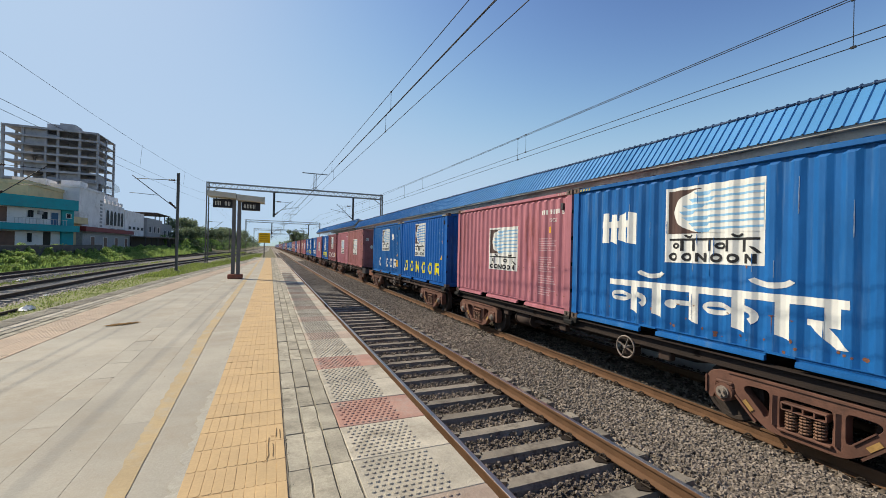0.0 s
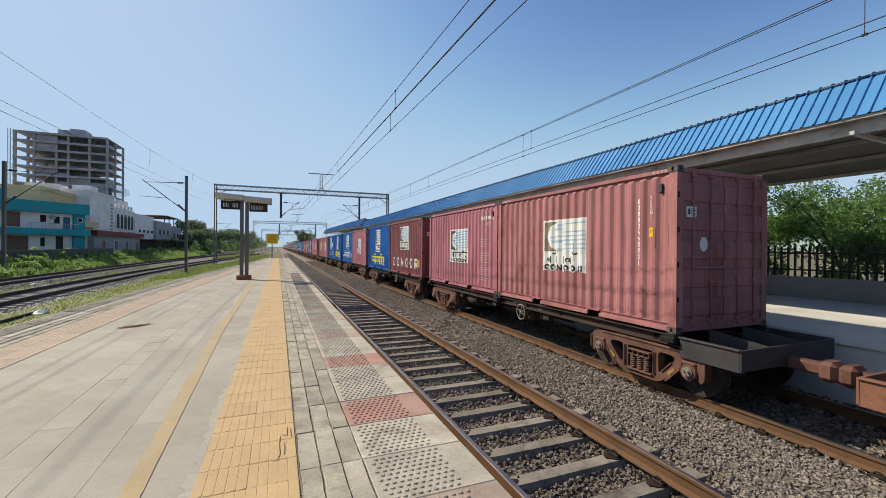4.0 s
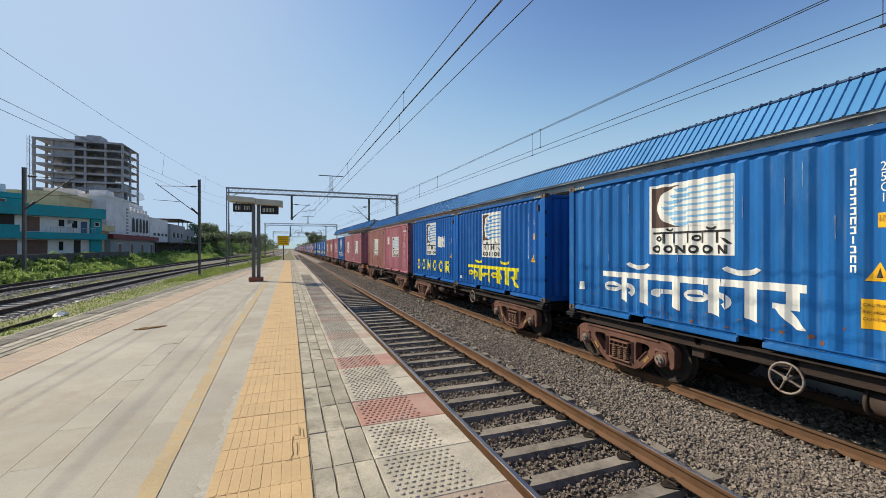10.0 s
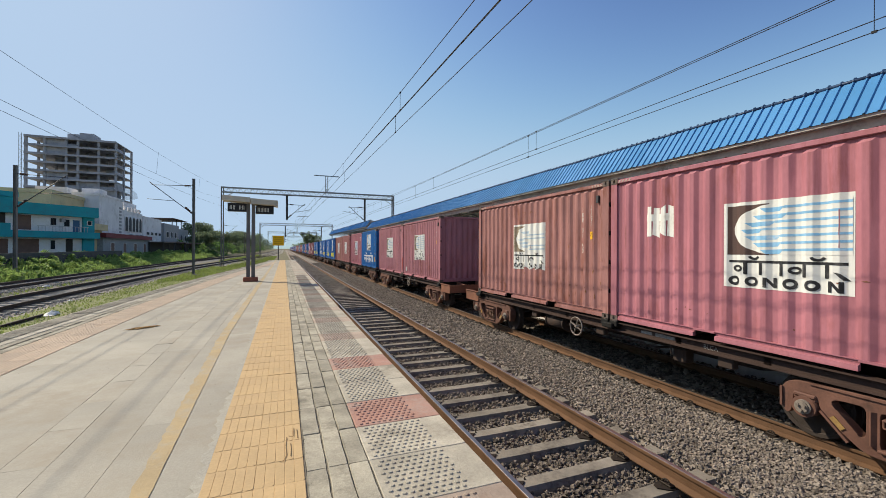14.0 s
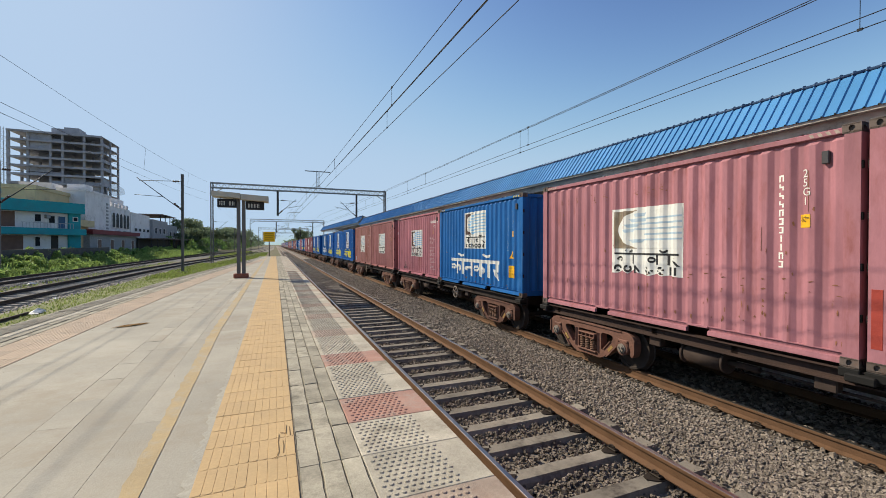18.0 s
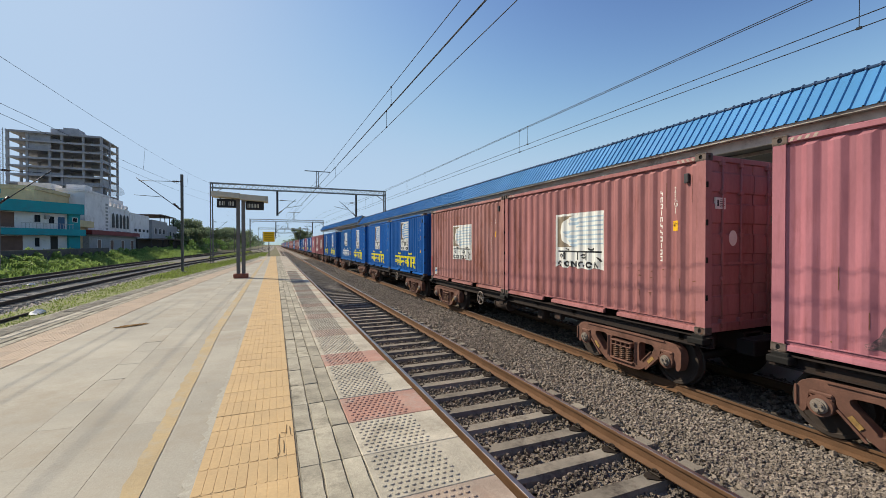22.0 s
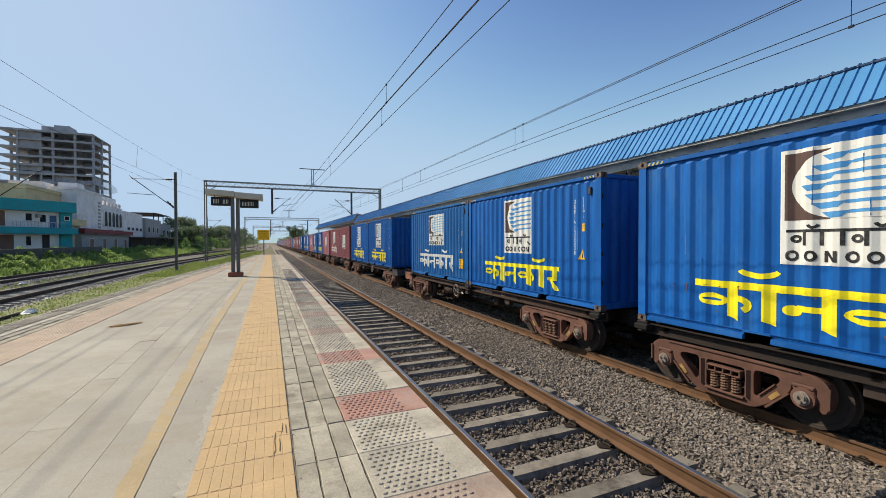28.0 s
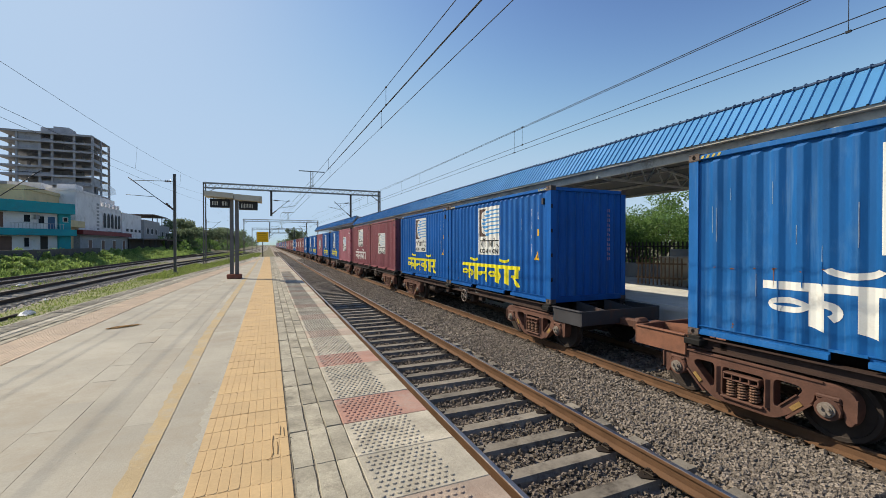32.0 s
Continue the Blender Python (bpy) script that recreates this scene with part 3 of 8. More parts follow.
while y < PLAT_END - TILE:
    for c in range(2):
        x = -0.482 + c * TILE
        if lot < 296:
            part("tactile_tile", me_tile, None, platform, at=Matrix.Translation((x + rnd.uniform(-0.001, 0.001), y, 0.006 + rnd.uniform(-0.002, 0.002))))
            lot += 1
        else:
            far_tiles.box(x + 0.003, y + 0.003, -0.04, x + TILE - 0.003, y + TILE - 0.003, 0.007, 0.004)
    y += TILE
tagged(part("tactile_row", far_tiles, M["tactile"], platform), kind="stuff")

dirt = Shape().box(-0.49, -3, -0.055, EDGE - 0.04, PLAT_END - 0.1, -0.0075).box(0.1275, -3, -0.05, 0.1395, PLAT_END - 0.1, -0.001)
part("joint_bed", dirt, M["joint_dirt"], platform, "dirt-filled bed under pavers")
# narrow grey pavers, three to a row, then the edge slabs with raised dots
pav = []
for k in range(3):
    q = Shape()
    r2 = random.Random(k)
    out = []
    for i in range(7):
        out.append((0.002 + r2.uniform(0, 0.006), 0.003 + 0.564 * i / 6))
    for i in range(7):
        out.append((0.140 - r2.uniform(0, 0.006), 0.567 - 0.564 * i / 6))
    top = [(x + (0.004 if x < 0.07 else -0.004), min(max(y, 0.006), 0.564), r2.uniform(-0.002, 0.002)) for x, y in out]
    n = len(out)
    q.raw([(x, y, -0.012) for x, y in out] + top + [(x, y, -0.06) for x, y in out], [tuple(range(2 * n - 1, n - 1, -1))] + [(i, n + i, n + (i + 1) % n, (i + 1) % n) for i in range(n)] + [(2 * n + i, i, (i + 1) % n, 2 * n + (i + 1) % n) for i in range(n)])
    pav.append(q.mesh("paver", M["paver"]))
PITCH = 0.57
dot_a, dot_b, plain = Shape(), Shape(), Shape()
for q in (dot_a, dot_b):
    q.box(0.0, 0.0015, -0.09, EDGE - 0.565, PITCH - 0.0015, 0.0, 0.005)
    for i in range(10):
        for j in range(10):
            cx, cy = 0.05 + (i + 0.5 * (j % 2)) * 0.050, 0.045 + j * 0.053
            n = 8
            p = [(cx + 0.018 * math.cos(6.283 * k / n), cy + 0.018 * math.sin(6.283 * k / n), -0.001) for k in range(n)]
            p += [(cx + 0.013 * math.cos(6.283 * k / n), cy + 0.013 * math.sin(6.283 * k / n), 0.008) for k in range(n)]
            q.raw(p, [(k, (k + 1) % n, n + (k + 1) % n, n + k) for k in range(n)] + [tuple(range(n, 2 * n))])
plain.box(0.0, 0.004, -0.09, EDGE - 0.565, PITCH - 0.004, 0.0, 0.010)
for i in range(6):
    plain.box(0.05 + i * 0.085, 0.05, -0.002, 0.10 + i * 0.085, PITCH - 0.05, 0.006, 0.005)
meshes = {("a", c): dot_a.mesh("edge_slab", M["slab_red" if c else "slab_grey"]) for c in (0, 1)}
meshes[("a", 2)] = dot_a.mesh("edge_slab", M["slab_faded"])
meshes |= {("p", c): plain.mesh("edge_slab", M["slab_red" if c else "slab_grey"]) for c in (0, 1)}
meshes[("p", 2)] = plain.mesh("edge_slab", M["slab_faded"])
k = 0
y0 = 3.45 - 9 * PITCH
while True:
    y = y0 + k * PITCH
    if y > PLAT_END - PITCH:
        break
    red = 1 if k in (9, 12) else 2 if k % 3 == 0 else 0
    kind = "a" if y < 24 else "p"
    part("edge_slab", meshes[kind, red], None, platform,
         at=Matrix.Translation((0.565, y, 0.005 + rnd.uniform(-0.004, 0.004))) @ Matrix.Rotation(rnd.uniform(-0.004, 0.004), 4, "Z"))
    for c in range(3):
        if y < 42:
            part("paver", pav[(k + c) % 3], None, platform, at=Matrix.Translation((0.135 + c * 0.142 + rnd.uniform(-0.002, 0.002), y + rnd.uniform(-0.003, 0.003), 0.005 + rnd.uniform(-0.004, 0.003))))
    k += 1
far_pav = Shape()
for j in range(int((PLAT_END - 42) / PITCH)):
    for c in range(3):
        far_pav.box(0.139 + c * 0.142, 42.4 + j * PITCH, -0.06, 0.273 + c * 0.142, 42.4 + (j + 1) * PITCH - 0.008, 0.0)
tagged(part("paver_row", far_pav, M["paver"], platform), kind="stuff")

# the band along the other edge: orange ribbed tiles and grey edge slabs with diagonal ribs
def edge_frame(y):
    d = (LEFT_EDGE(y + 0.5) - LEFT_EDGE(y - 0.5))
    return Matrix.Translation((LEFT_EDGE(y), y, 0)) @ Matrix.Rotation(-math.atan(d), 4, "Z")
ot = Shape()
ot.box(0.001, 0.001, -0.05, 0.319, 0.562, 0.0, 0.002)
for i in range(6):
    ot.box(0.008 + i * 0.0515, 0.004, -0.002, 0.051 + i * 0.0515, 0.556, 0.0035, 0.003)
me_ot = ot.mesh("orange_tile", M["orange"])
es = Shape()
es.box(0.0, 0.004, -0.09, 0.56, 0.556, 0.0, 0.010)
for j in range(8):
    a = 0.03 + j * 0.066
    es.slab([(0.07, a), (0.42, a + 0.03), (0.42, a + 0.055), (0.07, a + 0.025)], 2, -0.002, 0.015)
me_es = es.mesh("edge_slab", M["slab_grey"])
y = 2.0
while y < 55:
    m = edge_frame(y)
    part("edge_slab", me_es, None, platform, at=m @ pose(0, 0, rnd.uniform(-0.004, 0.004)))
    if LEFT_EDGE(y) < -2.2:
        for c in range(2):
            part("orange_tile", me_ot, None, platform, at=m @ pose(0.90 + 0.32 * c, 0, 0.002 + rnd.uniform(-0.002, 0.002)))
        for c in range(2):
            part("paver", pav[c], None, platform, at=m @ pose(0.575 + c * 0.155, 0, rnd.uniform(-0.006, 0.003)))
    y += 0.563

# the platform across the train, with its roof
s = Shape()
s.box(9.28, -30, -1.4, 15.9, 140, -0.02)
s.box(9.22, -30, -0.14, 9.75, 140, 0.0)
M["coping"] = paint("pale_concrete", (0.60, 0.58, 0.53), 0.85, vary=0.12, grain=0.06, scale=1, fine=40, stain=(0.35, 0.31, 0.26), amount=0.5, stain_scale=0.8)
far_platform = setting("platform_far", s, M["coping"], "concrete platform under a blue sheet roof", "platform")


def roof_bay(y0, y1, lift0, lift1, name, label):
    """Steep blue skirt over the platform edge, a flat-pitched top behind it, steel beneath."""
    roof = thing(name, label, "station roof", at=Matrix.Translation((0, y0, 0)), kind="structure")
    n = round((y1 - y0) / 1.0)
    w = (y1 - y0) / n
    sheet = Shape()
    prof = []
    for k in range(5):
        a = k * w / 5
        prof += [(a, 0.0), (a + 0.012, 0.03), (a + 0.035, 0.03), (a + 0.047, 0.0)]
    prof.append((w + 0.0, 0.0))
    E0, E1 = Vector((9.58, 0, 3.93)), Vector((10.20, 0, 4.76))
    nrm = Vector((-(E1 - E0).z, 0, (E1 - E0).x)).normalized()
    for (a, h), (b, i) in zip(prof, prof[1:]):
        p = [E0 + nrm * h + Vector((0, a, 0)), E0 + nrm * i + Vector((0, b, 0)), E1 + nrm * i + Vector((0, b, 0)), E1 + nrm * h + Vector((0, a, 0))]
        sheet.face([p[0], p[3], p[2], p[1]])
        sheet.face([q - nrm * 0.004 for q in p])
    cap = Shape()
    for k in range(5):
        a = k * w / 5 + 0.023
        cap.rod(E1 + nrm * 0.02 - (E1 - E0).normalized() * 0.05 + Vector((0, a, 0)), E1 + nrm * 0.03 + Vector((0.06, a, 0.04)), 0.032, 6)
    cap.rod(E1 + Vector((0.0, 0, 0.01)), E1 + Vector((0.0, w, 0.01)), 0.035, 6)
    me_cap = cap.mesh("ridge_cap", M["ridge"])
    me = sheet.mesh("roof_sheet", M["roof_blue"])
    for k in range(n):
        z = lift0 + (lift1 - lift0) * (k + 0.5) / n
        one = part("roof_sheet", me, None, roof, at=pose(rnd.uniform(-0.006, 0.006), k * w, z + rnd.uniform(-0.006, 0.006)))
        part("ridge_cap", me_cap, None, one, "dark navy ridge cap")
    L = y1 - y0
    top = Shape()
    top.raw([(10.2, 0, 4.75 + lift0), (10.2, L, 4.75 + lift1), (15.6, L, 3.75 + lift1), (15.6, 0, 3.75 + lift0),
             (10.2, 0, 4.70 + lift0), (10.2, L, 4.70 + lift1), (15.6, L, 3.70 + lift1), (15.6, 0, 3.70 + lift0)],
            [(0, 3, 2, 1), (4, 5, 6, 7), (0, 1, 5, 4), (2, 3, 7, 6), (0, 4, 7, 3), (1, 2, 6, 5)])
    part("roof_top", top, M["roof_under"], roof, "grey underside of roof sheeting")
    beam = Shape()
    beam.bar((9.86, 0, 3.80 + lift0), (9.86, L, 3.80 + lift1), 0.10, 0.30)
    beam.bar((9.70, 0, 3.90 + lift0), (9.70, L, 3.90 + lift1), 0.16, 0.06)
    part("eave_beam", beam, M["beam"], roof, "weathered grey eave beam")
    for k in range(int(L / 6.0) + 1):
        y = min(k * 6.0 + 0.1, L - 0.1)
        z = lift0 + (lift1 - lift0) * y / L
        tr = Shape()
        tr.bar((9.7, y, 3.66 + z), (15.5, y, 3.50 + z), 0.07, 0.07)
        tr.bar((9.8, y, 4.05 + z), (10.2, y, 4.62 + z), 0.07, 0.07)
        tr.bar((10.2, y, 4.62 + z), (15.5, y, 3.64 + z), 0.07, 0.07)
        for i in range(6):
            xa = 10.2 + i * 0.85
            tr.bar((xa, y, 3.65 + z - 0.027 * (xa - 9.7)), (xa + 0.42, y, 4.60 + z - 0.185 * (xa + 0.22 - 10.2)), 0.04, 0.04)
            tr.bar((xa + 0.42, y, 4.60 + z - 0.185 * (xa + 0.22 - 10.2)), (xa + 0.85, y, 3.65 + z - 0.027 * (xa + 0.85 - 9.7)), 0.04, 0.04)
        part("truss", tr, M["steel_paint"], roof, "pale painted steel truss")
        if k % 2 == 0:
            part("column", Shape().box(12.3, y - 0.12, 0.0, 12.55, y + 0.12, 3.62 + z, 0.02), M["steel_paint"], roof)
    for k in range(5):
        x = 10.6 + k * 1.15
        part("purlin", Shape().bar((x, 0, 4.62 - 0.185 * (x - 10.2) + lift0), (x, L, 4.62 - 0.185 * (x - 10.2) + lift1), 0.06, 0.09), M["beam"], roof)
    return roof


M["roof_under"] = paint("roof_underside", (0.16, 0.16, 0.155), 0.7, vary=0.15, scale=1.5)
M["beam"] = paint("weathered_beam", (0.44, 0.415, 0.36), 0.8, vary=0.25, scale=2, stain=(0.10, 0.085, 0.06), amount=0.6)
roof_bay(-8, 51, 0.0, 0.05, "station_roof_near", "blue profiled sheet platform roof on steel trusses")
roof_bay(51.4, 97, 0.40, 0.80, "station_roof_far", "blue profiled sheet platform roof, stepped up")

# loose stones on the ballast, thickest near the camera
def stones(name, regions, label, m="stone"):
    r = np.random.RandomState(4)
    base = np.array([(-1, -0.7, -0.5), (1, -0.8, -0.4), (0.8, 0.9, -0.5), (-0.9, 0.8, -0.4), (-0.6, -0.5, 0.55), (0.7, -0.4, 0.7), (0.5, 0.7, 0.5), (-0.5, 0.6, 0.75)])
    faces = np.array([(0, 1, 5, 4), (1, 2, 6, 5), (2, 3, 7, 6), (3, 0, 4, 7), (4, 5, 6, 7)])
    vs, fs, n0 = [], [], 0
    for x0, x1, y0, y1, z, lump, n, size in regions:
        c = np.stack([r.uniform(x0, x1, n), y0 + (y1 - y0) * r.uniform(0, 1, n) ** 1.5, np.full(n, z)], 1)
        c[:, 2] += r.uniform(-0.01, lump, n)
        sz = size * r.uniform(0.6, 1.35, (n, 1, 1)) * r.uniform(0.75, 1.25, (n, 1, 3)) * np.array([1.0, 1.1, 0.85])
        v = base[None] * sz * (1 + r.uniform(-0.25, 0.25, (n, 8, 3)))
        a, b = r.uniform(0, 6.283, n), r.uniform(-0.9, 0.9, n)
        ca, sa, cb, sb = np.cos(a), np.sin(a), np.cos(b), np.sin(b)
        x, y, zz = v[..., 0], v[..., 1], v[..., 2]
        y, zz = y * cb[:, None] - zz * sb[:, None], y * sb[:, None] + zz * cb[:, None]
        x, y = x * ca[:, None] - y * sa[:, None], x * sa[:, None] + y * ca[:, None]
        vs.append((np.stack([x, y, zz], -1) + c[:, None]).reshape(-1, 3))
        fs.append((faces[None] + 8 * np.arange(n)[:, None, None] + n0).reshape(-1, 4))
        n0 += 8 * n
    me = bpy.data.meshes.new(name)
    me.from_pydata(np.concatenate(vs).tolist(), [], np.concatenate(fs).tolist())
    me.materials.append(M[m])
    return tagged(new(name, me), label, "ballast", "", "stuff")


stones("joint_debris", [(0.115, 0.165, 1.5, 9.0, -0.003, 0.005, 420, 0.0045), (0.27, 0.29, 1.5, 8.0, -0.006, 0.004, 110, 0.0035), (0.41, 0.43, 1.5, 8.0, -0.006, 0.004, 110, 0.0035), (0.555, 0.575, 1.5, 8.0, -0.004, 0.004, 110, 0.0035)], "dark crumbs of dirt along the paving joints", "joint_dirt")
zi, zo, zf = RAIL - 0.298, RAIL - 0.228, RAIL_FAR - 0.21
stones("ballast_stones", [
    (3.9, 4.5, 1.0, 9.0, zi + 0.03, 0.055, 2600, 0.024), (3.9, 4.5, 9.0, 30.0, zi + 0.03, 0.05, 2100, 0.030),
    (4.46, 6.05, 2.0, 10.0, zo, 0.045, 24000, 0.019), (4.46, 6.05, 10.0, 32.0, zo, 0.04, 11000, 0.030), (4.46, 6.05, 32.0, 75.0, zo, 0.03, 5000, 0.05),
    (5.9, 6.35, 2.0, 12.0, zf, 0.04, 2000, 0.024), (5.9, 6.35, 12.0, 32.0, zf, 0.04, 1200, 0.034),
], "loose crushed brown-grey ballast stones")
# stones between rails and under the train, their shadow tone painted in
stones("track_stones", [
    (1.5, 3.9, 1.0, 9.0, zi, 0.06, 17000, 0.0205), (1.5, 3.9, 9.0, 30.0, zi, 0.05, 8600, 0.030),
    (6.3, 9.2, 2.0, 12.0, zf, 0.04, 6500, 0.028), (6.3, 9.2, 12.0, 32.0, zf, 0.04, 3600, 0.036),
], "dark ballast stones between the rails, shade in their colour", "stone_dark")
stones("yard_stones", [
    (-13.4, -9.4, 14.0, 50.0, RAIL - 0.275, 0.02, 6000, 0.035), (-18.3, -14.2, 22.0, 60.0, RAIL - 0.24, 0.03, 5000, 0.05),
], "loose grey ballast stones on the yard lines", "stone_grey")

# ---- the goods train ----
CL, CW, CH = 6.058, 2.438, 2.896     # container length, width, height
FLOOR = 1.01                         # deck over rail head
DEEP = 0.040                         # depth of the corrugation


def corrugation(length):
    """Breaks (s, depth) of a side sheet, from one corner post to the other."""
    out, s = [], 0.17
    n = round((length - 0.34) / 0.2723)
    p = (length - 0.34) / n
    out.append((0.15, 0.0))
    for k in range(n):
        a = s + k * p
        out += [(a + 0.255 * p, DEEP), (a + 0.49 * p, DEEP), (a + 0.745 * p, 0.0), (a + p, 0.0)]
    out.append((length - 0.15, 0.0))
    # the bends are rounded a little
    soft = [out[0]]
    for (a, p), (b, q), (c, r) in zip(out, out[1:], out[2:]):
        e, f = min(0.006, (b - a) * 0.4) / (b - a), min(0.006, (c - b) * 0.4) / (c - b)
        soft += [(b + (a - b) * e, q + (p - q) * e), (b + (c - b) * f, q + (r - q) * f)]
    return soft + [out[-1]]


RIDGES = 21
PITCH_C = (CL - 0.34) / RIDGES
SIDE, END = corrugation(CL), corrugation(CW)
BASE_Z, TOP_Z = 0.16, CH - 0.10


def depth_at(breaks, s):
    for (a, p), (b, q) in zip(breaks, breaks[1:]):
        if a <= s <= b:
            return p + (q - p) * (s - a) / (b - a)
    return 0.0


def clipped(poly, lo, hi):
    """The piece of a convex outline between two upright lines."""
    for bound, keep in ((lo, 1), (hi, -1)):
        out = []
        for (a, b) in zip(poly, poly[1:] + poly[:1]):
            da, db = keep * (a[0] - bound), keep * (b[0] - bound)
            if da >= 0:
                out.append(a)
            if (da > 0 > db) or (da < 0 < db):
                k = da / (da - db)
                out.append((a[0] + k * (b[0] - a[0]), a[1] + k * (b[1] - a[1])))
        poly = out
        if len(poly) < 3:
            return []
    return poly


def painted(outlines, lift=0.003, step=0.0):
    """Paint on the side sheet: outlines (s from the far end, z) that follow the corrugation."""
    q = Shape()
    for turn, poly in enumerate(outlines):
        up = lift + step * (turn % 13)
        lo, hi = min(p[0] for p in poly), max(p[0] for p in poly)
        for (a, p), (b, r) in zip(SIDE, SIDE[1:]):
            if b <= lo or a >= hi:
                continue
            piece = clipped(list(poly), a, b)
            if len(piece) >= 3:
                pts = [(-CW / 2 + 0.018 + depth_at(SIDE, s) - up, CL / 2 - s, z) for s, z in piece]
                q.face(pts)
    # neighbours share their corners
    at, v = {}, []
    for p in q.v:
        key = tuple(round(c, 4) for c in p)
        if key not in at:
            at[key] = len(v)
            v.append(p)
    ids = [at[tuple(round(c, 4) for c in p)] for p in q.v]
    faces = [tuple(dict.fromkeys(ids[i] for i in f)) for f in q.f]
    q.v, q.f = v, [f for f in faces if len(f) > 2]
    q.s = [False] * len(q.f)
    return q


def rect(s0, z0, s1, z1):
    return [(s0, z0), (s1, z0), (s1, z1), (s0, z1)]


def ring(s, z, a, b, t, start=0.0, stop=360.0, n=16):
    out = []
    for k in range(n):
        p, q = radians(start + (stop - start) * k / n), radians(start + (stop - start) * (k + 1) / n)
        out.append([(s + a * math.cos(p), z + b * math.sin(p)), (s + a * math.cos(q), z + b * math.sin(q)),
                    (s + (a - t) * math.cos(q), z + (b - t) * math.sin(q)), (s + (a - t) * math.cos(p), z + (b - t) * math.sin(p))])
    return out


def disc(s, z, a, b, n=18):
    return [[(s + a * math.cos(6.2832 * k / n), z + b * math.sin(6.2832 * k / n)) for k in range(n)]]


def emblem(s0, z0, w=1.53, h=1.27, worn=0, seed=1):
    """The white panel with a dark field, a pale disc and stepped stripes, and two rows of dark shapes below. Lists by colour."""
    r = random.Random(seed)
    white, brown, light, dark = [rect(s0, z0, s0 + w, z0 + h)], [], [], []
    if worn:
        low = [(s0 + w * i / 12, z0 + (r.uniform(-0.02, 0.09) if i % 3 else 0)) for i in range(13)]
        white = [[a, b, (b[0], z0 + h), (a[0], z0 + h)] for a, b in zip(low, low[1:])]
    f0, f1, top = s0 + 0.05, s0 + w - 0.02, z0 + h - 0.05
    low = z0 + h * 0.385
    brown += [rect(f0, low, f0 + w * 0.37, top)]
    over = []
    c, m, rise = f0 + w * 0.43, (low + top) / 2, (top - low) / 2
    over += [[(c + w * 0.375 * math.cos(a), m + rise * 0.98 * math.sin(a)) for a in [1.5708 + 3.1416 * k / 20 for k in range(21)]]]
    over += [rect(c, m - rise * 0.98, f1, m + rise * 0.98)]
    # seven stripes: a stout tapered head on a slant, then a thin tail to the panel's edge
    for k in range(7):
        z = low + (top - low) * (0.05 + 0.135 * k)
        tip = f0 + w * (0.13 + 0.034 * abs(k - 3) ** 1.45)
        neck = tip + w * (0.16 + 0.05 * (k % 3))
        t = (top - low) * 0.085
        light += [[(tip + 0.08, z - t * 0.4), (neck, z - t * 0.25), (neck + 0.07, z + t * 0.75), (tip, z + t * 0.6)], [(neck + 0.05, z + t * 0.3), (f1, z + t * 0.5), (f1, z + t * 1.0), (neck + 0.06, z + t * 0.85)]]
    u = w / 1.53
    z = z0 + h * 0.225
    t = 0.036
    # upper row: a head bar with short uprights, bowls and two ticks
    dark += [rect(f0 + 0.02, z + 0.085, f1 - 0.04, z + 0.085 + t)]
    for f in (0.16, 0.30, 0.475, 0.655, 0.815):
        a = f0 + (f1 - f0) * f
        dark += [rect(a, z - 0.085, a + 0.05 * u, z + 0.085)]
    for f in (0.10, 0.60):
        dark += ring(f0 + (f1 - f0) * f, z, 0.075 * u, 0.055, t, n=10)
    for f in (0.25, 0.77):
        dark += ring(f0 + (f1 - f0) * f, z + 0.20, 0.085 * u, 0.075, t, 200, 340, n=6)
    dark += [[(f0 + (f1 - f0) * 0.885, z), (f0 + (f1 - f0) * 0.93, z - 0.015), (f0 + (f1 - f0) * 0.99, z - 0.10), (f0 + (f1 - f0) * 0.95, z - 0.10)]]
    # lower row: six stout shapes
    z = z0 + h * 0.078
    for k in range(6):
        a, b = f0 + 0.01 + k * (f1 - f0) / 6, 0.082 * u
        if k in (2, 5):
            dark += [rect(a, z - 0.07, a + 0.045 * u, z + 0.07), rect(a + 0.115 * u, z - 0.07, a + 0.16 * u, z + 0.07), [(a + 0.045 * u, z + 0.07), (a + 0.045 * u, z + 0.015), (a + 0.115 * u, z - 0.07), (a + 0.115 * u, z - 0.015)]]
        else:
            dark += ring(a + b, z, b, 0.072, 0.042 * u, n=12)
    if worn:
        keep = lambda ps, f: [p for p in ps if r.random() > f * worn]
        light, dark = keep(light, 0.1), keep(dark, 0.09)
    return {"white": white, "brown": brown, "pale": over, "sky_paint": light, "ink": dark}


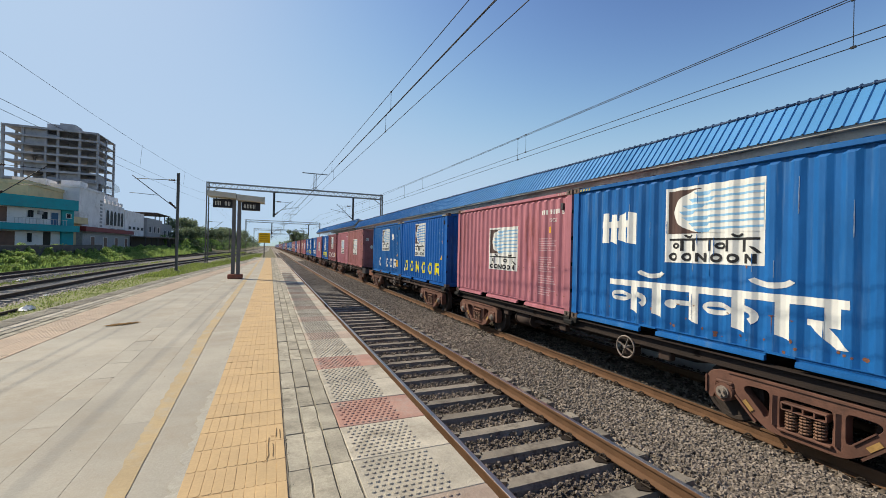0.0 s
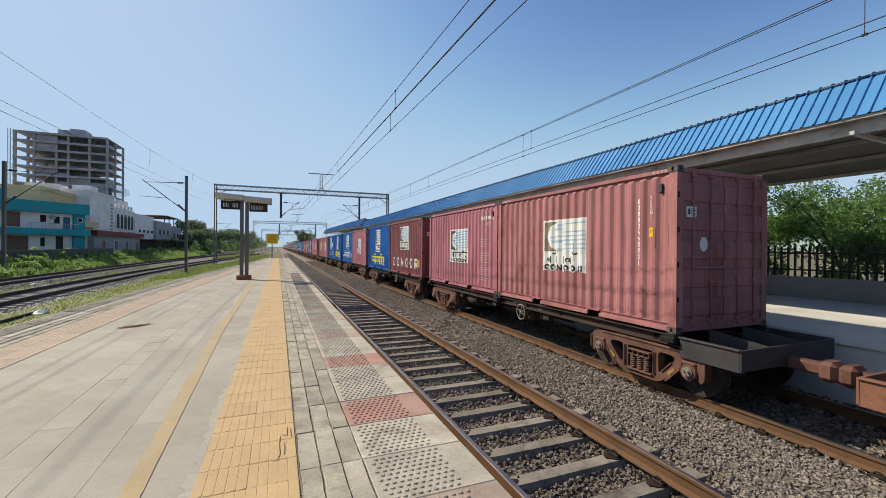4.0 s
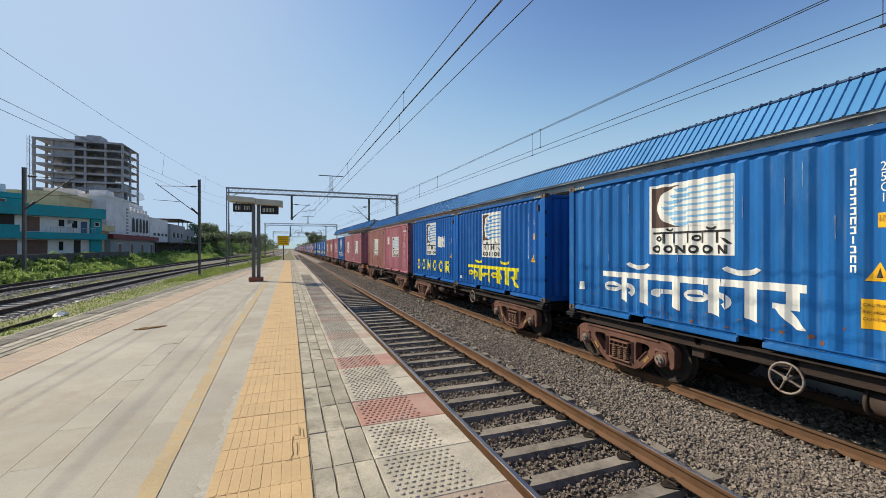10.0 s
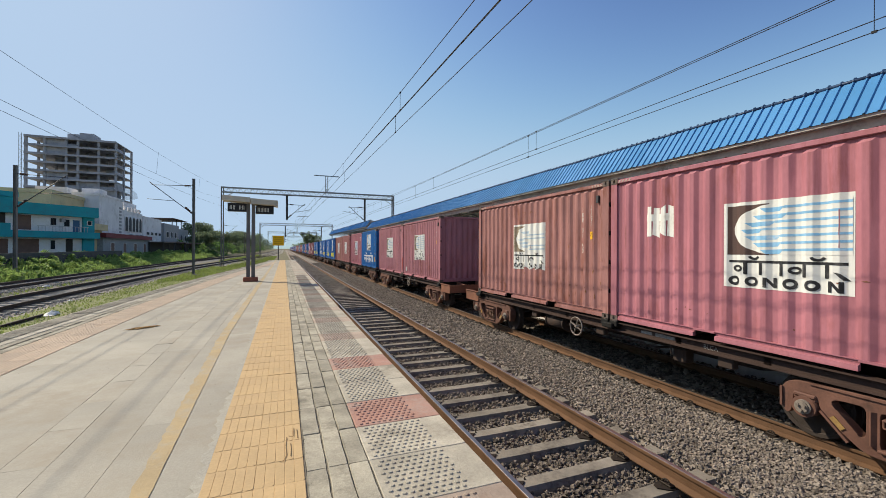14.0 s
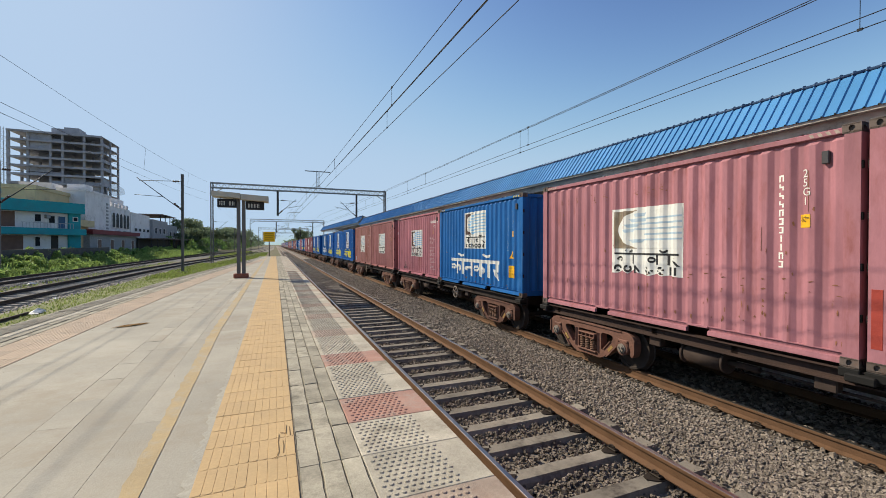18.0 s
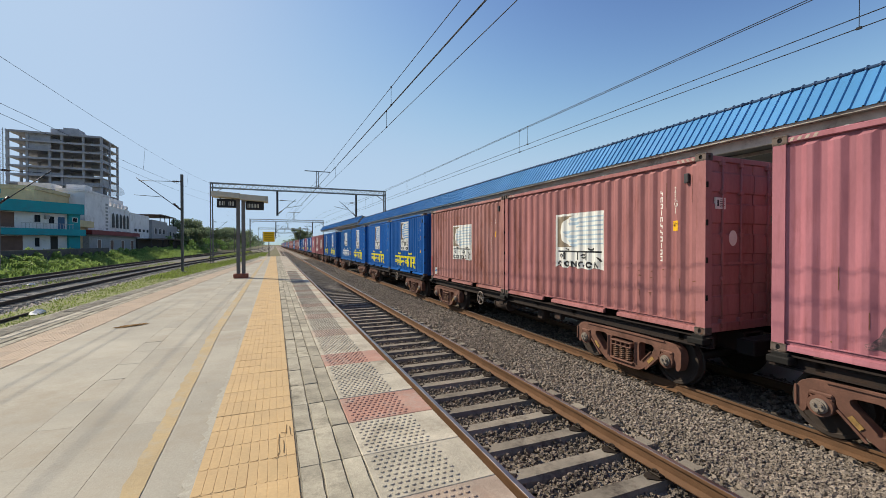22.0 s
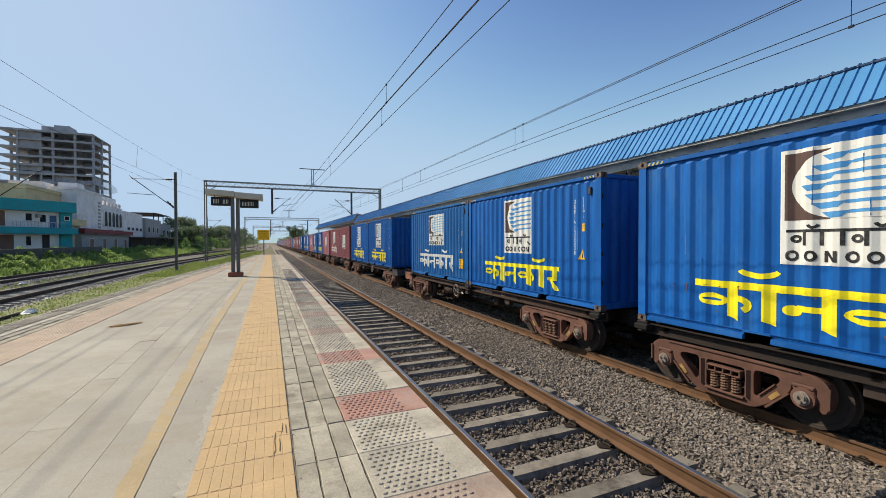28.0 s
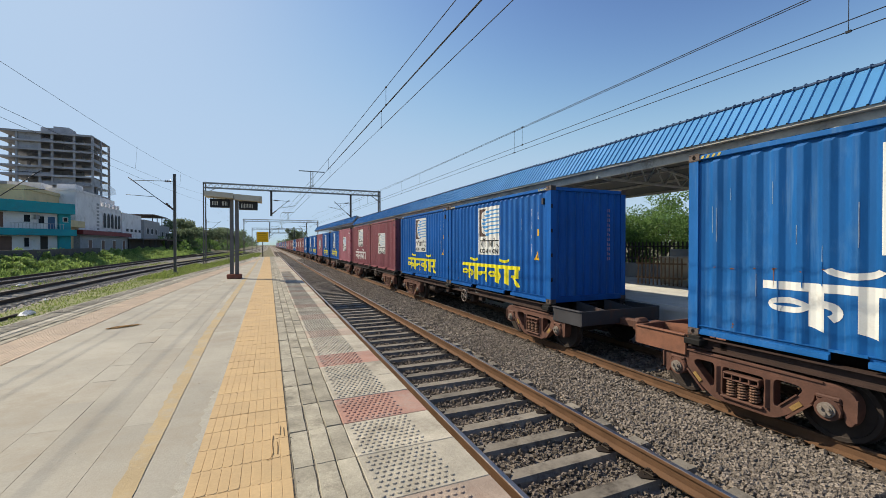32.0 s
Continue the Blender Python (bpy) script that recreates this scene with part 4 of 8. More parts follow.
def word_bars(s0, z0, w, h, worn=0.0, seed=1):
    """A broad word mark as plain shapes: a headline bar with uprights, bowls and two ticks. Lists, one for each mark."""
    r = random.Random(seed)
    t, v = 0.19 * h, 0.046 * w
    top = z0 + h
    at = lambda f: s0 + w * f
    def upright(f):
        return [[(at(f), z0 + 0.03), (at(f) + v, z0 - 0.02), (at(f) + v, top - t), (at(f), top - t)]]
    def bowl(f):
        return ring(at(f), z0 + h * 0.47, 0.064 * w, 0.175 * h, t * 0.72, n=16)
    def tail(f):
        return ring(at(f), z0 + h * 0.40, 0.052 * w, 0.25 * h, t * 0.85, -55, 110, n=9)
    def tick(f):
        return ring(at(f), top + h * 0.42, 0.085 * w, 0.30 * h, t * 0.75, 205, 335, n=9)
    first = [rect(s0, top - t, at(0.345), top)] + upright(0.142) + bowl(0.083) + tail(0.182) + upright(0.273)
    second = [rect(at(0.345), top - t, at(0.525), top)] + upright(0.455) + [rect(at(0.385), z0 + h * 0.42, at(0.455), z0 + h * 0.56)] + disc(at(0.372), z0 + h * 0.42, 0.030 * w, 0.13 * h, 12)
    third = [rect(at(0.525), top - t, at(0.865), top)] + upright(0.640) + bowl(0.580) + tail(0.682) + upright(0.790)
    fourth = [rect(at(0.865), top - t, at(1.0), top), rect(at(0.935), z0 + h * 0.45, at(0.935) + v * 0.9, top - t), rect(at(0.885), z0 + h * 0.38, at(0.935) + v * 0.9, z0 + h * 0.52),
              [(at(0.895), z0 + h * 0.38), (at(0.945), z0 + h * 0.38), (at(1.0), z0 - 0.02), (at(0.965), z0 - 0.03)]]
    return [[p for p in g if r.random() > worn] for g in (first, second, third, fourth, tick(0.262), tick(0.777))]


def round_bars(s0, z0, w, h, skip=(), worn=0.0, seed=2):
    """Six stout marks as plain shapes: rings, and bars in pairs."""
    out, t, step = [], h * 0.24, w / 5.62
    for k in range(6):
        if k in skip:
            continue
        a, b = s0 + k * step, s0 + k * step + step * 0.62
        if k == 2:
            out.append([rect(a, z0, a + t, z0 + h), rect(b - t, z0, b, z0 + h), [(a + t, z0 + h), (a + t, z0 + h * 0.62), (b - t, z0), (b - t, z0 + h * 0.38)]])
        elif k == 5:
            out.append([rect(a, z0, a + t, z0 + h), rect(a + t, z0 + h * 0.78, b - t * 0.4, z0 + h), rect(a + t, z0 + h * 0.40, b - t * 0.4, z0 + h * 0.60), rect(b - t, z0 + h * 0.60, b, z0 + h * 0.78),
                        [(a + t * 1.2, z0 + h * 0.40), (b - t * 0.5, z0 + h * 0.40), (b + t * 0.3, z0), (b - t * 0.8, z0)]])
        else:
            out.append(ring((a + b) / 2, z0 + h / 2, (b - a) / 2, h / 2, t, n=22))
    return out


def column_bars(s, z0, z1, w, n, seed):
    """Small white code marks one above another."""
    r = random.Random(seed)
    out, st = [], (z1 - z0) / n
    for k in range(n):
        z = z0 + k * st
        if r.random() < 0.12:
            continue
        for a, b, c, d_ in (((0, 0, 0.3, 0.78), (0.7, 0, 1, 0.78), (0.3, 0.6, 0.7, 0.78)), ((0, 0, 1, 0.17), (0, 0.61, 1, 0.78), (0.62, 0.17, 1, 0.61)), ((0.35, 0, 0.68, 0.78),), ((0, 0.30, 1, 0.47), (0, 0.47, 0.3, 0.78), (0.66, 0, 1, 0.30)))[r.randrange(4)]:
            out.append(rect(s + w * a, z + st * b, s + w * c, z + st * d_))
    return out


def sheet(breaks, length, z0, z1):
    """An upright corrugated sheet in the plane of its own length, as (s, depth) columns."""
    q = Shape()
    n = len(breaks)
    q.raw([(p, a, z) for a, p in breaks for z in (z0, z1)], [(2 * k, 2 * k + 1, 2 * k + 3, 2 * k + 2) for k in range(n - 1)])
    return q


CONTAINER_MESHES = {}
TEXTS = {}


def text_mesh(words, size):
    """Flat lettering as a mesh, its upper left corner near the origin."""
    if (words, size) not in TEXTS:
        cu = bpy.data.curves.new("lettering", "FONT")
        cu.body, cu.size, cu.space_line = words, size, 0.82 if len(words) < 12 else 1.75
        ob = new("lettering", cu)
        bpy.context.view_layer.update()
        me = bpy.data.meshes.new_from_object(ob.evaluated_get(bpy.context.evaluated_depsgraph_get()))
        bpy.data.objects.remove(ob)
        TEXTS[words, size] = (me.copy(), me)
    me = TEXTS[words, size][0]
    q = Shape()
    q.v = [tuple(v.co) for v in me.vertices]
    q.f = [tuple(p.vertices) for p in me.polygons]
    q.s = [False] * len(q.f)
    return q


def laid_text(words, size, s0, z0, lift=0.008):
    """Lettering laid on the corrugated side, its first baseline at (s0, z0)."""
    q = text_mesh(words, size)
    q.v = [(-CW / 2 + 0.018 + depth_at(SIDE, s0 + x) - lift, CL / 2 - s0 - x, z0 + y) for x, y, _ in q.v]
    return q


def container_mesh(key, colour, build):
    if (key, colour) not in CONTAINER_MESHES:
        CONTAINER_MESHES[key, colour] = build().mesh(key, M[colour])
    return CONTAINER_MESHES[key, colour]


def pressed_sheet():
    """A side sheet whose crests are pressed back just under the top rail."""
    q = sheet(SIDE, CL, BASE_Z, TOP_Z - 0.075)
    n = len(SIDE)
    q.raw([(p, a, TOP_Z - 0.075) for a, p in SIDE] + [(max(p, DEEP * 0.85), a, TOP_Z - 0.02) for a, p in SIDE] + [(max(p, DEEP * 0.85), a, TOP_Z) for a, p in SIDE],
          [(r * n + k, (r + 1) * n + k, (r + 1) * n + k + 1, r * n + k + 1) for r in (0, 1) for k in range(n - 1)])
    return q


def side_sheet():
    q = pressed_sheet()
    q.v = [(-CW / 2 + 0.018 + x, CL / 2 - y, z) for x, y, z in q.v]
    return q


def far_sheet():
    q = sheet(SIDE, CL, BASE_Z, TOP_Z)
    q.v = [(CW / 2 - 0.018 - x, -CL / 2 + y, z) for x, y, z in q.v]
    return q


def end_sheet(sign):
    def build():
        q = sheet(END, CW, BASE_Z, TOP_Z)
        q.v = [(-sign * (CW / 2 - y), sign * (CL / 2 - 0.03 - x), z) for x, y, z in q.v]
        return q
    return build


def door_leaf(side):
    """One door leaf with five pressed panels, at the end towards the platform's start."""
    def build():
        y = -CL / 2 + 0.03
        front = [(y, 0.14)]
        for k in range(5):
            z = 0.28 + k * 0.5
            front += [(y, z), (y - 0.024, z + 0.02), (y - 0.024, z + 0.32), (y, z + 0.34)]
        front += [(y, CH - 0.12), (y + 0.04, CH - 0.12), (y + 0.04, 0.14)]
        x0, x1 = (0.012, CW / 2 - 0.12) if side > 0 else (-CW / 2 + 0.12, -0.012)
        return Shape().slab(front[::-1], 0, x0, x1)
    return build


def lock_rods():
    q = Shape()
    y = -CL / 2 + 0.005
    for x in (-0.82, -0.36, 0.36, 0.82):
        q.rod((x, y - 0.01, 0.10), (x, y - 0.01, CH - 0.06), 0.017, 8)
        for z in (0.2, 0.9, 1.6, 2.3, 2.75):
            q.box(x - 0.045, y - 0.03, z - 0.035, x + 0.045, y + 0.028, z + 0.035, 0.006)
        q.box(x - 0.03, y - 0.045, 1.12, x + 0.42 if x < 0 else x + 0.03, y - 0.025, 1.16, 0.004)
    return q


def roof_sheet_c():
    q = Shape()
    n = 20
    for k in range(n):
        a, b = -CL / 2 + 0.16 + (CL - 0.32) * k / n, -CL / 2 + 0.16 + (CL - 0.32) * (k + 1) / n
        m = (a + b) / 2
        q.face([(-CW / 2 + 0.05, a, CH - 0.03), (CW / 2 - 0.05, a, CH - 0.03), (CW / 2 - 0.05, m, CH - 0.012), (-CW / 2 + 0.05, m, CH - 0.012)])
        q.face([(-CW / 2 + 0.05, m, CH - 0.012), (CW / 2 - 0.05, m, CH - 0.012), (CW / 2 - 0.05, b, CH - 0.03), (-CW / 2 + 0.05, b, CH - 0.03)])
    q.box(-CW / 2 + 0.04, -CL / 2 + 0.1, 0.13, CW / 2 - 0.04, CL / 2 - 0.1, 0.16)
    return q


def corner_post():
    return Shape().slab([(0, 0), (0.155, 0), (0.155, 0.02), (0.05, 0.05), (0.02, 0.155), (0, 0.155)], 2, 0.118, CH - 0.118)


def casting():
    q = Shape()
    w, d, h, t = 0.162, 0.178, 0.118, 0.028
    q.box(0, 0, 0, w, d, t, 0.006)
    q.box(0, 0, h - t, w, d, h, 0.006)
    q.box(0.03, 0.03, t, w, d, h - t)
    # side faces with an oval hole each
    for face in (0, 1):
        L = d if face == 0 else w
        c, n, a, b = L / 2, 12, 0.030, 0.038
        outer = []
        for k in range(n):
            u, v = math.cos(6.2832 * k / n), math.sin(6.2832 * k / n)
            sc = min((L / 2) / abs(u) if abs(u) > 1e-6 else 9, (h / 2) / abs(v) if abs(v) > 1e-6 else 9)
            outer.append((c + u * sc, h / 2 + v * sc))
        inner = [(c + a * math.cos(6.2832 * k / n), h / 2 + b * math.sin(6.2832 * k / n)) for k in range(n)]
        for k in range(n):
            j = (k + 1) % n
            pts = [outer[k], outer[j], inner[j], inner[k]]
            q.face([(0, s, z) if face == 0 else (s, 0, z) for s, z in (pts[::-1] if face == 0 else pts)])
    return q


def long_rail(z0, z1, x):
    return Shape().box(x - 0.03, -CL / 2 + 0.15, z0, x + 0.03, CL / 2 - 0.15, z1, 0.008)


def side_rail_low():
    """Bottom rail of the visible side, cut by two fork pockets."""
    q = Shape()
    x = -CW / 2 + 0.01
    cuts = [-CL / 2 + 0.15, -1.22, -0.86, 0.86, 1.22, CL / 2 - 0.15]
    for a, b in ((0, 1), (2, 3), (4, 5)):
        q.slab([(x + 0.06, 0.03), (x - 0.004, 0.03), (x - 0.004, 0.05), (x + 0.002, 0.098), (x + 0.036, 0.106), (x + 0.036, 0.158), (x + 0.010, 0.160), (x + 0.010, 0.172), (x + 0.06, 0.172)][::-1], 1, cuts[a], cuts[b])
    for a, b in ((1, 2), (3, 4)):
        q.box(x, cuts[a], 0.14, x + 0.06, cuts[b], 0.17)
    return q


CASTING = casting()
POST = corner_post()


def mirrored(shape, sx, sy, at):
    q = Shape()
    flip = sx * sy < 0
    for p in shape.v:
        q.v.append((sx * p[0] + at[0], sy * p[1] + at[1], p[2] + at[2]))
    q.f = [f[::-1] for f in shape.f] if flip else list(shape.f)
    q.s = list(shape.s)
    return q


MARKS = {
    # colour of word, kind: what is painted, seen from the platform
    "blue_white_word": dict(word="white", kind="bars", emblem=0, amber=True),
    "blue_yellow_word": dict(word="yellow", kind="bars", emblem=0, amber=False),
    "blue_yellow_round": dict(word="yellow", kind="rounds", emblem=0, amber=False),
    "blue_white_round": dict(word="white", kind="rounds", emblem=0, amber=True),
    "maroon_white_round": dict(word="white", kind="rounds", emblem=0, amber=True),
    "plain": dict(word=None, kind="", emblem=0, amber=False),
    "worn": dict(word=None, kind="", emblem=2, amber=False),
    "maroon_white_word": dict(word="white", kind="bars", emblem=1, amber=False),
}
COLOUR_WORDS = {"blue": "bright blue", "blue_old": "faded, rust-spotted blue", "pink": "faded pinkish-red", "rose": "bleached rose-pink", "red": "dull red", "salmon": "bleached salmon-red", "maroon": "dark maroon"}


SMEARS = {(0, 0): (0.83, 1.71, 1.67, 2.27), (6, 0): (0.85, 1.44, 1.70, 2.25), (5, 1): (3.90, 4.79, 1.50, 1.98), (1, 1): (4.3, 4.8, 1.95, 2.3), (8, 1): "tar"}
# small stickers and patches: s, z, width, height
PATCHES = {(9, 1): (0.42, 0.20, 0.13, 0.30), (4, 1): (0.29, 0.49, 0.20, 0.20), (5, 0): (0.30, 0.28, 0.20, 0.11), (1, 0): (0.58, 0.35, 0.18, 0.17), (7, 0): (0.68, 0.22, 0.13, 0.26)}
RUSTY = ((7, 0), (7, 1), (9, 1), (6, 1))


def container(colour, marks, seed, doors=False, near=True, smear=None, patch=None, rusty=False):
    """One corrugated steel box, its base centre at the origin. The side towards the platform carries the paint."""
    r = random.Random(seed)
    d = MARKS[marks]
    words = COLOUR_WORDS[colour]
    tail = " with a worn white emblem" if d["emblem"] else f" with white emblem and {d['word']} word" if d["word"] else " with a white emblem"
    box = thing("shipping_container", words + " corrugated container" + tail, "container", group="containers on the train")
    side = part("side_panel", container_mesh("side_panel", colour, side_sheet), None, box)
    part("side_panel", container_mesh("far_panel", colour, far_sheet), None, box)
    part("end_panel", container_mesh("end_panel", colour, end_sheet(1)), None, box)
    if doors:
        for sd in (1, -1):
            leaf = part("door_leaf", container_mesh("door_leaf%d" % sd, colour, door_leaf(sd)), None, box, "ribbed steel door leaf")
        part("locking_bars", container_mesh("locking_bars", colour, lock_rods), None, leaf)
        y = -CL / 2 + 0.002
        part("placard", Shape().box(-0.985, y - 0.014, 2.015, -0.755, y + 0.02, 2.20, 0.002), M["white"], leaf, "small white placard")
        q = Shape().box(-0.96, y - 0.017, 2.06, -0.92, y - 0.013, 2.16)
        for n in range(5):
            q.box(-0.90, y - 0.017, 2.045 + 0.028 * n, -0.79 + 0.012 * (n % 2), y - 0.013, 2.055 + 0.028 * n)
        part("placard_marks", q, M["ink"], leaf)
        part("placard", Shape().slab([(-0.55 + 0.10 * math.cos(6.2832 * i / 14), 1.55 + 0.13 * math.sin(6.2832 * i / 14)) for i in range(14)], 1, y - 0.004, y), M["white"], leaf, "round white placard")
    else:
        part("end_panel", container_mesh("front_panel", colour, end_sheet(-1)), None, box)
        if near:
            def end_code():
                q, y = Shape(), -CL / 2 + 0.024
                for k in range(11):
                    z = 1.05 + 0.125 * k
                    q.box(0.62, y, z, 0.64, y + 0.004, z + 0.085).box(0.67, y, z, 0.69, y + 0.004, z + 0.085 - 0.03 * (k % 2))
                return q
            tagged(part("code_marking", container_mesh("end_code", "faded", end_code), None, box, "column of small pale code marks"), kind="stuff")
    part("roof", container_mesh("roof", colour, roof_sheet_c), None, box)
    if not near:
        def frame_far():
            q = Shape()
            for x in (-CW / 2 + 0.035, CW / 2 - 0.035):
                for z0, z1 in ((0.03, 0.17), (CH - 0.105, CH - 0.03)):
                    one = long_rail(z0, z1, x)
                    q.raw(one.v, one.f)
            for sy in (-1, 1):
                for za, zb in ((CH - 0.115, CH - 0.03), (0.03, 0.17)):
                    q.box(-CW / 2 + 0.15, sy * (CL / 2 - 0.06), za, CW / 2 - 0.15, sy * (CL / 2), zb)
                for sx in (-1, 1):
                    q.box(sx * CW / 2, sy * CL / 2, 0, sx * (CW / 2 - 0.15), sy * (CL / 2 - 0.15), CH)
            return q
        part("frame", container_mesh("frame_far", colour, frame_far), None, box)
    if near:
        part("bottom_rail", container_mesh("low_rail", colour, side_rail_low), None, box)
        part("bottom_rail", container_mesh("low_rail_far", colour, lambda: long_rail(0.03, 0.17, CW / 2 - 0.04)), None, box)
        part("top_rail", container_mesh("top_rail", colour, lambda: long_rail(CH - 0.105, CH - 0.03, -CW / 2 + 0.035)), None, box)
        part("top_rail", container_mesh("top_rail_far", colour, lambda: long_rail(CH - 0.105, CH - 0.03, CW / 2 - 0.035)), None, box)
        for sy in (-1, 1):
            for za, zb in ((CH - 0.115, CH - 0.03), (0.03, 0.17)):
                part("end_rail", container_mesh("end_rail%d%.1f" % (sy, za), colour, lambda: Shape().box(-CW / 2 + 0.15, sy * (CL / 2 - 0.06), za, CW / 2 - 0.15, sy * (CL / 2), zb, 0.008)), None, box)
            for sx in (-1, 1):
                post = part("corner_post", container_mesh("post%d%d" % (sx, sy), colour, lambda: mirrored(POST, -sx, -sy, (sx * CW / 2, sy * CL / 2, 0))), None, box)
                for z in (0, CH - 0.118):
                    part("corner_casting", container_mesh("casting%d%d%.1f" % (sx, sy, z), "worn_casting", lambda: mirrored(CASTING, -sx, -sy, (sx * (CW / 2 + 0.004), sy * (CL / 2 + 0.004), z))), None, post)
        # hatched warning stripes on the top edge beside the castings
        for sy in (-1, 1):
            key = "stripes%d" % sy
            def stripes():
                q = Shape()
                for k in range(4):
                    a = sy * (CL / 2 - 0.19 - 0.085 * k)
                    x = -CW / 2 + 0.002
                    q.face([(x, a, CH - 0.092), (x, a - sy * 0.04, CH - 0.092), (x, a - sy * 0.065, CH - 0.045), (x, a - sy * 0.025, CH - 0.045)][::1 if sy > 0 else -1])
                return q
            part("hatched_edge", container_mesh(key, "hatch" if colour.startswith("blue") or colour == "maroon" else "hatch_worn", stripes), None, box, "hatched warning stripes")
    # emblem and words
    slim = colour == "blue"
    e0 = 2.29 + r.uniform(-0.04, 0.04)
    z_e = 1.14 if slim else 1.33 if d["kind"] else 0.90
    w_e, h_e = (1.28, 1.50) if slim else (1.53, 1.26)
    fields = emblem(e0, z_e, w_e, h_e, d["emblem"], seed)
    base = part("emblem", painted(fields["white"], 0.003), M["white"], box, "white emblem panel")
    for key, lift, m in (("brown", 0.005, "brown_worn" if d["emblem"] else "brown"), ("pale", 0.007, "white"), ("sky_paint", 0.009, "sky_worn" if d["emblem"] else "sky_paint" if slim else "sky_pale"), ("ink", 0.006, "ink")):
        if fields[key]:
            tagged(part("emblem_field", painted(fields[key], lift, 0.0003 if key == "ink" else 0.0), M[m], base), kind="stuff" if len(fields[key]) > 3 else "")
    if d["kind"] == "bars":
        marks_of = word_bars(1.06, 0.30 if slim else 0.38, 3.62 if slim else 3.72, 0.55 if slim else 0.58, 0.02 * d["emblem"], seed)
        for one in marks_of if near else [sum(marks_of, [])]:
            part("painted_mark", painted(one, 0.003, 0.0003), M[d["word"]], box, f"large {d['word']} painted mark")
    elif d["kind"] == "rounds":
        skip = (0, 2) if marks == "blue_white_round" else ()
        marks_of = round_bars(0.76, 0.40, 4.55, 0.50, skip, 0.0, seed)
        for one in marks_of if near else [sum(marks_of, [])]:
            part("painted_mark", painted(one), M[d["word"]], box, f"large {d['word']} painted mark")
    if smear and smear != "tar":
        sa, sb, za, zb = smear
        q, n = [], 4
        for k in range(n):
            a = sa + (sb - sa) * k / n
            q.append([(a, za + 0.03 * (k % 3)), (a + (sb - sa) * 0.225, za - 0.03 * (k % 2)), (a + (sb - sa) * 0.215, zb - 0.04 * (k % 2)), (a + 0.02, zb - 0.03 * (k % 3))])
        q.append(rect(sa, (za + zb) / 2, sb - (sb - sa) * 0.09, (za + zb) / 2 + 0.13))
        part("white_smear", painted(q, 0.0035, 0.0003), M["white"], box, "patch of white overpaint")
    # code columns, labels
    if marks == "plain":
        top = [rect(4.89 + 0.068 * k, 2.39, 4.935 + 0.068 * k, 2.50) for k in range(4)] + [rect(5.24 + 0.068 * k, 2.39, 5.28 + 0.068 * k, 2.50) for k in range(6)]
        top += [rect(5.675, 2.37, 5.745, 2.382), rect(5.675, 2.51, 5.745, 2.522), rect(5.675, 2.382, 5.685, 2.51), rect(5.735, 2.382, 5.745, 2.51), rect(5.70, 2.40, 5.72, 2.49)]
        tagged(part("code_marking", painted(top), M["white"], box, "row of small white code marks"), kind="stuff")
        if near:
            part("size_code", laid_text("25G1", 0.125, 5.23, 2.20), M["white"], box, "white painted size code")
        tag = part("height_label", painted([rect(5.20, 1.93, 5.31, 2.08)], 0.004), M["amber"], box, "small yellow height label")
        if near:
            part("height_words", laid_text("2.9m\n9'6\"", 0.045, 5.205, 2.03, 0.011), M["ink"], tag)
        small = []
        for k in range(25):
            if k not in (6, 7, 15, 20):
                z = 1.79 - k * 0.058
                cut = 4.83 + r.uniform(0.20, 0.42)
                small += [rect(4.83, z - 0.012, cut, z + 0.010), rect(cut + 0.04, z - 0.012, cut + r.uniform(0.14, 0.30), z + 0.010)]
        tagged(part("small_print", painted(small, 0.003), M["faded"], box, "lines of small faded white data"), kind="stuff")
    else:
        tagged(part("code_marking", painted(column_bars(5.20, 1.15, 2.42, 0.075, 11, seed), 0.003), M["white"], box, "column of small white code marks"), kind="stuff")
        if near:
            part("size_code", laid_text("2\n5\nG\n1", 0.145, 5.47, 2.33), M["white"], box, "white painted size code")
        tag = part("height_label", painted([rect(5.45, 1.68, 5.57, 1.85)], 0.004), M["amber"], box, "small yellow height label")
        if near:
            part("height_words", laid_text("2.9m\n9'6\"", 0.050, 5.46, 1.79, 0.011), M["ink"], tag)
    if colour.startswith("blue"):
        tri = part("warning_sign", painted([[(5.35, 1.06), (5.59, 1.06), (5.47, 1.285)]], 0.004), M["amber"], box, "yellow warning triangle")
        part("bolt_mark", painted([[(5.44, 1.10), (5.50, 1.10), (5.47, 1.22)]], 0.006), M["ink"], tri)
    if d["amber"]:
        tag = part("caution_plate", painted([rect(5.32, 0.50, 5.62, 0.85)], 0.004), M["amber"], box, "amber caution plate")
        if near:
            part("caution_words", laid_text("CAUTION\n9'6\" HIGH\nCONTAINER", 0.047, 5.335, 0.765, 0.011), M["brown"], tag)
    if near:
        def lugs():
            q = Shape()
            for sy in (-1, 1):
                for z in (0.55, 1.15, 1.75, 2.35):
                    y = sy * (CL / 2 + 0.004)
                    q.box(-CW / 2 + 0.01, y - 0.012, z, -CW / 2 + 0.05, y + 0.012, z + 0.09, 0.004)
            return q
        tagged(part("lashing_lug", container_mesh("lashing_lug", "black", lugs), None, box), kind="stuff")
        # paint scraped off the crests of the corrugation, and rusty nicks at one height
        crests = [(0.17 + (k + 0.745) * PITCH_C, 0.17 + (k + 1) * PITCH_C) for k in range(RIDGES)]
        strips, nicks, bare = [], [], []
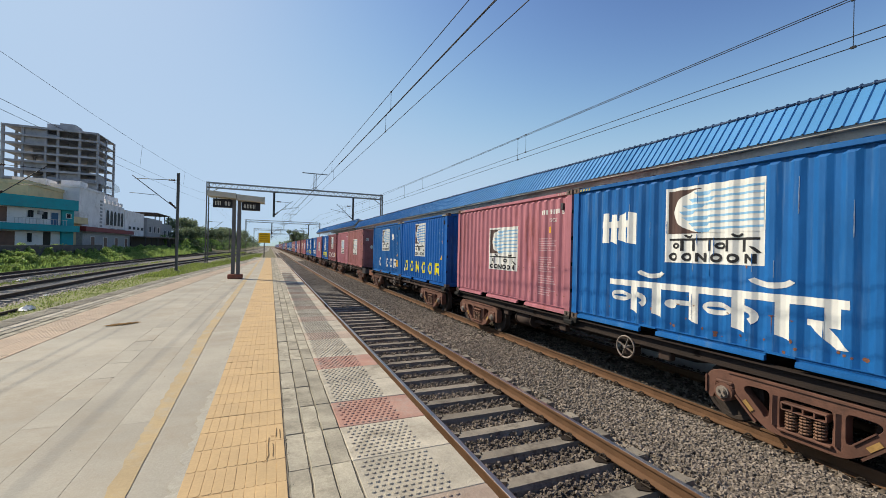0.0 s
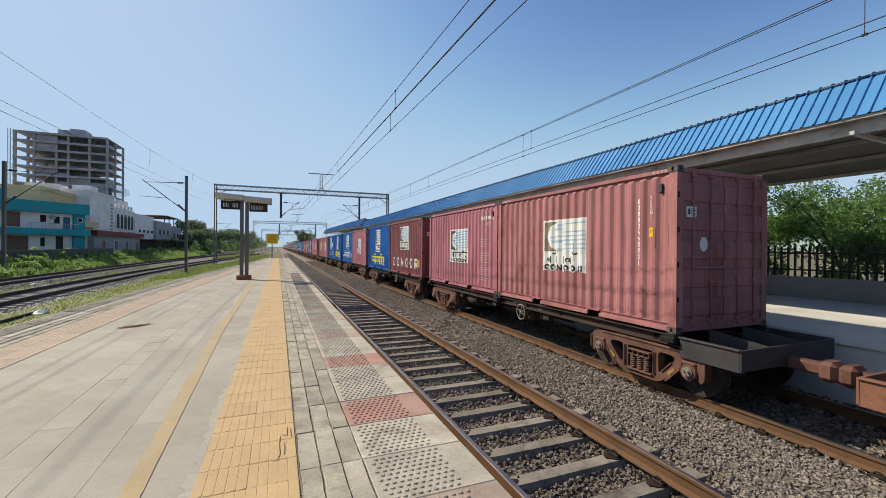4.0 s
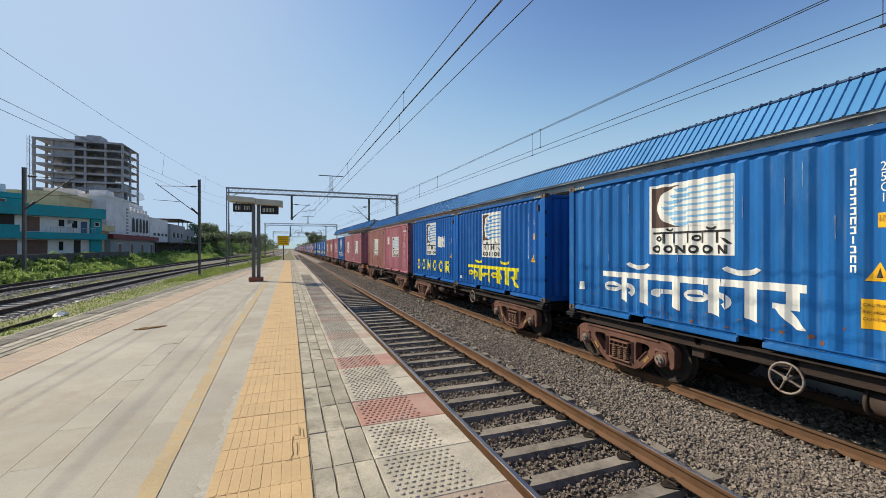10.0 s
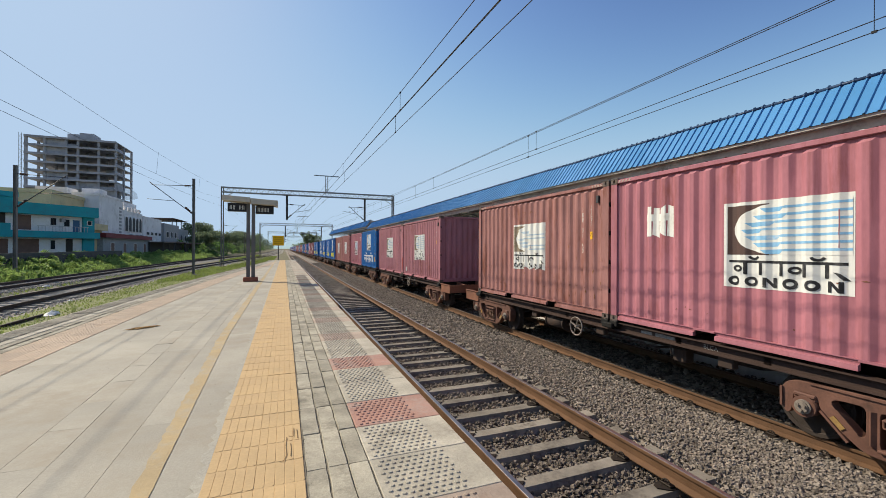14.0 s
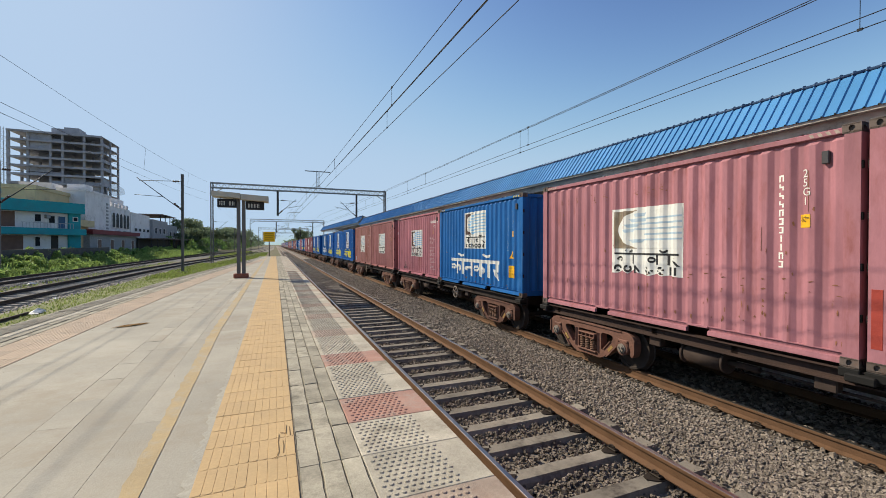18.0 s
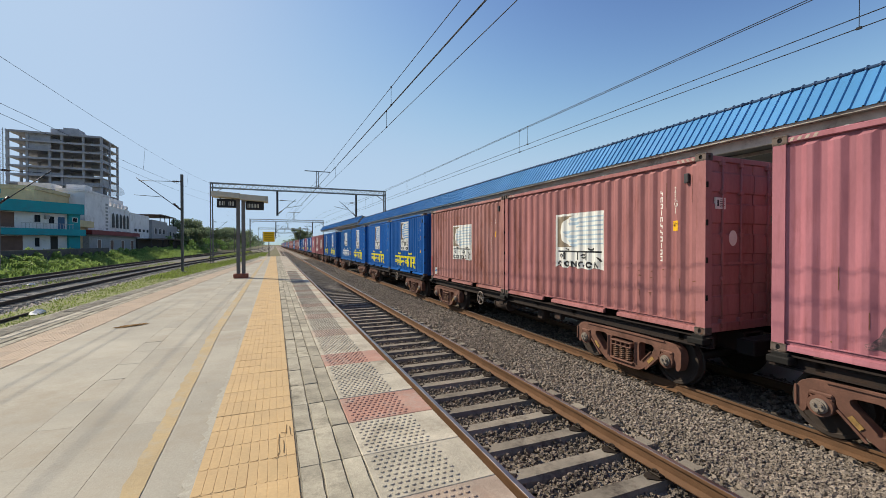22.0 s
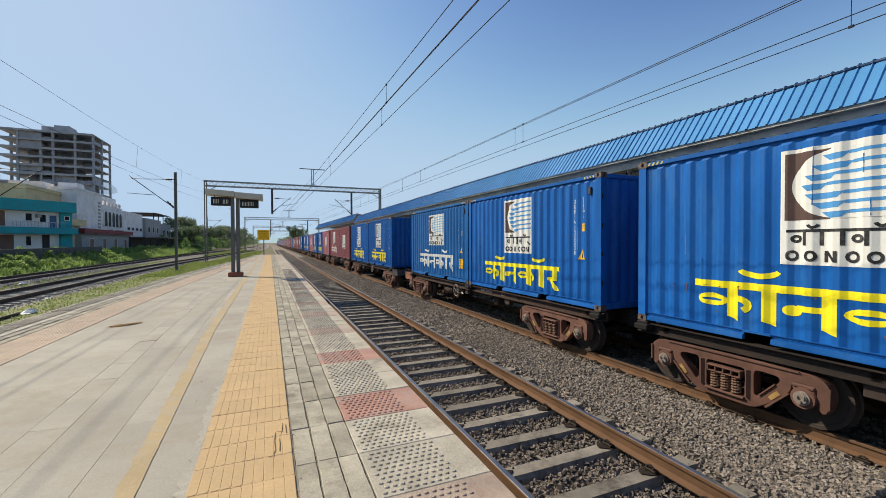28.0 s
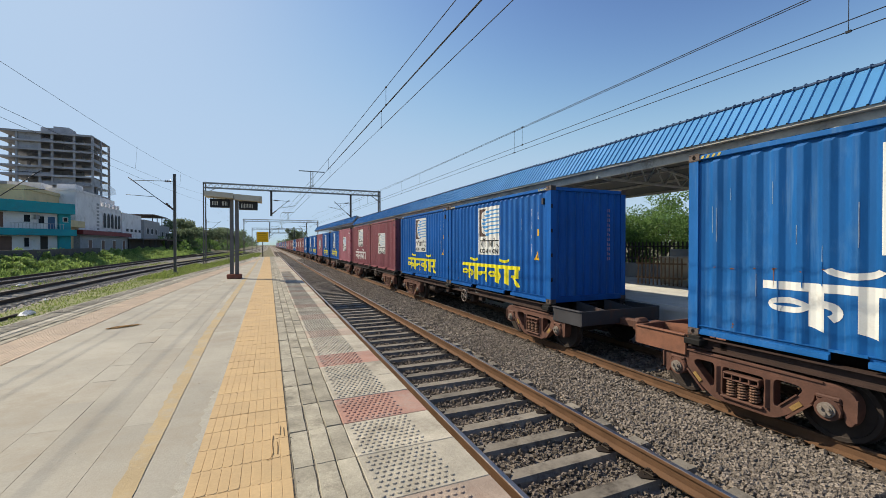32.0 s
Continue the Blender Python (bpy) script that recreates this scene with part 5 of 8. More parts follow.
        for a, b in crests:
            for _ in range(2 + d["emblem"] + 2 * (colour == "blue_old")):
                if r.random() < (0.30 if 1.0 < a < 4.9 else 0.10):
                    s0, z0, L = r.choice((a, b)) + r.uniform(-0.004, 0.004), r.uniform(0.3, 2.3), r.uniform(0.08, 0.55)
                    n = 5
                    up = [(s0 + r.uniform(-0.006, -0.001), z0 + L * i / n) for i in range(n + 1)]
                    dn = [(s0 + r.uniform(0.001, 0.007), z0 + L * i / n) for i in range(n, -1, -1)]
                    for i in range(n):
                        (strips if 1.0 < s0 < 4.9 else bare).append([up[i], dn[n - i], dn[n - i - 1], up[i + 1]])
        for row in range(1 if colour.startswith("blue") else 3):
            z, first, many = r.uniform(0.35, 1.2), r.randrange(RIDGES - 4), r.randint(3, 9)
            for a, b in crests[first:first + many]:
                zz, w = z + r.uniform(-0.03, 0.03), r.uniform(0.012, 0.045)
                c = r.uniform(a, b)
                nicks.append([(c - w, zz + r.uniform(-0.006, 0.006)), (c - w * 0.3, zz - r.uniform(0.004, 0.02)), (c + w, zz + r.uniform(-0.01, 0.01)), (c + w * 0.2, zz + r.uniform(0.004, 0.016))])
                if r.random() < 0.15:
                    nicks.append([(c - 0.008, zz), (c - 0.003, zz - r.uniform(0.08, 0.3)), (c + 0.004, zz - 0.05), (c + 0.008, zz)])
        on_paint = lambda p: (e0 - 0.02 < p[0][0] < e0 + w_e + 0.02 and z_e < p[0][1] < z_e + h_e) or (d["kind"] and 0.3 < p[0][1] < 1.15)
        if smear == "tar":
            # paint flaked off the emblem along every crest
            for a, b in crests:
                if e0 - 0.05 < a < e0 + w_e:
                    for s0, w in ((a, 0.010), (b, 0.020)):
                        z, top_z, last = z_e + r.uniform(0.0, 0.2), z_e + r.uniform(0.55, 1.0) * h_e, (0.003, 0.003)
                        while z < top_z:
                            h = r.uniform(0.018, 0.05)
                            here = (w * r.uniform(0.1, 1.0), w * r.uniform(0.1, 1.0))
                            if r.random() < 0.78:
                                strips.append([(s0 - last[0], z), (s0 + last[1], z), (s0 + here[1], z + h), (s0 - here[0], z + h)])
                            z, last = z + h, here
        tagged(part("scuff", painted([p for p in strips if on_paint(p)], 0.0098), M[colour], box, "paint scraped along the crests"), kind="stuff")
        if colour.startswith("blue"):
            bare += [p for p in strips if not on_paint(p)]
        if bare:
            tagged(part("scratch", painted(bare, 0.0035), M["bare" if colour.startswith("blue") else "rust"], box, "long scratches in the paint"), kind="stuff")
        tagged(part("rust_nick", painted(nicks, 0.004), M["rust"], box, "rows of small rusty nicks"), kind="stuff")
    # data plate and vent near the top corner, small dents of bare metal
    part("vent", Shape().box(-CW / 2 + 0.0, -CL / 2 + 0.30, 2.46, -CW / 2 + 0.05, -CL / 2 + 0.375, 2.62, 0.008), M["grey_frame"], box, "small raised vent cover")
    spots = []
    if colour == "blue_old":
        for k in range(14):
            a, z = r.uniform(2.2, 5.6), r.uniform(0.18, 0.34)
            b = r.uniform(0.008, 0.035)
            spots.append([(a + b * r.uniform(0.7, 1.2) * math.cos(6.2832 * i / 9), z + b * r.uniform(0.6, 1.2) * math.sin(6.2832 * i / 9)) for i in range(9)])
    for k in range(r.randint(5, 12)):
        a, z = r.uniform(0.3, 5.7), r.choice((r.uniform(0.2, 0.5), r.uniform(0.2, 2.7)))
        b = r.uniform(0.005, 0.02)
        spots.append([(a + b * r.uniform(0.5, 1.3) * math.cos(6.2832 * i / 7), z + 1.6 * b * r.uniform(0.5, 1.3) * math.sin(6.2832 * i / 7)) for i in range(7)])
    tagged(part("rust_spotting", painted(spots, 0.0025), M["rust"], box, "scattered rust spots"), kind="stuff")
    if patch:
        a, z, w, h = patch
        stick = part("sticker", painted([[(a, z), (a + w, z + h * 0.1), (a + w * 0.95, z + h), (a + w * 0.1, z + h * 0.92)]], 0.004), M["white"], box, "torn white sticker")
        if h > 0.28:
            part("sticker_band", painted([[(a + w * 0.15, z + h * 0.35), (a + w * 0.8, z + h * 0.42), (a + w * 0.9, z + h * 0.7), (a + w * 0.2, z + h * 0.62)]], 0.006), M["sky_paint"], stick)
    if rusty and patch:
        part("red_strip", Shape().box(-CW / 2 - 0.004, CL / 2 - 0.13, 0.27, -CW / 2 + 0.01, CL / 2 - 0.03, 0.95, 0.002), M["red_fresh"], box, "fresh red painted strip")
    if rusty:
        # rust broken through on the crests in a row under the top rail, and in runs lower down
        rq = random.Random(seed + 5)
        blots = []
        for k in range(RIDGES):
            c = 0.17 + (k + 0.875) * PITCH_C
            if k < 12 and rq.random() < 0.8:
                for _ in range(9):
                    a, z, b = c + rq.gauss(0, 0.03), 2.45 + rq.gauss(0, 0.035), rq.uniform(0.004, 0.018)
                    blots.append([(a + b * rq.uniform(0.6, 1.3) * math.cos(6.2832 * i / 9), z + 0.7 * b * rq.uniform(0.5, 1.3) * math.sin(6.2832 * i / 9)) for i in range(9)])
            for _ in range(8):
                if rq.random() < 0.45:
                    a, z, b, L = c + rq.uniform(-0.07, 0.07), rq.choice((rq.uniform(0.25, 0.8), rq.uniform(0.3, 2.2))), rq.uniform(0.004, 0.014), rq.uniform(0.01, 0.06)
                    blots.append([(a + b * rq.uniform(0.5, 1.3) * math.cos(6.2832 * i / 8), z + L * rq.uniform(0.4, 1.2) * math.sin(6.2832 * i / 8)) for i in range(8)])
        tagged(part("rust_blotch", painted(blots, 0.0045), M["rust_orange"], box, "orange rust blotches on the crests"), kind="stuff")
    if smear == "tar":
        rt_ = random.Random(4)
        low = [(0.95 + 0.055 * i, 0.22 + rt_.uniform(0, 0.06)) for i in range(12)]
        top = [(x, z + 0.32 * math.sin(3.1416 * (i + 0.5) / 12) * rt_.uniform(0.4, 1.1) + 0.03) for i, (x, z) in enumerate(low)]
        part("tar_smear", painted([[low[i], low[i + 1], top[i + 1], top[i]] for i in range(11)], 0.004), M["tar"], box, "black tar smear near the floor")
    return box


M["sky_pale"] = paint("pale_blue_paint", (0.20, 0.42, 0.62), 0.6, vary=0.15, scale=3, stain=(0.62, 0.62, 0.60), amount=0.6, stain_scale=3)
M["brown_worn"] = paint("faded_brown_paint", (0.22, 0.17, 0.115), 0.7, vary=0.25, scale=4, stain=(0.5, 0.47, 0.40), amount=0.7, stain_scale=3)
M["sky_worn"] = paint("faded_light_blue_paint", (0.36, 0.47, 0.55), 0.7, vary=0.2, scale=3, stain=(0.62, 0.60, 0.55), amount=0.8, stain_scale=3)
M["bare"] = paint("scraped_pale_paint", (0.17, 0.25, 0.36), 0.6, vary=0.3, scale=12, stain=RUST, amount=0.7, stain_scale=9)
M["tar"] = paint("tar_smear", (0.07, 0.05, 0.055), 0.8, vary=0.4, scale=9, stain=(0.42, 0.17, 0.19), amount=1.0, stain_scale=5, stain_lo=0.44)
M["hatch"] = paint("worn_yellow_hatch", (0.52, 0.40, 0.09), 0.7, vary=0.3, scale=12, stain=(0.12, 0.10, 0.07), amount=0.7, stain_scale=9)
M["hatch_worn"] = paint("worn_pale_hatch", (0.42, 0.34, 0.28), 0.8, vary=0.3, scale=12, stain=(0.20, 0.10, 0.08), amount=0.8, stain_scale=9)
M["red_fresh"] = paint("fresh_red_paint", (0.33, 0.05, 0.035), 0.5, vary=0.15, scale=5)
M["rust_orange"] = paint("orange_rust", (0.27, 0.115, 0.06), 0.85, vary=0.35, scale=14, grain=0.3, stain=(0.13, 0.05, 0.03), amount=0.8, stain_scale=12)
M["rust"] = paint("rust", (0.175, 0.075, 0.045), 0.8, vary=0.25, scale=6)
M["faded"] = paint("faded_white_paint", (0.47, 0.30, 0.31), 0.7, vary=0.2, scale=4)
M["grey_frame"] = paint("grey_frame_paint", (0.052, 0.050, 0.053), 0.6, 0.1, vary=0.2, scale=2, stain=(0.13, 0.06, 0.035), amount=0.7, stain_scale=1.5)

BLOCK = 12.20          # two containers with the slit between them


def pierced(loops, x0, x1, round_by=0.02):
    """A plate in the y, z plane with holes, its edges turned back and rounded like a casting's."""
    bm = bmesh.new()
    edges = []
    for loop in loops:
        vs = [bm.verts.new((x0, y, z)) for y, z in loop]
        edges += [bm.edges.new((vs[i], vs[(i + 1) % len(vs)])) for i in range(len(vs))]
    bmesh.ops.triangle_fill(bm, use_beauty=True, use_dissolve=False, edges=edges, normal=(-1, 0, 0))
    rim = [ed for ed in bm.edges if ed.is_boundary]
    made_ = bmesh.ops.extrude_edge_only(bm, edges=rim)
    for v in [g_ for g_ in made_["geom"] if isinstance(g_, bmesh.types.BMVert)]:
        v.co.x = x1
    bmesh.ops.recalc_face_normals(bm, faces=bm.faces)
    bm.normal_update()
    sharp = [ed for ed in bm.edges if len(ed.link_faces) == 2 and all(abs(v.co.x - x0) < 1e-5 for v in ed.verts) and ed.calc_face_angle(0) > 0.8]
    bmesh.ops.bevel(bm, geom=sharp, offset=round_by, segments=2, affect="EDGES", profile=0.5, clamp_overlap=True)
    bm.verts.index_update()
    q = Shape()
    q.raw([tuple(v.co) for v in bm.verts], [tuple(v.index for v in f.verts) for f in bm.faces])
    bm.free()
    return q


def rounded(loop, amount=0.35):
    """An outline with its corners cut back once."""
    out = []
    n = len(loop)
    for i, b in enumerate(loop):
        a, c = loop[i - 1], loop[(i + 1) % n]
        for o in (a, c):
            d = math.hypot(o[0] - b[0], o[1] - b[1])
            k = min(amount * d, 0.03) / d
            out.append((b[0] + (o[0] - b[0]) * k, b[1] + (o[1] - b[1]) * k))
    return out


def sideframe():
    """Cast side frame of a three-piece bogie: a plate with two windows and a spring opening, horns over the axle ends. x outward is negative."""
    x0, x1 = -1.16, -1.00
    half = [(0.0, 0.075), (0.34, 0.075), (0.44, 0.10), (0.58, 0.20), (0.80, 0.40), (0.85, 0.47), (0.865, 0.575), (0.90, 0.60), (1.09, 0.60), (1.125, 0.57), (1.145, 0.43), (1.155, 0.33), (1.185, 0.285), (1.225, 0.29),
            (1.265, 0.37), (1.285, 0.48), (1.28, 0.57), (1.25, 0.65), (1.19, 0.71), (1.08, 0.745), (0.50, 0.762), (0.0, 0.765)]
    outer = rounded(half + [(-y, z) for y, z in half[::-1] if y > 0], 0.25)
    window = [(0.405, 0.30), (0.42, 0.262), (0.46, 0.265), (0.57, 0.375), (0.70, 0.510), (0.73, 0.560), (0.71, 0.605), (0.64, 0.620), (0.45, 0.625), (0.415, 0.605), (0.402, 0.555)]
    window = rounded(window, 0.3)
    nest = rounded([(-0.28, 0.20), (-0.25, 0.185), (0.25, 0.185), (0.28, 0.20), (0.28, 0.585), (0.25, 0.605), (-0.25, 0.605), (-0.28, 0.585)], 0.3)
    q = pierced([outer, window, [(-y, z) for y, z in window[::-1]], nest], x0, x1)
    # raised lips along the chords and round the windows
    q.bar((x0 - 0.008, -0.95, 0.742), (x0 - 0.008, 0.95, 0.742), 0.03, 0.022)
    for s in (-1, 1):
        q.bar((x0 - 0.010, s * 0.56, 0.150), (x0 - 0.010, s * 0.835, 0.435), 0.03, 0.03)
        q.bar((x0 - 0.009, s * 0.475, 0.285), (x0 - 0.009, s * 0.675, 0.500), 0.025, 0.018)
        q.bar((x0 - 0.009, s * 0.335, 0.20), (x0 - 0.009, s * 0.335, 0.60), 0.03, 0.06)
        q.bar((x0 - 0.010, s * 1.268, 0.62), (x0 - 0.010, s * 1.265, 0.36), 0.03, 0.026)
        q.box(x0 - 0.03, s * 1.0 - 0.125, 0.545, x1, s * 1.0 + 0.125, 0.60, 0.015)
    # the bolster's end: an open box of four cells over the springs
    q.box(x0 - 0.055, -0.25, 0.525, x1, 0.25, 0.555, 0.010)
    q.box(x0 - 0.055, -0.24, 0.445, x1, 0.24, 0.465, 0.008)
    for k in range(5):
        q.box(x0 - 0.050, -0.245 + k * 0.118, 0.46, x1, -0.227 + k * 0.118, 0.53)
    q.box(x0 - 0.045, -0.29, 0.155, x1, 0.29, 0.192, 0.010)
    return q


def springs():
    q = Shape()
    for k in (-1, 0, 1):
        c, turns, n = k * 0.155, 6, 72
        pts = [(-1.135 + 0.056 * math.cos(6.2832 * turns * i / n), c + 0.056 * math.sin(6.2832 * turns * i / n), 0.20 + 0.24 * i / n) for i in range(n + 1)]
        for a, b in zip(pts, pts[1:]):
            q.rod(a, b, 0.015, 6, caps=False)
    return q


def axle_box(s):
    q = Shape()
    q.rod((-1.20, s * 1.0, 0.43), (-0.95, s * 1.0, 0.43), 0.135, 16)
    q.box(-1.17, s * 1.0 - 0.13, 0.50, -0.98, s * 1.0 + 0.13, 0.58, 0.02)
    return q


def end_cap(s):
    """The bearing's bolted end cap."""
    q = Shape()
    q.rod((-1.225, s * 1.0, 0.43), (-1.19, s * 1.0, 0.43), 0.092, 16)
    q.rod((-1.245, s * 1.0, 0.43), (-1.22, s * 1.0, 0.43), 0.070, 14)
    for k in range(3):
        a = 2.0944 * k + 0.5
        q.rod((-1.27, s * 1.0 + 0.042 * math.cos(a), 0.43 + 0.042 * math.sin(a)), (-1.24, s * 1.0 + 0.042 * math.cos(a), 0.43 + 0.042 * math.sin(a)), 0.019, 6)
    return q


def wheelset():
    """Axle along x through the origin."""
    q = Shape()
    q.rod((-1.0, 0, 0), (1.0, 0, 0), 0.075, 12)
    for s in (-1, 1):
        x = s * 0.875
        n = 28
        prof = [(-0.065, 0.12), (-0.05, 0.36), (-0.065, 0.37), (-0.065, 0.42), (0.045, 0.425), (0.05, 0.45), (0.075, 0.45), (0.075, 0.37), (0.03, 0.36), (0.02, 0.14)]
        prof = [(x - s * a, r) for a, r in prof]
        p = [(a, r * math.cos(6.2832 * k / n), r * math.sin(6.2832 * k / n)) for k in range(n) for a, r in prof]
        m = len(prof)
        f = [(k * m + i, ((k + 1) % n) * m + i, ((k + 1) % n) * m + i + 1, k * m + i + 1) for k in range(n) for i in range(m - 1)]
        q.raw(p, f if s > 0 else [c[::-1] for c in f])
        q.rod((x - 0.09, 0, 0), (x + 0.09, 0, 0), 0.125, 14)
        for k in range(4):
            a = 1.5708 * k
            q.box(x - s * 0.055 - 0.01, 0.20 * math.cos(a) - 0.02, 0.20 * math.sin(a) - 0.02, x - s * 0.055 + 0.01, 0.20 * math.cos(a) + 0.02, 0.20 * math.sin(a) + 0.02)
    return q


WAGON_MESHES = {}


def shared(key, build, material):
    if key not in WAGON_MESHES:
        WAGON_MESHES[key] = build().mesh(key.split("#")[0], material)
    return WAGON_MESHES[key]


def hand_wheel():
    q = Shape()
    n, R = 20, 0.205
    for k in range(n):
        a, b = 6.2832 * k / n, 6.2832 * (k + 1) / n
        q.rod((0, R * math.cos(a), R * math.sin(a)), (0, R * math.cos(b), R * math.sin(b)), 0.018, 6, caps=False)
    for k in range(4):
        a = 0.4 + 1.5708 * k
        q.bar((0, 0, 0), (0, R * math.cos(a), R * math.sin(a)), 0.012, 0.04, up=(1, 0, 0))
    q.rod((-0.03, 0, 0), (0.35, 0, 0), 0.03, 8)
    return q


def long_frame(half, s):
    """Side sill: one channel section, its web and two flanges in one outline."""
    def build():
        return Shape().slab([(s * a, z) for a, z in ((1.06, 0.80), (1.17, 0.80), (1.17, 0.82), (1.10, 0.83), (1.10, 0.955), (1.19, 0.965), (1.19, 0.985), (1.06, 0.985))], 1, -half, half)
    return build


def centre_sill(half):
    def build():
        q = Shape()
        q.box(-0.26, -half, 0.66, -0.20, half, 0.98)
        q.box(0.20, -half, 0.66, 0.26, half, 0.98)
        q.box(-0.28, -half, 0.955, 0.28, half, 0.975)
        q.slab([(-3.0, 0.66), (3.0, 0.66), (2.3, 0.50), (-2.3, 0.50)][::-1], 0, -0.25, 0.25)
        for y in (-5.6, -2.9, -1.5, 0.0, 1.5, 2.9, 5.6):
            q.slab([(-1.1, 0.82), (-0.26, 0.66), (0.26, 0.66), (1.1, 0.82), (1.1, 0.95), (-1.1, 0.95)], 1, y - 0.05, y + 0.05)
        return q
    return build


def end_deck(sign, long):
    """The open end of an outer wagon: two troughs between upright plates; a plain headstock otherwise."""
    def build():
        q = Shape()
        a = BLOCK / 2 + 0.05
        b = a + (0.98 if long else 0.28)
        y0, y1 = (a, b) if sign > 0 else (-b, -a)
        if not long:
            q.box(-0.55, y0, 0.68, 0.55, y1, 0.93, 0.02)
            return q
        q.box(-1.18, y0, 0.66, 1.18, y1, 0.69)
        q.box(-1.20, y0, 0.64, -1.15, y1, 0.98, 0.008)
        q.box(1.15, y0, 0.64, 1.20, y1, 0.98, 0.008)
        e = b if sign > 0 else -b
        q.box(-1.20, e - 0.02, 0.66, 1.20, e + 0.02, 0.98, 0.006)
        if long:
            for x in (-0.45, 0.45):
                q.slab([(y0, 0.69), (y1, 0.69), (y1, 0.96), (y0, 1.06)] if sign > 0 else [(y0, 0.69), (y1, 0.69), (y1, 1.06), (y0, 0.96)], 0, x - 0.02, x + 0.02)
            for x in (-1.18, 1.18):
                q.box(x - 0.05, y0, 0.96, x + 0.05, y1, 0.985, 0.006)
        return q
    return build


def coupler(sign, long):
    def build():
        q = Shape()
        a = BLOCK / 2 + (1.02 if long else 0.25)
        b = BLOCK / 2 + (1.68 if long else 0.53)
        q.box(-0.09, sign * (a - 0.3), 0.62, 0.09, sign * b, 0.80, 0.03)
        if long:
            q.box(-0.19, sign * (b - 0.22), 0.56, 0.15, sign * b, 0.86, 0.06)
            q.rod((0.42, sign * (a - 0.1), 0.60), (0.46, sign * (b - 0.1), 0.42), 0.03, 8)
            q.rod((0.46, sign * (b - 0.1), 0.42), (0.30, sign * b, 0.50), 0.03, 8)
        return q
    return build


def wagon(front_long, rear_long, brake_y, drum_y, front_rust=False):
    """A flat container wagon; rail head at z = 0, the deck's middle over the origin."""
    w = thing("flat_wagon", "rust-brown flat container wagon on cast two-axle bogies", "wagon", group="wagons of the train")
    for sx in (-1, 1):
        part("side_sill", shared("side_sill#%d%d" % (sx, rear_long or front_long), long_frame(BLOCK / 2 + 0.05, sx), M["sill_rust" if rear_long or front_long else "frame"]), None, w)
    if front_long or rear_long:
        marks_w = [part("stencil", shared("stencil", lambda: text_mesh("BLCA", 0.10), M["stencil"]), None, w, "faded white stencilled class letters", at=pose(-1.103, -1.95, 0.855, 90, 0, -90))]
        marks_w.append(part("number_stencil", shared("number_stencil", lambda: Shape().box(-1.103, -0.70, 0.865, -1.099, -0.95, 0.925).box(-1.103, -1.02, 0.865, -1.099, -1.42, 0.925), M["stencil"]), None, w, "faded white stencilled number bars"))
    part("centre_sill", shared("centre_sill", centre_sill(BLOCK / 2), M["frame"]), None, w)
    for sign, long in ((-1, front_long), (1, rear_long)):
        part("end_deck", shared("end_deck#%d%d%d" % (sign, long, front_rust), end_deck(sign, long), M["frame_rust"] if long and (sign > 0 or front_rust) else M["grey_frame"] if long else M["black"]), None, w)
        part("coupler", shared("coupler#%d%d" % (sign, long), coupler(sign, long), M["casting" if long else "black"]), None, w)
    # pedestals under the container corners
    def pads():
        q = Shape()
        for y in (-BLOCK / 2 + 0.12, -0.12, 0.12, BLOCK / 2 - 0.12):
            for x in (-1.12, 1.12):
                q.box(x - 0.12, y - 0.10, 0.90, x + 0.12, y + 0.10, FLOOR - 0.002, 0.01)
        for y in (-BLOCK / 2 + 0.12, 0.0, BLOCK / 2 - 0.12):
            q.box(-1.30, y - 0.14, 0.86, -1.1, y + 0.14, 0.96, 0.015)
        return q
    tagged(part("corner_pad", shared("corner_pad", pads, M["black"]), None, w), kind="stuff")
    for sy in (-1, 1):
        y = (-5.30 if front_long else -4.38) if sy < 0 else (5.30 if rear_long else 4.56)
        frames = []
        for sx in (1, -1):
            m = pose(0, y, 0) if sx > 0 else pose(0, y, 0, 0, 0, 180)
            f = part("bogie_side_frame", shared("bogie_side_frame", sideframe, M["casting"]), None, w, "rusty cast bogie side frame", at=m)
            for s in (-1, 1):
                part("number_tag", shared("number_tag#%d" % s, lambda: Shape().bar((-1.168, s * 0.72, 0.40), (-1.168, s * 0.61, 0.285), 0.012, 0.06), M["tag"]), None, f, "small ochre stencilled tag")
            part("spring_nest", shared("spring_nest", springs, M["spring"]), None, f)
            for s in (-1, 1):
                ab = part("axle_box", shared("axle_box#%d" % s, lambda: axle_box(s), M["casting"]), None, f)
                ab_cap = part("end_cap", shared("end_cap#%d" % s, lambda: end_cap(s), M["cap"]), None, f, "greasy bolted bearing cap")
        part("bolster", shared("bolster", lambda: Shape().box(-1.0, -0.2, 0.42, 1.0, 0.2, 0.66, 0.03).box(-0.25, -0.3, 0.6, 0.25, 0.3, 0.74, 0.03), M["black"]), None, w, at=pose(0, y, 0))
        for s in (-1, 1):
            part("wheelset", shared("wheelset", wheelset, M["wheel"]), None, w, "worn steel wheelset", at=pose(0, y + s, 0.42))
    part("hand_brake_wheel", shared("hand_brake_wheel", hand_wheel, M["wheel_rim"]), None, w, "four-spoked hand brake wheel", at=pose(-1.20, brake_y, 0.69))
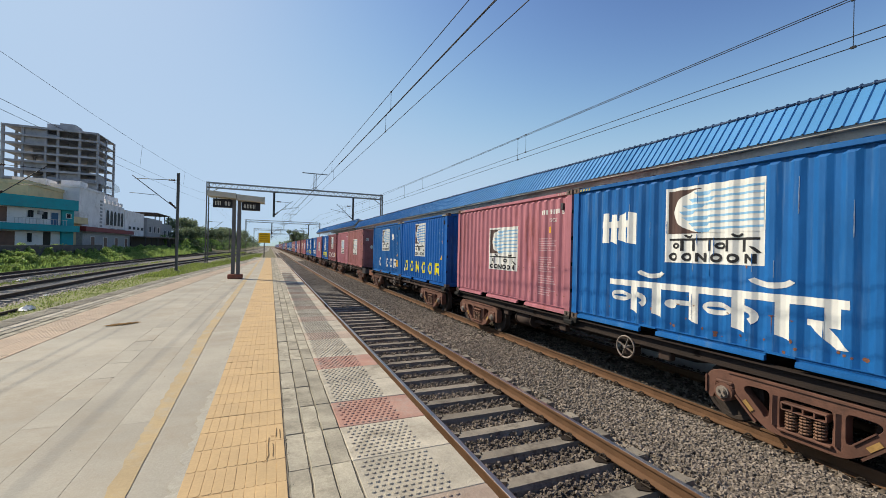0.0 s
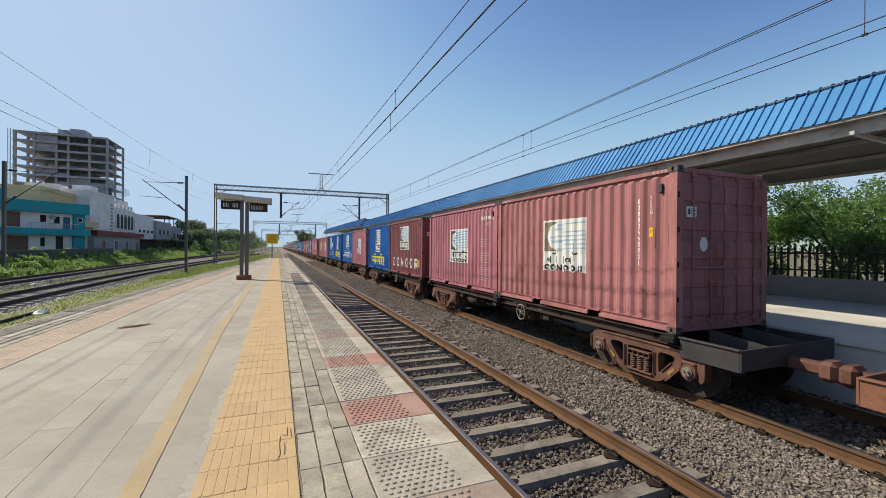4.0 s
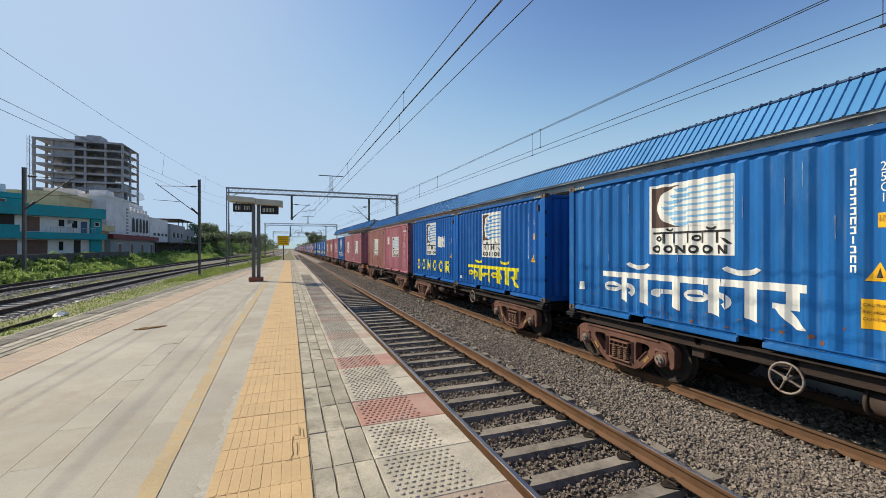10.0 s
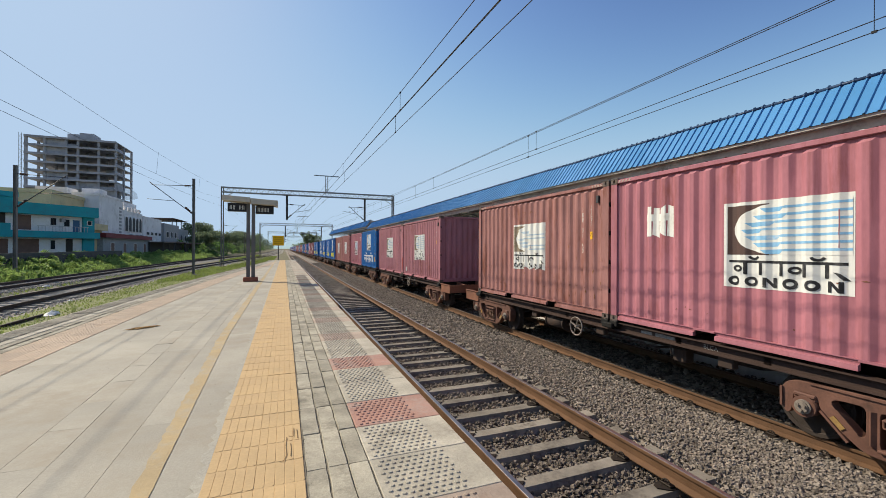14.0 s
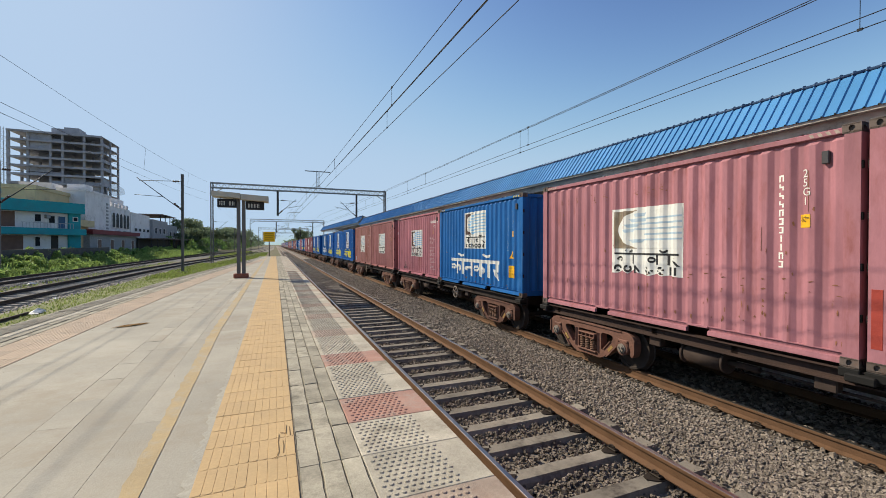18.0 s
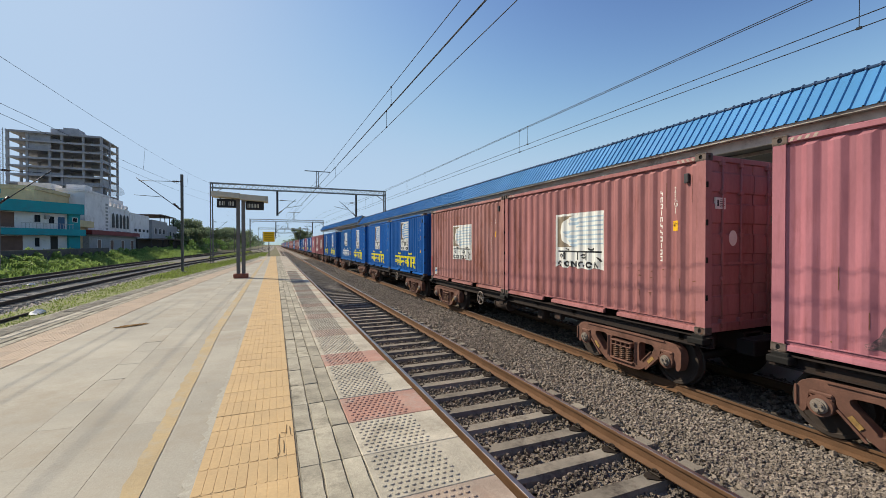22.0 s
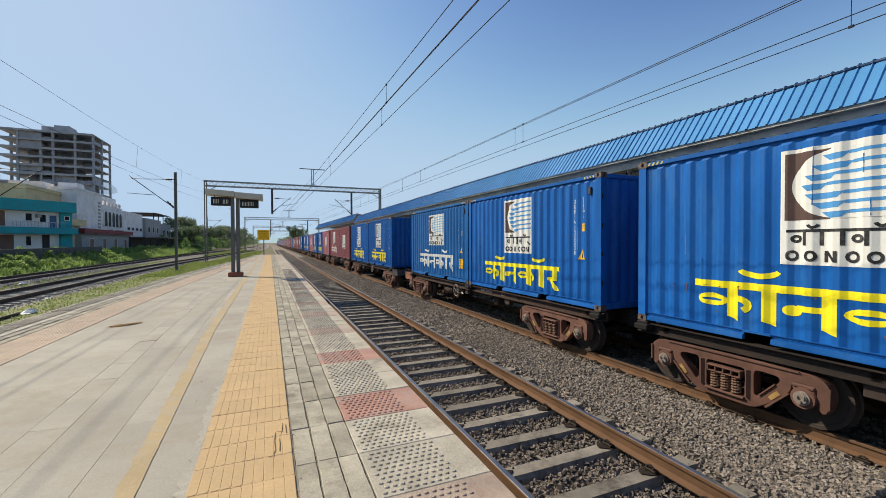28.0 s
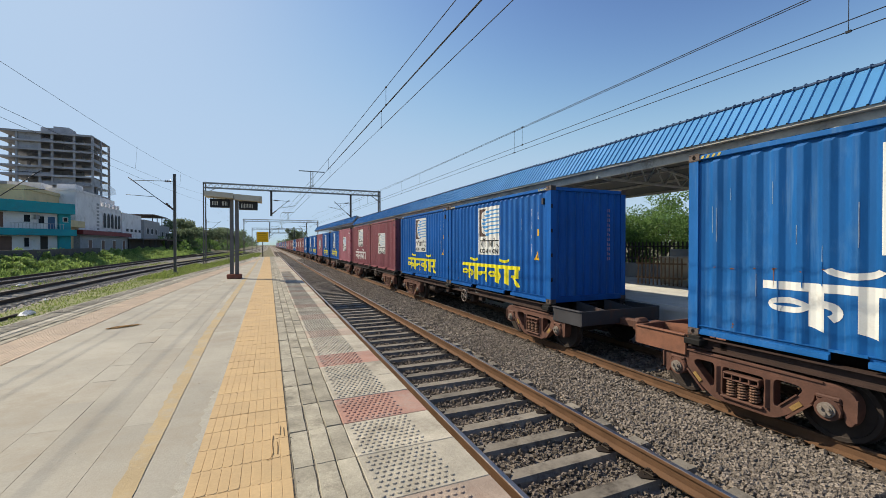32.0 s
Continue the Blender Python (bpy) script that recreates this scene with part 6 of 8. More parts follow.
    def cylinder():
        q = Shape()
        u = drum_y
        q.rod((-0.92, u - 0.32, 0.62), (-0.92, u + 0.32, 0.62), 0.16, 16)
        q.rod((-0.92, u - 0.36, 0.62), (-0.92, u - 0.32, 0.62), 0.18, 16)
        q.rod((-0.92, u + 0.32, 0.62), (-0.92, u + 0.36, 0.62), 0.18, 16)
        q.rod((-0.92, u - 0.36, 0.62), (-0.92, u - 0.8, 0.62), 0.05, 8)
        q.rod((-0.92, u - 0.8, 0.62), (-0.86, -0.9, 0.60), 0.022, 6)
        q.bar((-0.86, -0.8, 0.60), (-0.5, -1.0, 0.60), 0.05, 0.03)
        q.box(-0.95, -1.50, 0.46, -0.70, -1.25, 0.72, 0.03)
        q.rod((-1.00, 4.2, 0.84), (-1.00, -4.2, 0.84), 0.022, 6)
        q.bar((-1.04, brake_y, 0.92), (-1.04, brake_y, 0.60), 0.07, 0.02)
        for y in (-2.3, 0.4, 2.9):
            q.box(-1.10, y - 0.12, 0.62, -0.96, y + 0.12, 0.82, 0.015)
        return q
    part("brake_cylinder", shared("brake_cylinder#%.1f" % drum_y, cylinder, M["brake_rust" if rear_long else "brake"]), None, w, "grimy brake cylinder and rods")
    return w


M["stencil"] = paint("faded_stencil_white", (0.26, 0.24, 0.22), 0.8, vary=0.3, scale=15, stain=(0.06, 0.04, 0.035), amount=0.8, stain_scale=18)
M["brake"] = paint("grimy_brake_gear", (0.045, 0.03, 0.024), 0.8, 0.0, vary=0.25, scale=4, stain=(0.10, 0.05, 0.03), amount=0.6, stain_scale=3)
M["sill_rust"] = paint("rusty_side_sill", (0.048, 0.028, 0.022), 0.8, 0.0, vary=0.3, grain=0.12, scale=2, fine=40, bump=0.2, stain=(0.03, 0.02, 0.016), amount=0.7, stain_scale=1.5)
M["brake_rust"] = paint("rusty_brake_gear", (0.14, 0.062, 0.045), 0.8, 0.0, vary=0.25, scale=4, stain=(0.05, 0.03, 0.022), amount=0.6, stain_scale=3)
M["tag"] = paint("ochre_tag", (0.30, 0.18, 0.06), 0.7, vary=0.3, scale=9, stain=(0.06, 0.04, 0.03), amount=0.7, stain_scale=12)
M["cap"] = paint("greasy_bearing_cap", (0.24, 0.20, 0.165), 0.6, 0.2, vary=0.3, scale=14, stain=(0.07, 0.05, 0.04), amount=0.7, stain_scale=14)
M["spring"] = paint("spring_steel", (0.19, 0.105, 0.07), 0.7, 0.0, vary=0.2, scale=6)
M["wheel_rim"] = paint("worn_white_rim", (0.24, 0.20, 0.17), 0.6, 0.2, vary=0.25, scale=8, stain=RUST, amount=0.8, stain_scale=9)

# The order of the train, front to rear: colour and paint of the two containers on each wagon.
Wy, Ww, Wr, Wo = "blue_yellow_word", "blue_white_word", "blue_yellow_round", "blue_white_round"
TRAIN = [
    (("blue", Wy), ("blue", Wy)), (("red", "plain"), ("pink", "plain")), (("blue", Wy), ("red", "worn")),
    (("blue_old", Ww), ("pink", "plain")),          # 0
    (("blue", Wr), ("blue_old", Wo)),               # 1
    (("red", "worn"), ("pink", "plain")),           # 2
    (("maroon", "maroon_white_round"), ("blue", Wy)),
    (("pink", "plain"), ("blue_old", Ww)),
    (("blue", Wy), ("blue", Wr)),                   # 5
    (("pink", "plain"), ("salmon", "worn")),
    (("rose", "worn"), ("rose", "worn")),           # 7
    (("blue_old", Ww), ("pink", "plain")),
    (("red", "worn"), ("salmon", "worn")),
    (("blue", Wy), ("blue", Wy)),                   # 10
    (("blue", Wy), ("blue_old", Ww)),
    (("blue", Wy), ("blue", Wy)),                   # 12
    (("maroon", "worn"), ("maroon", "maroon_white_word")),
    (("pink", "plain"), ("blue", Wy)),
    (("blue", Wy), ("pink", "plain")),              # 15
    (("blue", Wy), ("blue", Wr)),
]
STARTS = {-1: (-38.35, 13.20), 0: (30.02, 13.20), 1: (98.75, 13.12), 2: (166.95, 13.18)}


def wagon_place(k):
    """Distance along the train of wagon k's front container edge; five wagons to a unit, wagon 2 leads one."""
    u, j = divmod(k - 2, 5)
    start, pitch = STARTS[u] if u in STARTS else (166.95 + (u - 2) * 68.5, 13.18)
    return start + j * pitch


PAIRS = [("blue", Wy), ("pink", "plain"), ("red", "worn"), ("blue_old", Ww), ("salmon", "worn"), ("blue", Wr), ("maroon", "worn")]
rolling = []          # (object, place along the train, height)
wheels = []
made = {}
protos = {}
rt = random.Random(11)
for k in range(-3, 42):
    j = (k - 2) % 5
    kind = (j == 0, j == 4, {4: 1.05, 2: 1.55, 0: -1.3}.get(j, -1.55), {4: 2.0, 2: 0.45}.get(j, 2.05), k == 7)
    here = wagon_place(k) + BLOCK / 2
    if kind not in protos:
        protos[kind] = w = wagon(*kind)
    else:
        w = copy_thing(protos[kind], Matrix())
    rolling.append((w, here, RAIL_FAR))
    if -1 <= k <= 15:
        wheels += [c for c in w.children if c.name.startswith("wheelset")]
    pair = TRAIN[k + 3] if k + 3 < len(TRAIN) else (rt.choice(PAIRS), rt.choice(PAIRS))
    if k > 25:
        pair = (("blue", Wy), ("blue_old", Ww)) if k % 3 else (("red", "worn"), ("pink", "plain"))
    for i, (colour, marks) in enumerate(pair):
        key = (colour, marks, (k * 7 + i) % 4 if k < 19 else 9, (k, i) in ((2, 0), (3, 0), (9, 0)), SMEARS[k, i] if (k, i) in SMEARS else None, PATCHES[k, i] if (k, i) in PATCHES else None, (k, i) in RUSTY)
        if key not in made:
            made[key] = c = container(colour, marks, 17 * len(made) + 3, doors=key[3], near=k < 19, smear=key[4], patch=key[5], rusty=key[6])
        else:
            c = copy_thing(made[key], Matrix())
        rolling.append((c, here + (-1 if i == 0 else 1) * (CL / 2 + 0.036), RAIL_FAR + FLOOR))

# ---- overhead line ----
def insulator(a, b, r):
    """A string of porcelain sheds on a core from a to b."""
    a, b = Vector(a), Vector(b)
    q = Shape().rod(a, b, r * 0.5, 8)
    for k in range(4):
        q.rod(a.lerp(b, (k + 0.1) / 4), a.lerp(b, (k + 0.6) / 4), r, 10)
    return q


def portal(y, x0, x1, top, name="overhead_portal"):
    p = thing(name, "grey lattice steel portal spanning the tracks", "overhead line portal", at=pose(0, y, 0), group="portals over the line")
    beam = Shape()
    h = 0.62
    for dy in (-0.3, 0.3):
        for z in (top - h, top):
            beam.bar((x0 - 0.1, dy, z), (x1 + 0.1, dy, z), 0.11, 0.13)
        n = 64
        for k in range(n):
            a, b = x0 + (x1 - x0) * k / n, x0 + (x1 - x0) * (k + 1) / n
            beam.bar((a, dy, top - h if k % 2 else top), (b, dy, top if k % 2 else top - h), 0.035, 0.035)
    part("beam", beam, M["girder"], p, "latticed girder")
    for x, dark in ((x0, True), (x1, False)):
        post = Shape()
        for dx, dy in ((-0.12, -0.2), (0.12, -0.2), (-0.12, 0.2), (0.12, 0.2)):
            post.bar((x + dx, dy, -1.3), (x + dx, dy, top + 0.1), 0.07, 0.07)
        n = 14
        for k in range(n):
            a, b = -1.3 + (top + 1.2) * k / n, -1.3 + (top + 1.2) * (k + 1) / n
            for dx in (-0.12, 0.12):
                post.bar((x + dx, -0.2 if k % 2 else 0.2, a), (x + dx, 0.2 if k % 2 else -0.2, b), 0.035, 0.035)
        part("post", post, M["mast"], p)
        s = 1 if x == x0 else -1
        part("knee_brace", Shape().bar((x, 0, top - 1.5), (x + s * 1.3, 0, top - h), 0.09, 0.09), M["girder"], p)
    for x, s, reach in ((0.35, 1, NEAR_X), (11.2, -1, FAR_X)):
        arm = part("drop_arm", Shape().bar((x, 0, top - h), (x, 0, top - 4.1), 0.20, 0.20).bar((x - 0.6, 0, top - h - 0.05), (x + 0.6, 0, top - h - 0.05), 0.25, 0.10), M["dark_steel"], p, "dark drop arm")
        c = Shape()
        c.rod((x, 0, top - 3.9), (x + s * 2.4, 0, top - 1.75), 0.035, 6)
        c.rod((x, 0, top - 1.9), (x + s * 2.4, 0, top - 2.0), 0.025, 6)
        c.rod((x + s * 1.0, 0, top - 3.0), (x + s * 3.2, 0, top - 2.55), 0.025, 6)
        c.rod((x + s * 1.5, 0, top - 2.0), (x + s * 1.5, 0, top - 3.0), 0.015, 6)
        part("cantilever", c, M["dark_steel"], arm)
        for a, b in (((x + s * 0.15, 0, top - 3.78), (x + s * 0.6, 0, top - 3.36)), ((x + s * 0.4, 0, top - 1.92), (x + s * 0.9, 0, top - 1.94))):
            part("insulator", insulator(a, b, 0.10), M["porcelain"], arm)
    t = Shape()
    m = 3.95 + 1.75
    t.bar((m - 0.15, 0, top + 0.05), (m - 0.15, 0, top + 2.4), 0.07, 0.07)
    t.bar((m + 0.15, 0, top + 0.05), (m + 0.15, 0, top + 2.4), 0.07, 0.07)
    for k in range(4):
        t.bar((m - 0.15, 0, top + 0.1 + k * 0.55), (m + 0.15, 0, top + 0.65 + k * 0.55), 0.03, 0.03)
    t.bar((m - 1.75, 0, top + 2.4), (m + 1.75, 0, top + 2.4), 0.10, 0.12)
    t.bar((m - 0.6, 0, top), (m, 0, top + 0.5), 0.05, 0.05)
    t.bar((m + 0.6, 0, top), (m, 0, top + 0.5), 0.05, 0.05)
    part("crossarm_mast", t, M["girder"], p)
    return p


first_portal = portal(61, -7.65, 15.5, 9.6)
for y in (137, 205, 273):
    portal(y, -6.9, 14.6, 9.3)


def mast(x, y, top, arm, label="grey steel overhead line mast"):
    m = thing("overhead_mast", label, "overhead line mast", at=pose(x, y, -1.25), group="masts beside the line")
    z = top + 1.25
    part("pole", Shape().slab([(-0.105, -0.10), (-0.08, -0.10), (-0.08, -0.012), (0.08, -0.012), (0.08, -0.10), (0.105, -0.10), (0.105, 0.10), (0.08, 0.10), (0.08, 0.012), (-0.08, 0.012), (-0.08, 0.10), (-0.105, 0.10)], 2, 0, z), M["mast"], m)
    c = Shape()
    s = 1 if arm > 0 else -1
    c.rod((0, 0, z - 3.3), (s * abs(arm), 0, z - 0.5), 0.035, 6)
    c.rod((0, 0, z - 0.65), (s * abs(arm) * 0.95, 0, z - 0.75), 0.025, 6)
    c.rod((s * abs(arm) * 0.45, 0, z - 2.1), (s * abs(arm) * 1.05, 0, z - 2.0), 0.022, 6)
    a = part("cantilever", c, M["dark_steel"], m)
    for p, q in (((s * 0.15, 0, z - 3.15), (s * 0.65, 0, z - 2.62)), ((s * 0.25, 0, z - 0.66), (s * 0.75, 0, z - 0.68))):
        part("insulator", insulator(p, q, 0.09), M["porcelain"], a)
    part("footing", Shape().box(-0.3, -0.3, 0, 0.3, 0.3, 0.35, 0.03), M["sleeper"], m)
    return m


mast(-7.72, 43, 7.85, -3.4)
mast(-19.2, 41, 7.8, 3.2)
for y in (110, 165, 225):
    mast(-13.5, y, 7.6, 3.0)


def wire(name, pts, r, label, sag=0.0):
    """Wire through supports, sagging between them."""
    path = []
    for a, b in zip(pts, pts[1:]):
        n = 10
        for k in range(n):
            t = k / n
            p = Vector(a).lerp(Vector(b), t)
            path.append(p - Vector((0, 0, sag * 4 * t * (1 - t))))
    path.append(Vector(pts[-1]))
    s = Shape().tube(path, r)
    return tagged(new(name, s.mesh(name, M["wire"])), label, "wire", "overhead wires")


SUPPORTS = (-15, 61, 137, 205, 273, 600)
# each track carries two runs here, one handing over to the other at the portal: x beside the camera, contact height, catenary height, its rise
RUNS = ((3.00, 4.68, 5.12, 0.5), (2.66, 4.73, 5.14, 0.6), (7.62, 4.53, 5.215, 0.2), (7.53, 4.65, 5.205, 0.9))
DROPS = ((10.80, 19.6, 29, 39), (9.18, 17.8, 31, 42), (3.07, 11.39, 23, 34), (10.82, 19.8, 31, 41))
for (x_by, z_by, z_over, rise), drops in zip(RUNS, DROPS):
    def at_y(y, k):
        """Place or height of a wire y metres ahead; the catenary hangs in a shallow bow, lowest close by."""
        return (x_by - 0.0183 * y, z_by, x_by - 0.0183 * y, z_over + rise * max(0.0, (y - 14) / 47) ** 2)[k]
    ys_w = [-15, -8, 0, 4, 8, 12, 17, 22, 28, 34, 42, 50, 61]
    x_c = FAR_X if x_by > 5 else NEAR_X
    beyond = [(x_c - 0.3, y, 4.75) for y in SUPPORTS[2:]]
    wire("contact_wire", [(at_y(y, 0), y, at_y(y, 1)) for y in ys_w] + beyond, 0.0072, "thin dark overhead contact wire")
    wire("catenary_wire", [(at_y(y, 2), y, at_y(y, 3)) for y in ys_w] + [(x, y, 5.9) for x, y, _ in beyond], 0.0072, "dark overhead catenary wire")
    for y in drops:
        a, b = Vector((at_y(y, 0), y, at_y(y, 1))), Vector((at_y(y, 2), y, at_y(y, 3)))
        hung = Shape().rod(a, b, 0.005, 5)
        for q in (a, b):
            hung.box(q.x - 0.014, y - 0.03, q.z - 0.016, q.x + 0.014, y + 0.03, q.z + 0.016)
        tagged(new("dropper", hung.mesh("dropper", M["wire"])), "thin dark dropper holding the contact wire", "wire", "droppers")
wire("catenary_wire", [(-7.2, -15, 6.9), (-7.65, 61, 9.5), (-6.9, 137, 9.2)], 0.0065, "dark overhead catenary wire", sag=1.0)
wire("contact_wire", [(-6.8, -15, 5.2), (-7.65, 61, 8.1), (-7.0, 137, 7.6)], 0.0065, "thin dark overhead contact wire", sag=0.9)
wire("contact_wire", [(-6.8, -15, 4.9), (-7.65, 61, 7.1), (-7.0, 137, 6.6)], 0.0065, "thin dark overhead contact wire", sag=0.6)

# droppers of the loop line
for y, z0, z1 in ((30, 6.12, 7.45), (44, 7.0, 8.35)):
    x = -7.1 - (y + 15) / 76 * 0.5
    tagged(new("dropper", Shape().rod((x, y, z0), (x + 0.1, y, z1), 0.006, 5).mesh("dropper", M["wire"])), "thin dark dropper holding the contact wire", "wire", "droppers")

# ---- on the platform ----
M["brick_red"] = paint("red_oxide", (0.26, 0.09, 0.055), 0.8, vary=0.15, scale=4, stain=(0.3, 0.25, 0.2), amount=0.4, stain_scale=3)
M["post_grey"] = paint("post_grey_brown", (0.13, 0.125, 0.12), 0.6, 0.2, vary=0.15, scale=3)
M["canopy"] = paint("canopy_cream", (0.50, 0.46, 0.37), 0.7, vary=0.1, scale=2, stain=(0.3, 0.24, 0.16), amount=0.5)
M["screen"] = paint("dark_screen", (0.012, 0.012, 0.014), 0.35, vary=0.1)
M["led"] = paint("led_dots", (0.55, 0.55, 0.52), 0.5, vary=0.05)
M["sign_yellow"] = paint("sign_yellow", (0.86, 0.47, 0.01), 0.6, vary=0.06, scale=2)

post = thing("platform_display", "two-sided platform display on a twin grey post", "display stand", at=pose(-1.42, 20.5, 0))
part("plinth", Shape().box(-0.30, -0.22, 0, 0.30, 0.22, 0.20, 0.02), M["brick_red"], post, "red painted plinth")
for x in (-0.105, 0.105):
    leg = Shape()
    leg.box(x - 0.075, -0.06, 0.2, x + 0.075, -0.045, 3.55).box(x - 0.075, 0.045, 0.2, x + 0.075, 0.06, 3.55).box(x - 0.012, -0.045, 0.2, x + 0.012, 0.045, 3.55)
    part("post", leg, M["post_grey"], post)
for s in (-1, 1):
    roof = Shape()
    x0, x1 = (-1.12, -0.01) if s < 0 else (0.01, 1.14)
    z = 3.52 if s < 0 else 3.45
    roof.slab([(x0, z + 0.10), (x1, z + 0.04), (x1, z + 0.26), (x0, z + 0.32)] if s < 0 else [(x0, z + 0.06), (x1, z), (x1, z + 0.24), (x0, z + 0.30)], 1, -0.45, 0.45)
    part("canopy", roof, M["canopy"], post, "cream sheet canopy")
    cx = -0.56 if s < 0 else 0.58
    scr = part("screen", Shape().box(cx - 0.38, -0.10, z - 0.36, cx + 0.38, 0.10, z + 0.02, 0.015), M["screen"], post, "dark display panel")
    part("hanger", Shape().rod((cx - 0.25, 0, z), (cx - 0.25, 0, z + 0.12), 0.02, 6).rod((cx + 0.25, 0, z), (cx + 0.25, 0, z + 0.12), 0.02, 6), M["post_grey"], post)
    dots = Shape()
    for k in (0, 1, 3, 4) if s < 0 else (0, 1, 2, 3):
        a = cx - 0.29 + k * 0.125
        dots.box(a, -0.106, z - 0.27, a + 0.028, -0.1, z - 0.09).box(a + 0.058, -0.106, z - 0.27, a + 0.082, -0.1, z - 0.09)
    tagged(part("lit_marks", dots, M["led"], scr, "pale display marks"), kind="stuff")

M["sign_brown"] = paint("sign_brown", (0.34, 0.17, 0.01), 0.6, vary=0.1)
sign = thing("station_sign", "yellow name board on a dark post at the platform end", "sign", at=pose(-0.72, 58.5, -0.35))
part("post", Shape().rod((0, 0, 0), (0, 0, 2.3), 0.06, 8), M["dark_steel"], sign)
board = part("board", Shape().box(-0.70, -0.03, 2.25, 0.70, 0.03, 3.55, 0.01), M["sign_yellow"], sign, "yellow enamelled board")
for k in range(4):
    part("dark_line", Shape().box(-0.55, -0.036, 2.48 + k * 0.28, 0.55 - 0.1 * (k % 2), -0.03, 2.53 + k * 0.28), M["sign_brown"], board)
bolt = thing("signal_box", "small white trackside box at the ramp", "trackside box", at=pose(-0.45, 62, -0.75))
part("box", Shape().box(-0.15, -0.12, 0, 0.15, 0.12, 0.4, 0.02), M["render_white"] if "render_white" in M else M["white"], bolt)

# dry straw and a scrape on the tiles
M["straw"] = paint("dry_straw", (0.33, 0.19, 0.07), 0.9, vary=0.25, scale=9, island=0.4)
rs = random.Random(8)
st = Shape()
for k in range(420):
    a, b = rs.gauss(0, 0.085), rs.gauss(0, 0.04)
    x, y, q, L = -2.46 + a * 0.9 + b * 0.3, 9.15 + b + a * 0.45, rs.uniform(0, 3.14), rs.uniform(0.02, 0.06)
    st.bar((x - L * math.cos(q), y - L * math.sin(q), 0.006 + rs.uniform(0, 0.012)), (x + L * math.cos(q), y + L * math.sin(q), 0.006 + rs.uniform(0, 0.012)), 0.006, 0.004)
tagged(new("dry_straw", st.mesh("dry_straw", M["straw"])), "scatter of dry brown straw on the platform", "litter", "", "stuff")
M["scrape"] = paint("brown_scrape", (0.20, 0.13, 0.06), 0.9, vary=0.3, scale=20)
sc = Shape()
for stroke in (((-0.03, 3.06), (0.0, 3.07), (0.018, 3.15), (0.012, 3.30), (0.02, 3.44)), ((0.045, 3.12), (0.05, 3.24), (0.046, 3.32)), ((0.03, 3.46), (0.07, 3.44), (0.075, 3.60)), ((0.10, 3.40), (0.098, 3.56))):
    for (xa, ya), (xb, yb) in zip(stroke, stroke[1:]):
        sc.bar((xa, ya, 0.0125), (xb, yb, 0.0125), 0.0045, 0.002)
part("scrape", sc, M["scrape"], platform, "brown scrape across tiles")
rs = random.Random(21)
bits = Shape()
for k in range(130):
    x, y = rs.uniform(-4.2, 1.2), rs.uniform(2.2, 20)
    b = rs.uniform(0.002, 0.006)
    bits.raw([(x - b, y, 0.004), (x, y - b * rs.uniform(0.6, 1.6), 0.004), (x + b, y, 0.004), (x, y + b * rs.uniform(0.6, 1.5), 0.004), (x, y, 0.006 + b)], [(0, 1, 4), (1, 2, 4), (2, 3, 4), (3, 0, 4)])
tagged(new("grit", bits.mesh("grit", M["ballast"])), "scattered dark grit on the paving", "grit", "", "stuff")

M["bag"] = paint("white_plastic", (0.7, 0.69, 0.66), 0.5, vary=0.1, scale=8)
def rag(x, y, z, r0, seed):
    r = random.Random(seed)
    q = Shape()
    n = 9
    rings = [[(r0 * k / 3 * (1 + r.uniform(-0.3, 0.3)) * math.cos(6.2832 * i / n) * 1.6, r0 * k / 3 * (1 + r.uniform(-0.3, 0.3)) * math.sin(6.2832 * i / n), r0 * (0.5 - 0.16 * k) + r.uniform(-0.04, 0.05) * (k < 3)) for i in range(n)] for k in range(4)]
    for a, b in zip(rings, rings[1:]):
        for i in range(n):
            j = (i + 1) % n
            q.face([a[i], b[i], b[j], a[j]])
    ob = tagged(new("plastic_bag", q.mesh("plastic_bag", M["bag"])), "crumpled white plastic bag lying beside the rails", "litter", "litter by the tracks")
    ob.matrix_basis = pose(x, y, z, 0, 0, r.uniform(0, 180))
    return ob


rag(-8.0, 19.3, -0.98, 0.26, 1)
rag(-14.4, 26.0, -1.0, 0.22, 2)
rag(-14.2, 33.5, -1.0, 0.16, 3)
rag(-9.3, 24.0, -0.98, 0.10, 4)

# ---- greenery ----
def leaf_material(name, colour, vary=0.35):
    m = paint(name, colour, 0.55, vary=0.15, grain=0.1, scale=0.8, fine=6, bump=0.0, island=vary)
    bs = m.node_tree.nodes["Principled BSDF"]
    n, l = m.node_tree.nodes, m.node_tree.links
    thin, both = n.new("ShaderNodeBsdfTranslucent"), n.new("ShaderNodeMixShader")
    l.new(bs.inputs["Base Color"].links[0].from_socket, thin.inputs["Color"])
    both.inputs[0].default_value = 0.5
    l.new(bs.outputs[0], both.inputs[1])
    l.new(thin.outputs[0], both.inputs[2])
    l.new(both.outputs[0], n["Material Output"].inputs["Surface"])
    return m


M["leaf"] = leaf_material("leaf_green", (0.15, 0.25, 0.07))
# Greyed, paled green for far trees: haze is put into the leaf colour.
M["leaf_hazed"] = leaf_material("leaf_hazed_green", (0.165, 0.21, 0.12))
M["weed"] = leaf_material("weed_green", (0.26, 0.36, 0.105))
M["grass"] = leaf_material("grass_green", (0.20, 0.25, 0.065))
M["bark"] = paint("bark", (0.10, 0.075, 0.055), 0.9, vary=0.2, scale=6, bump=0.5)


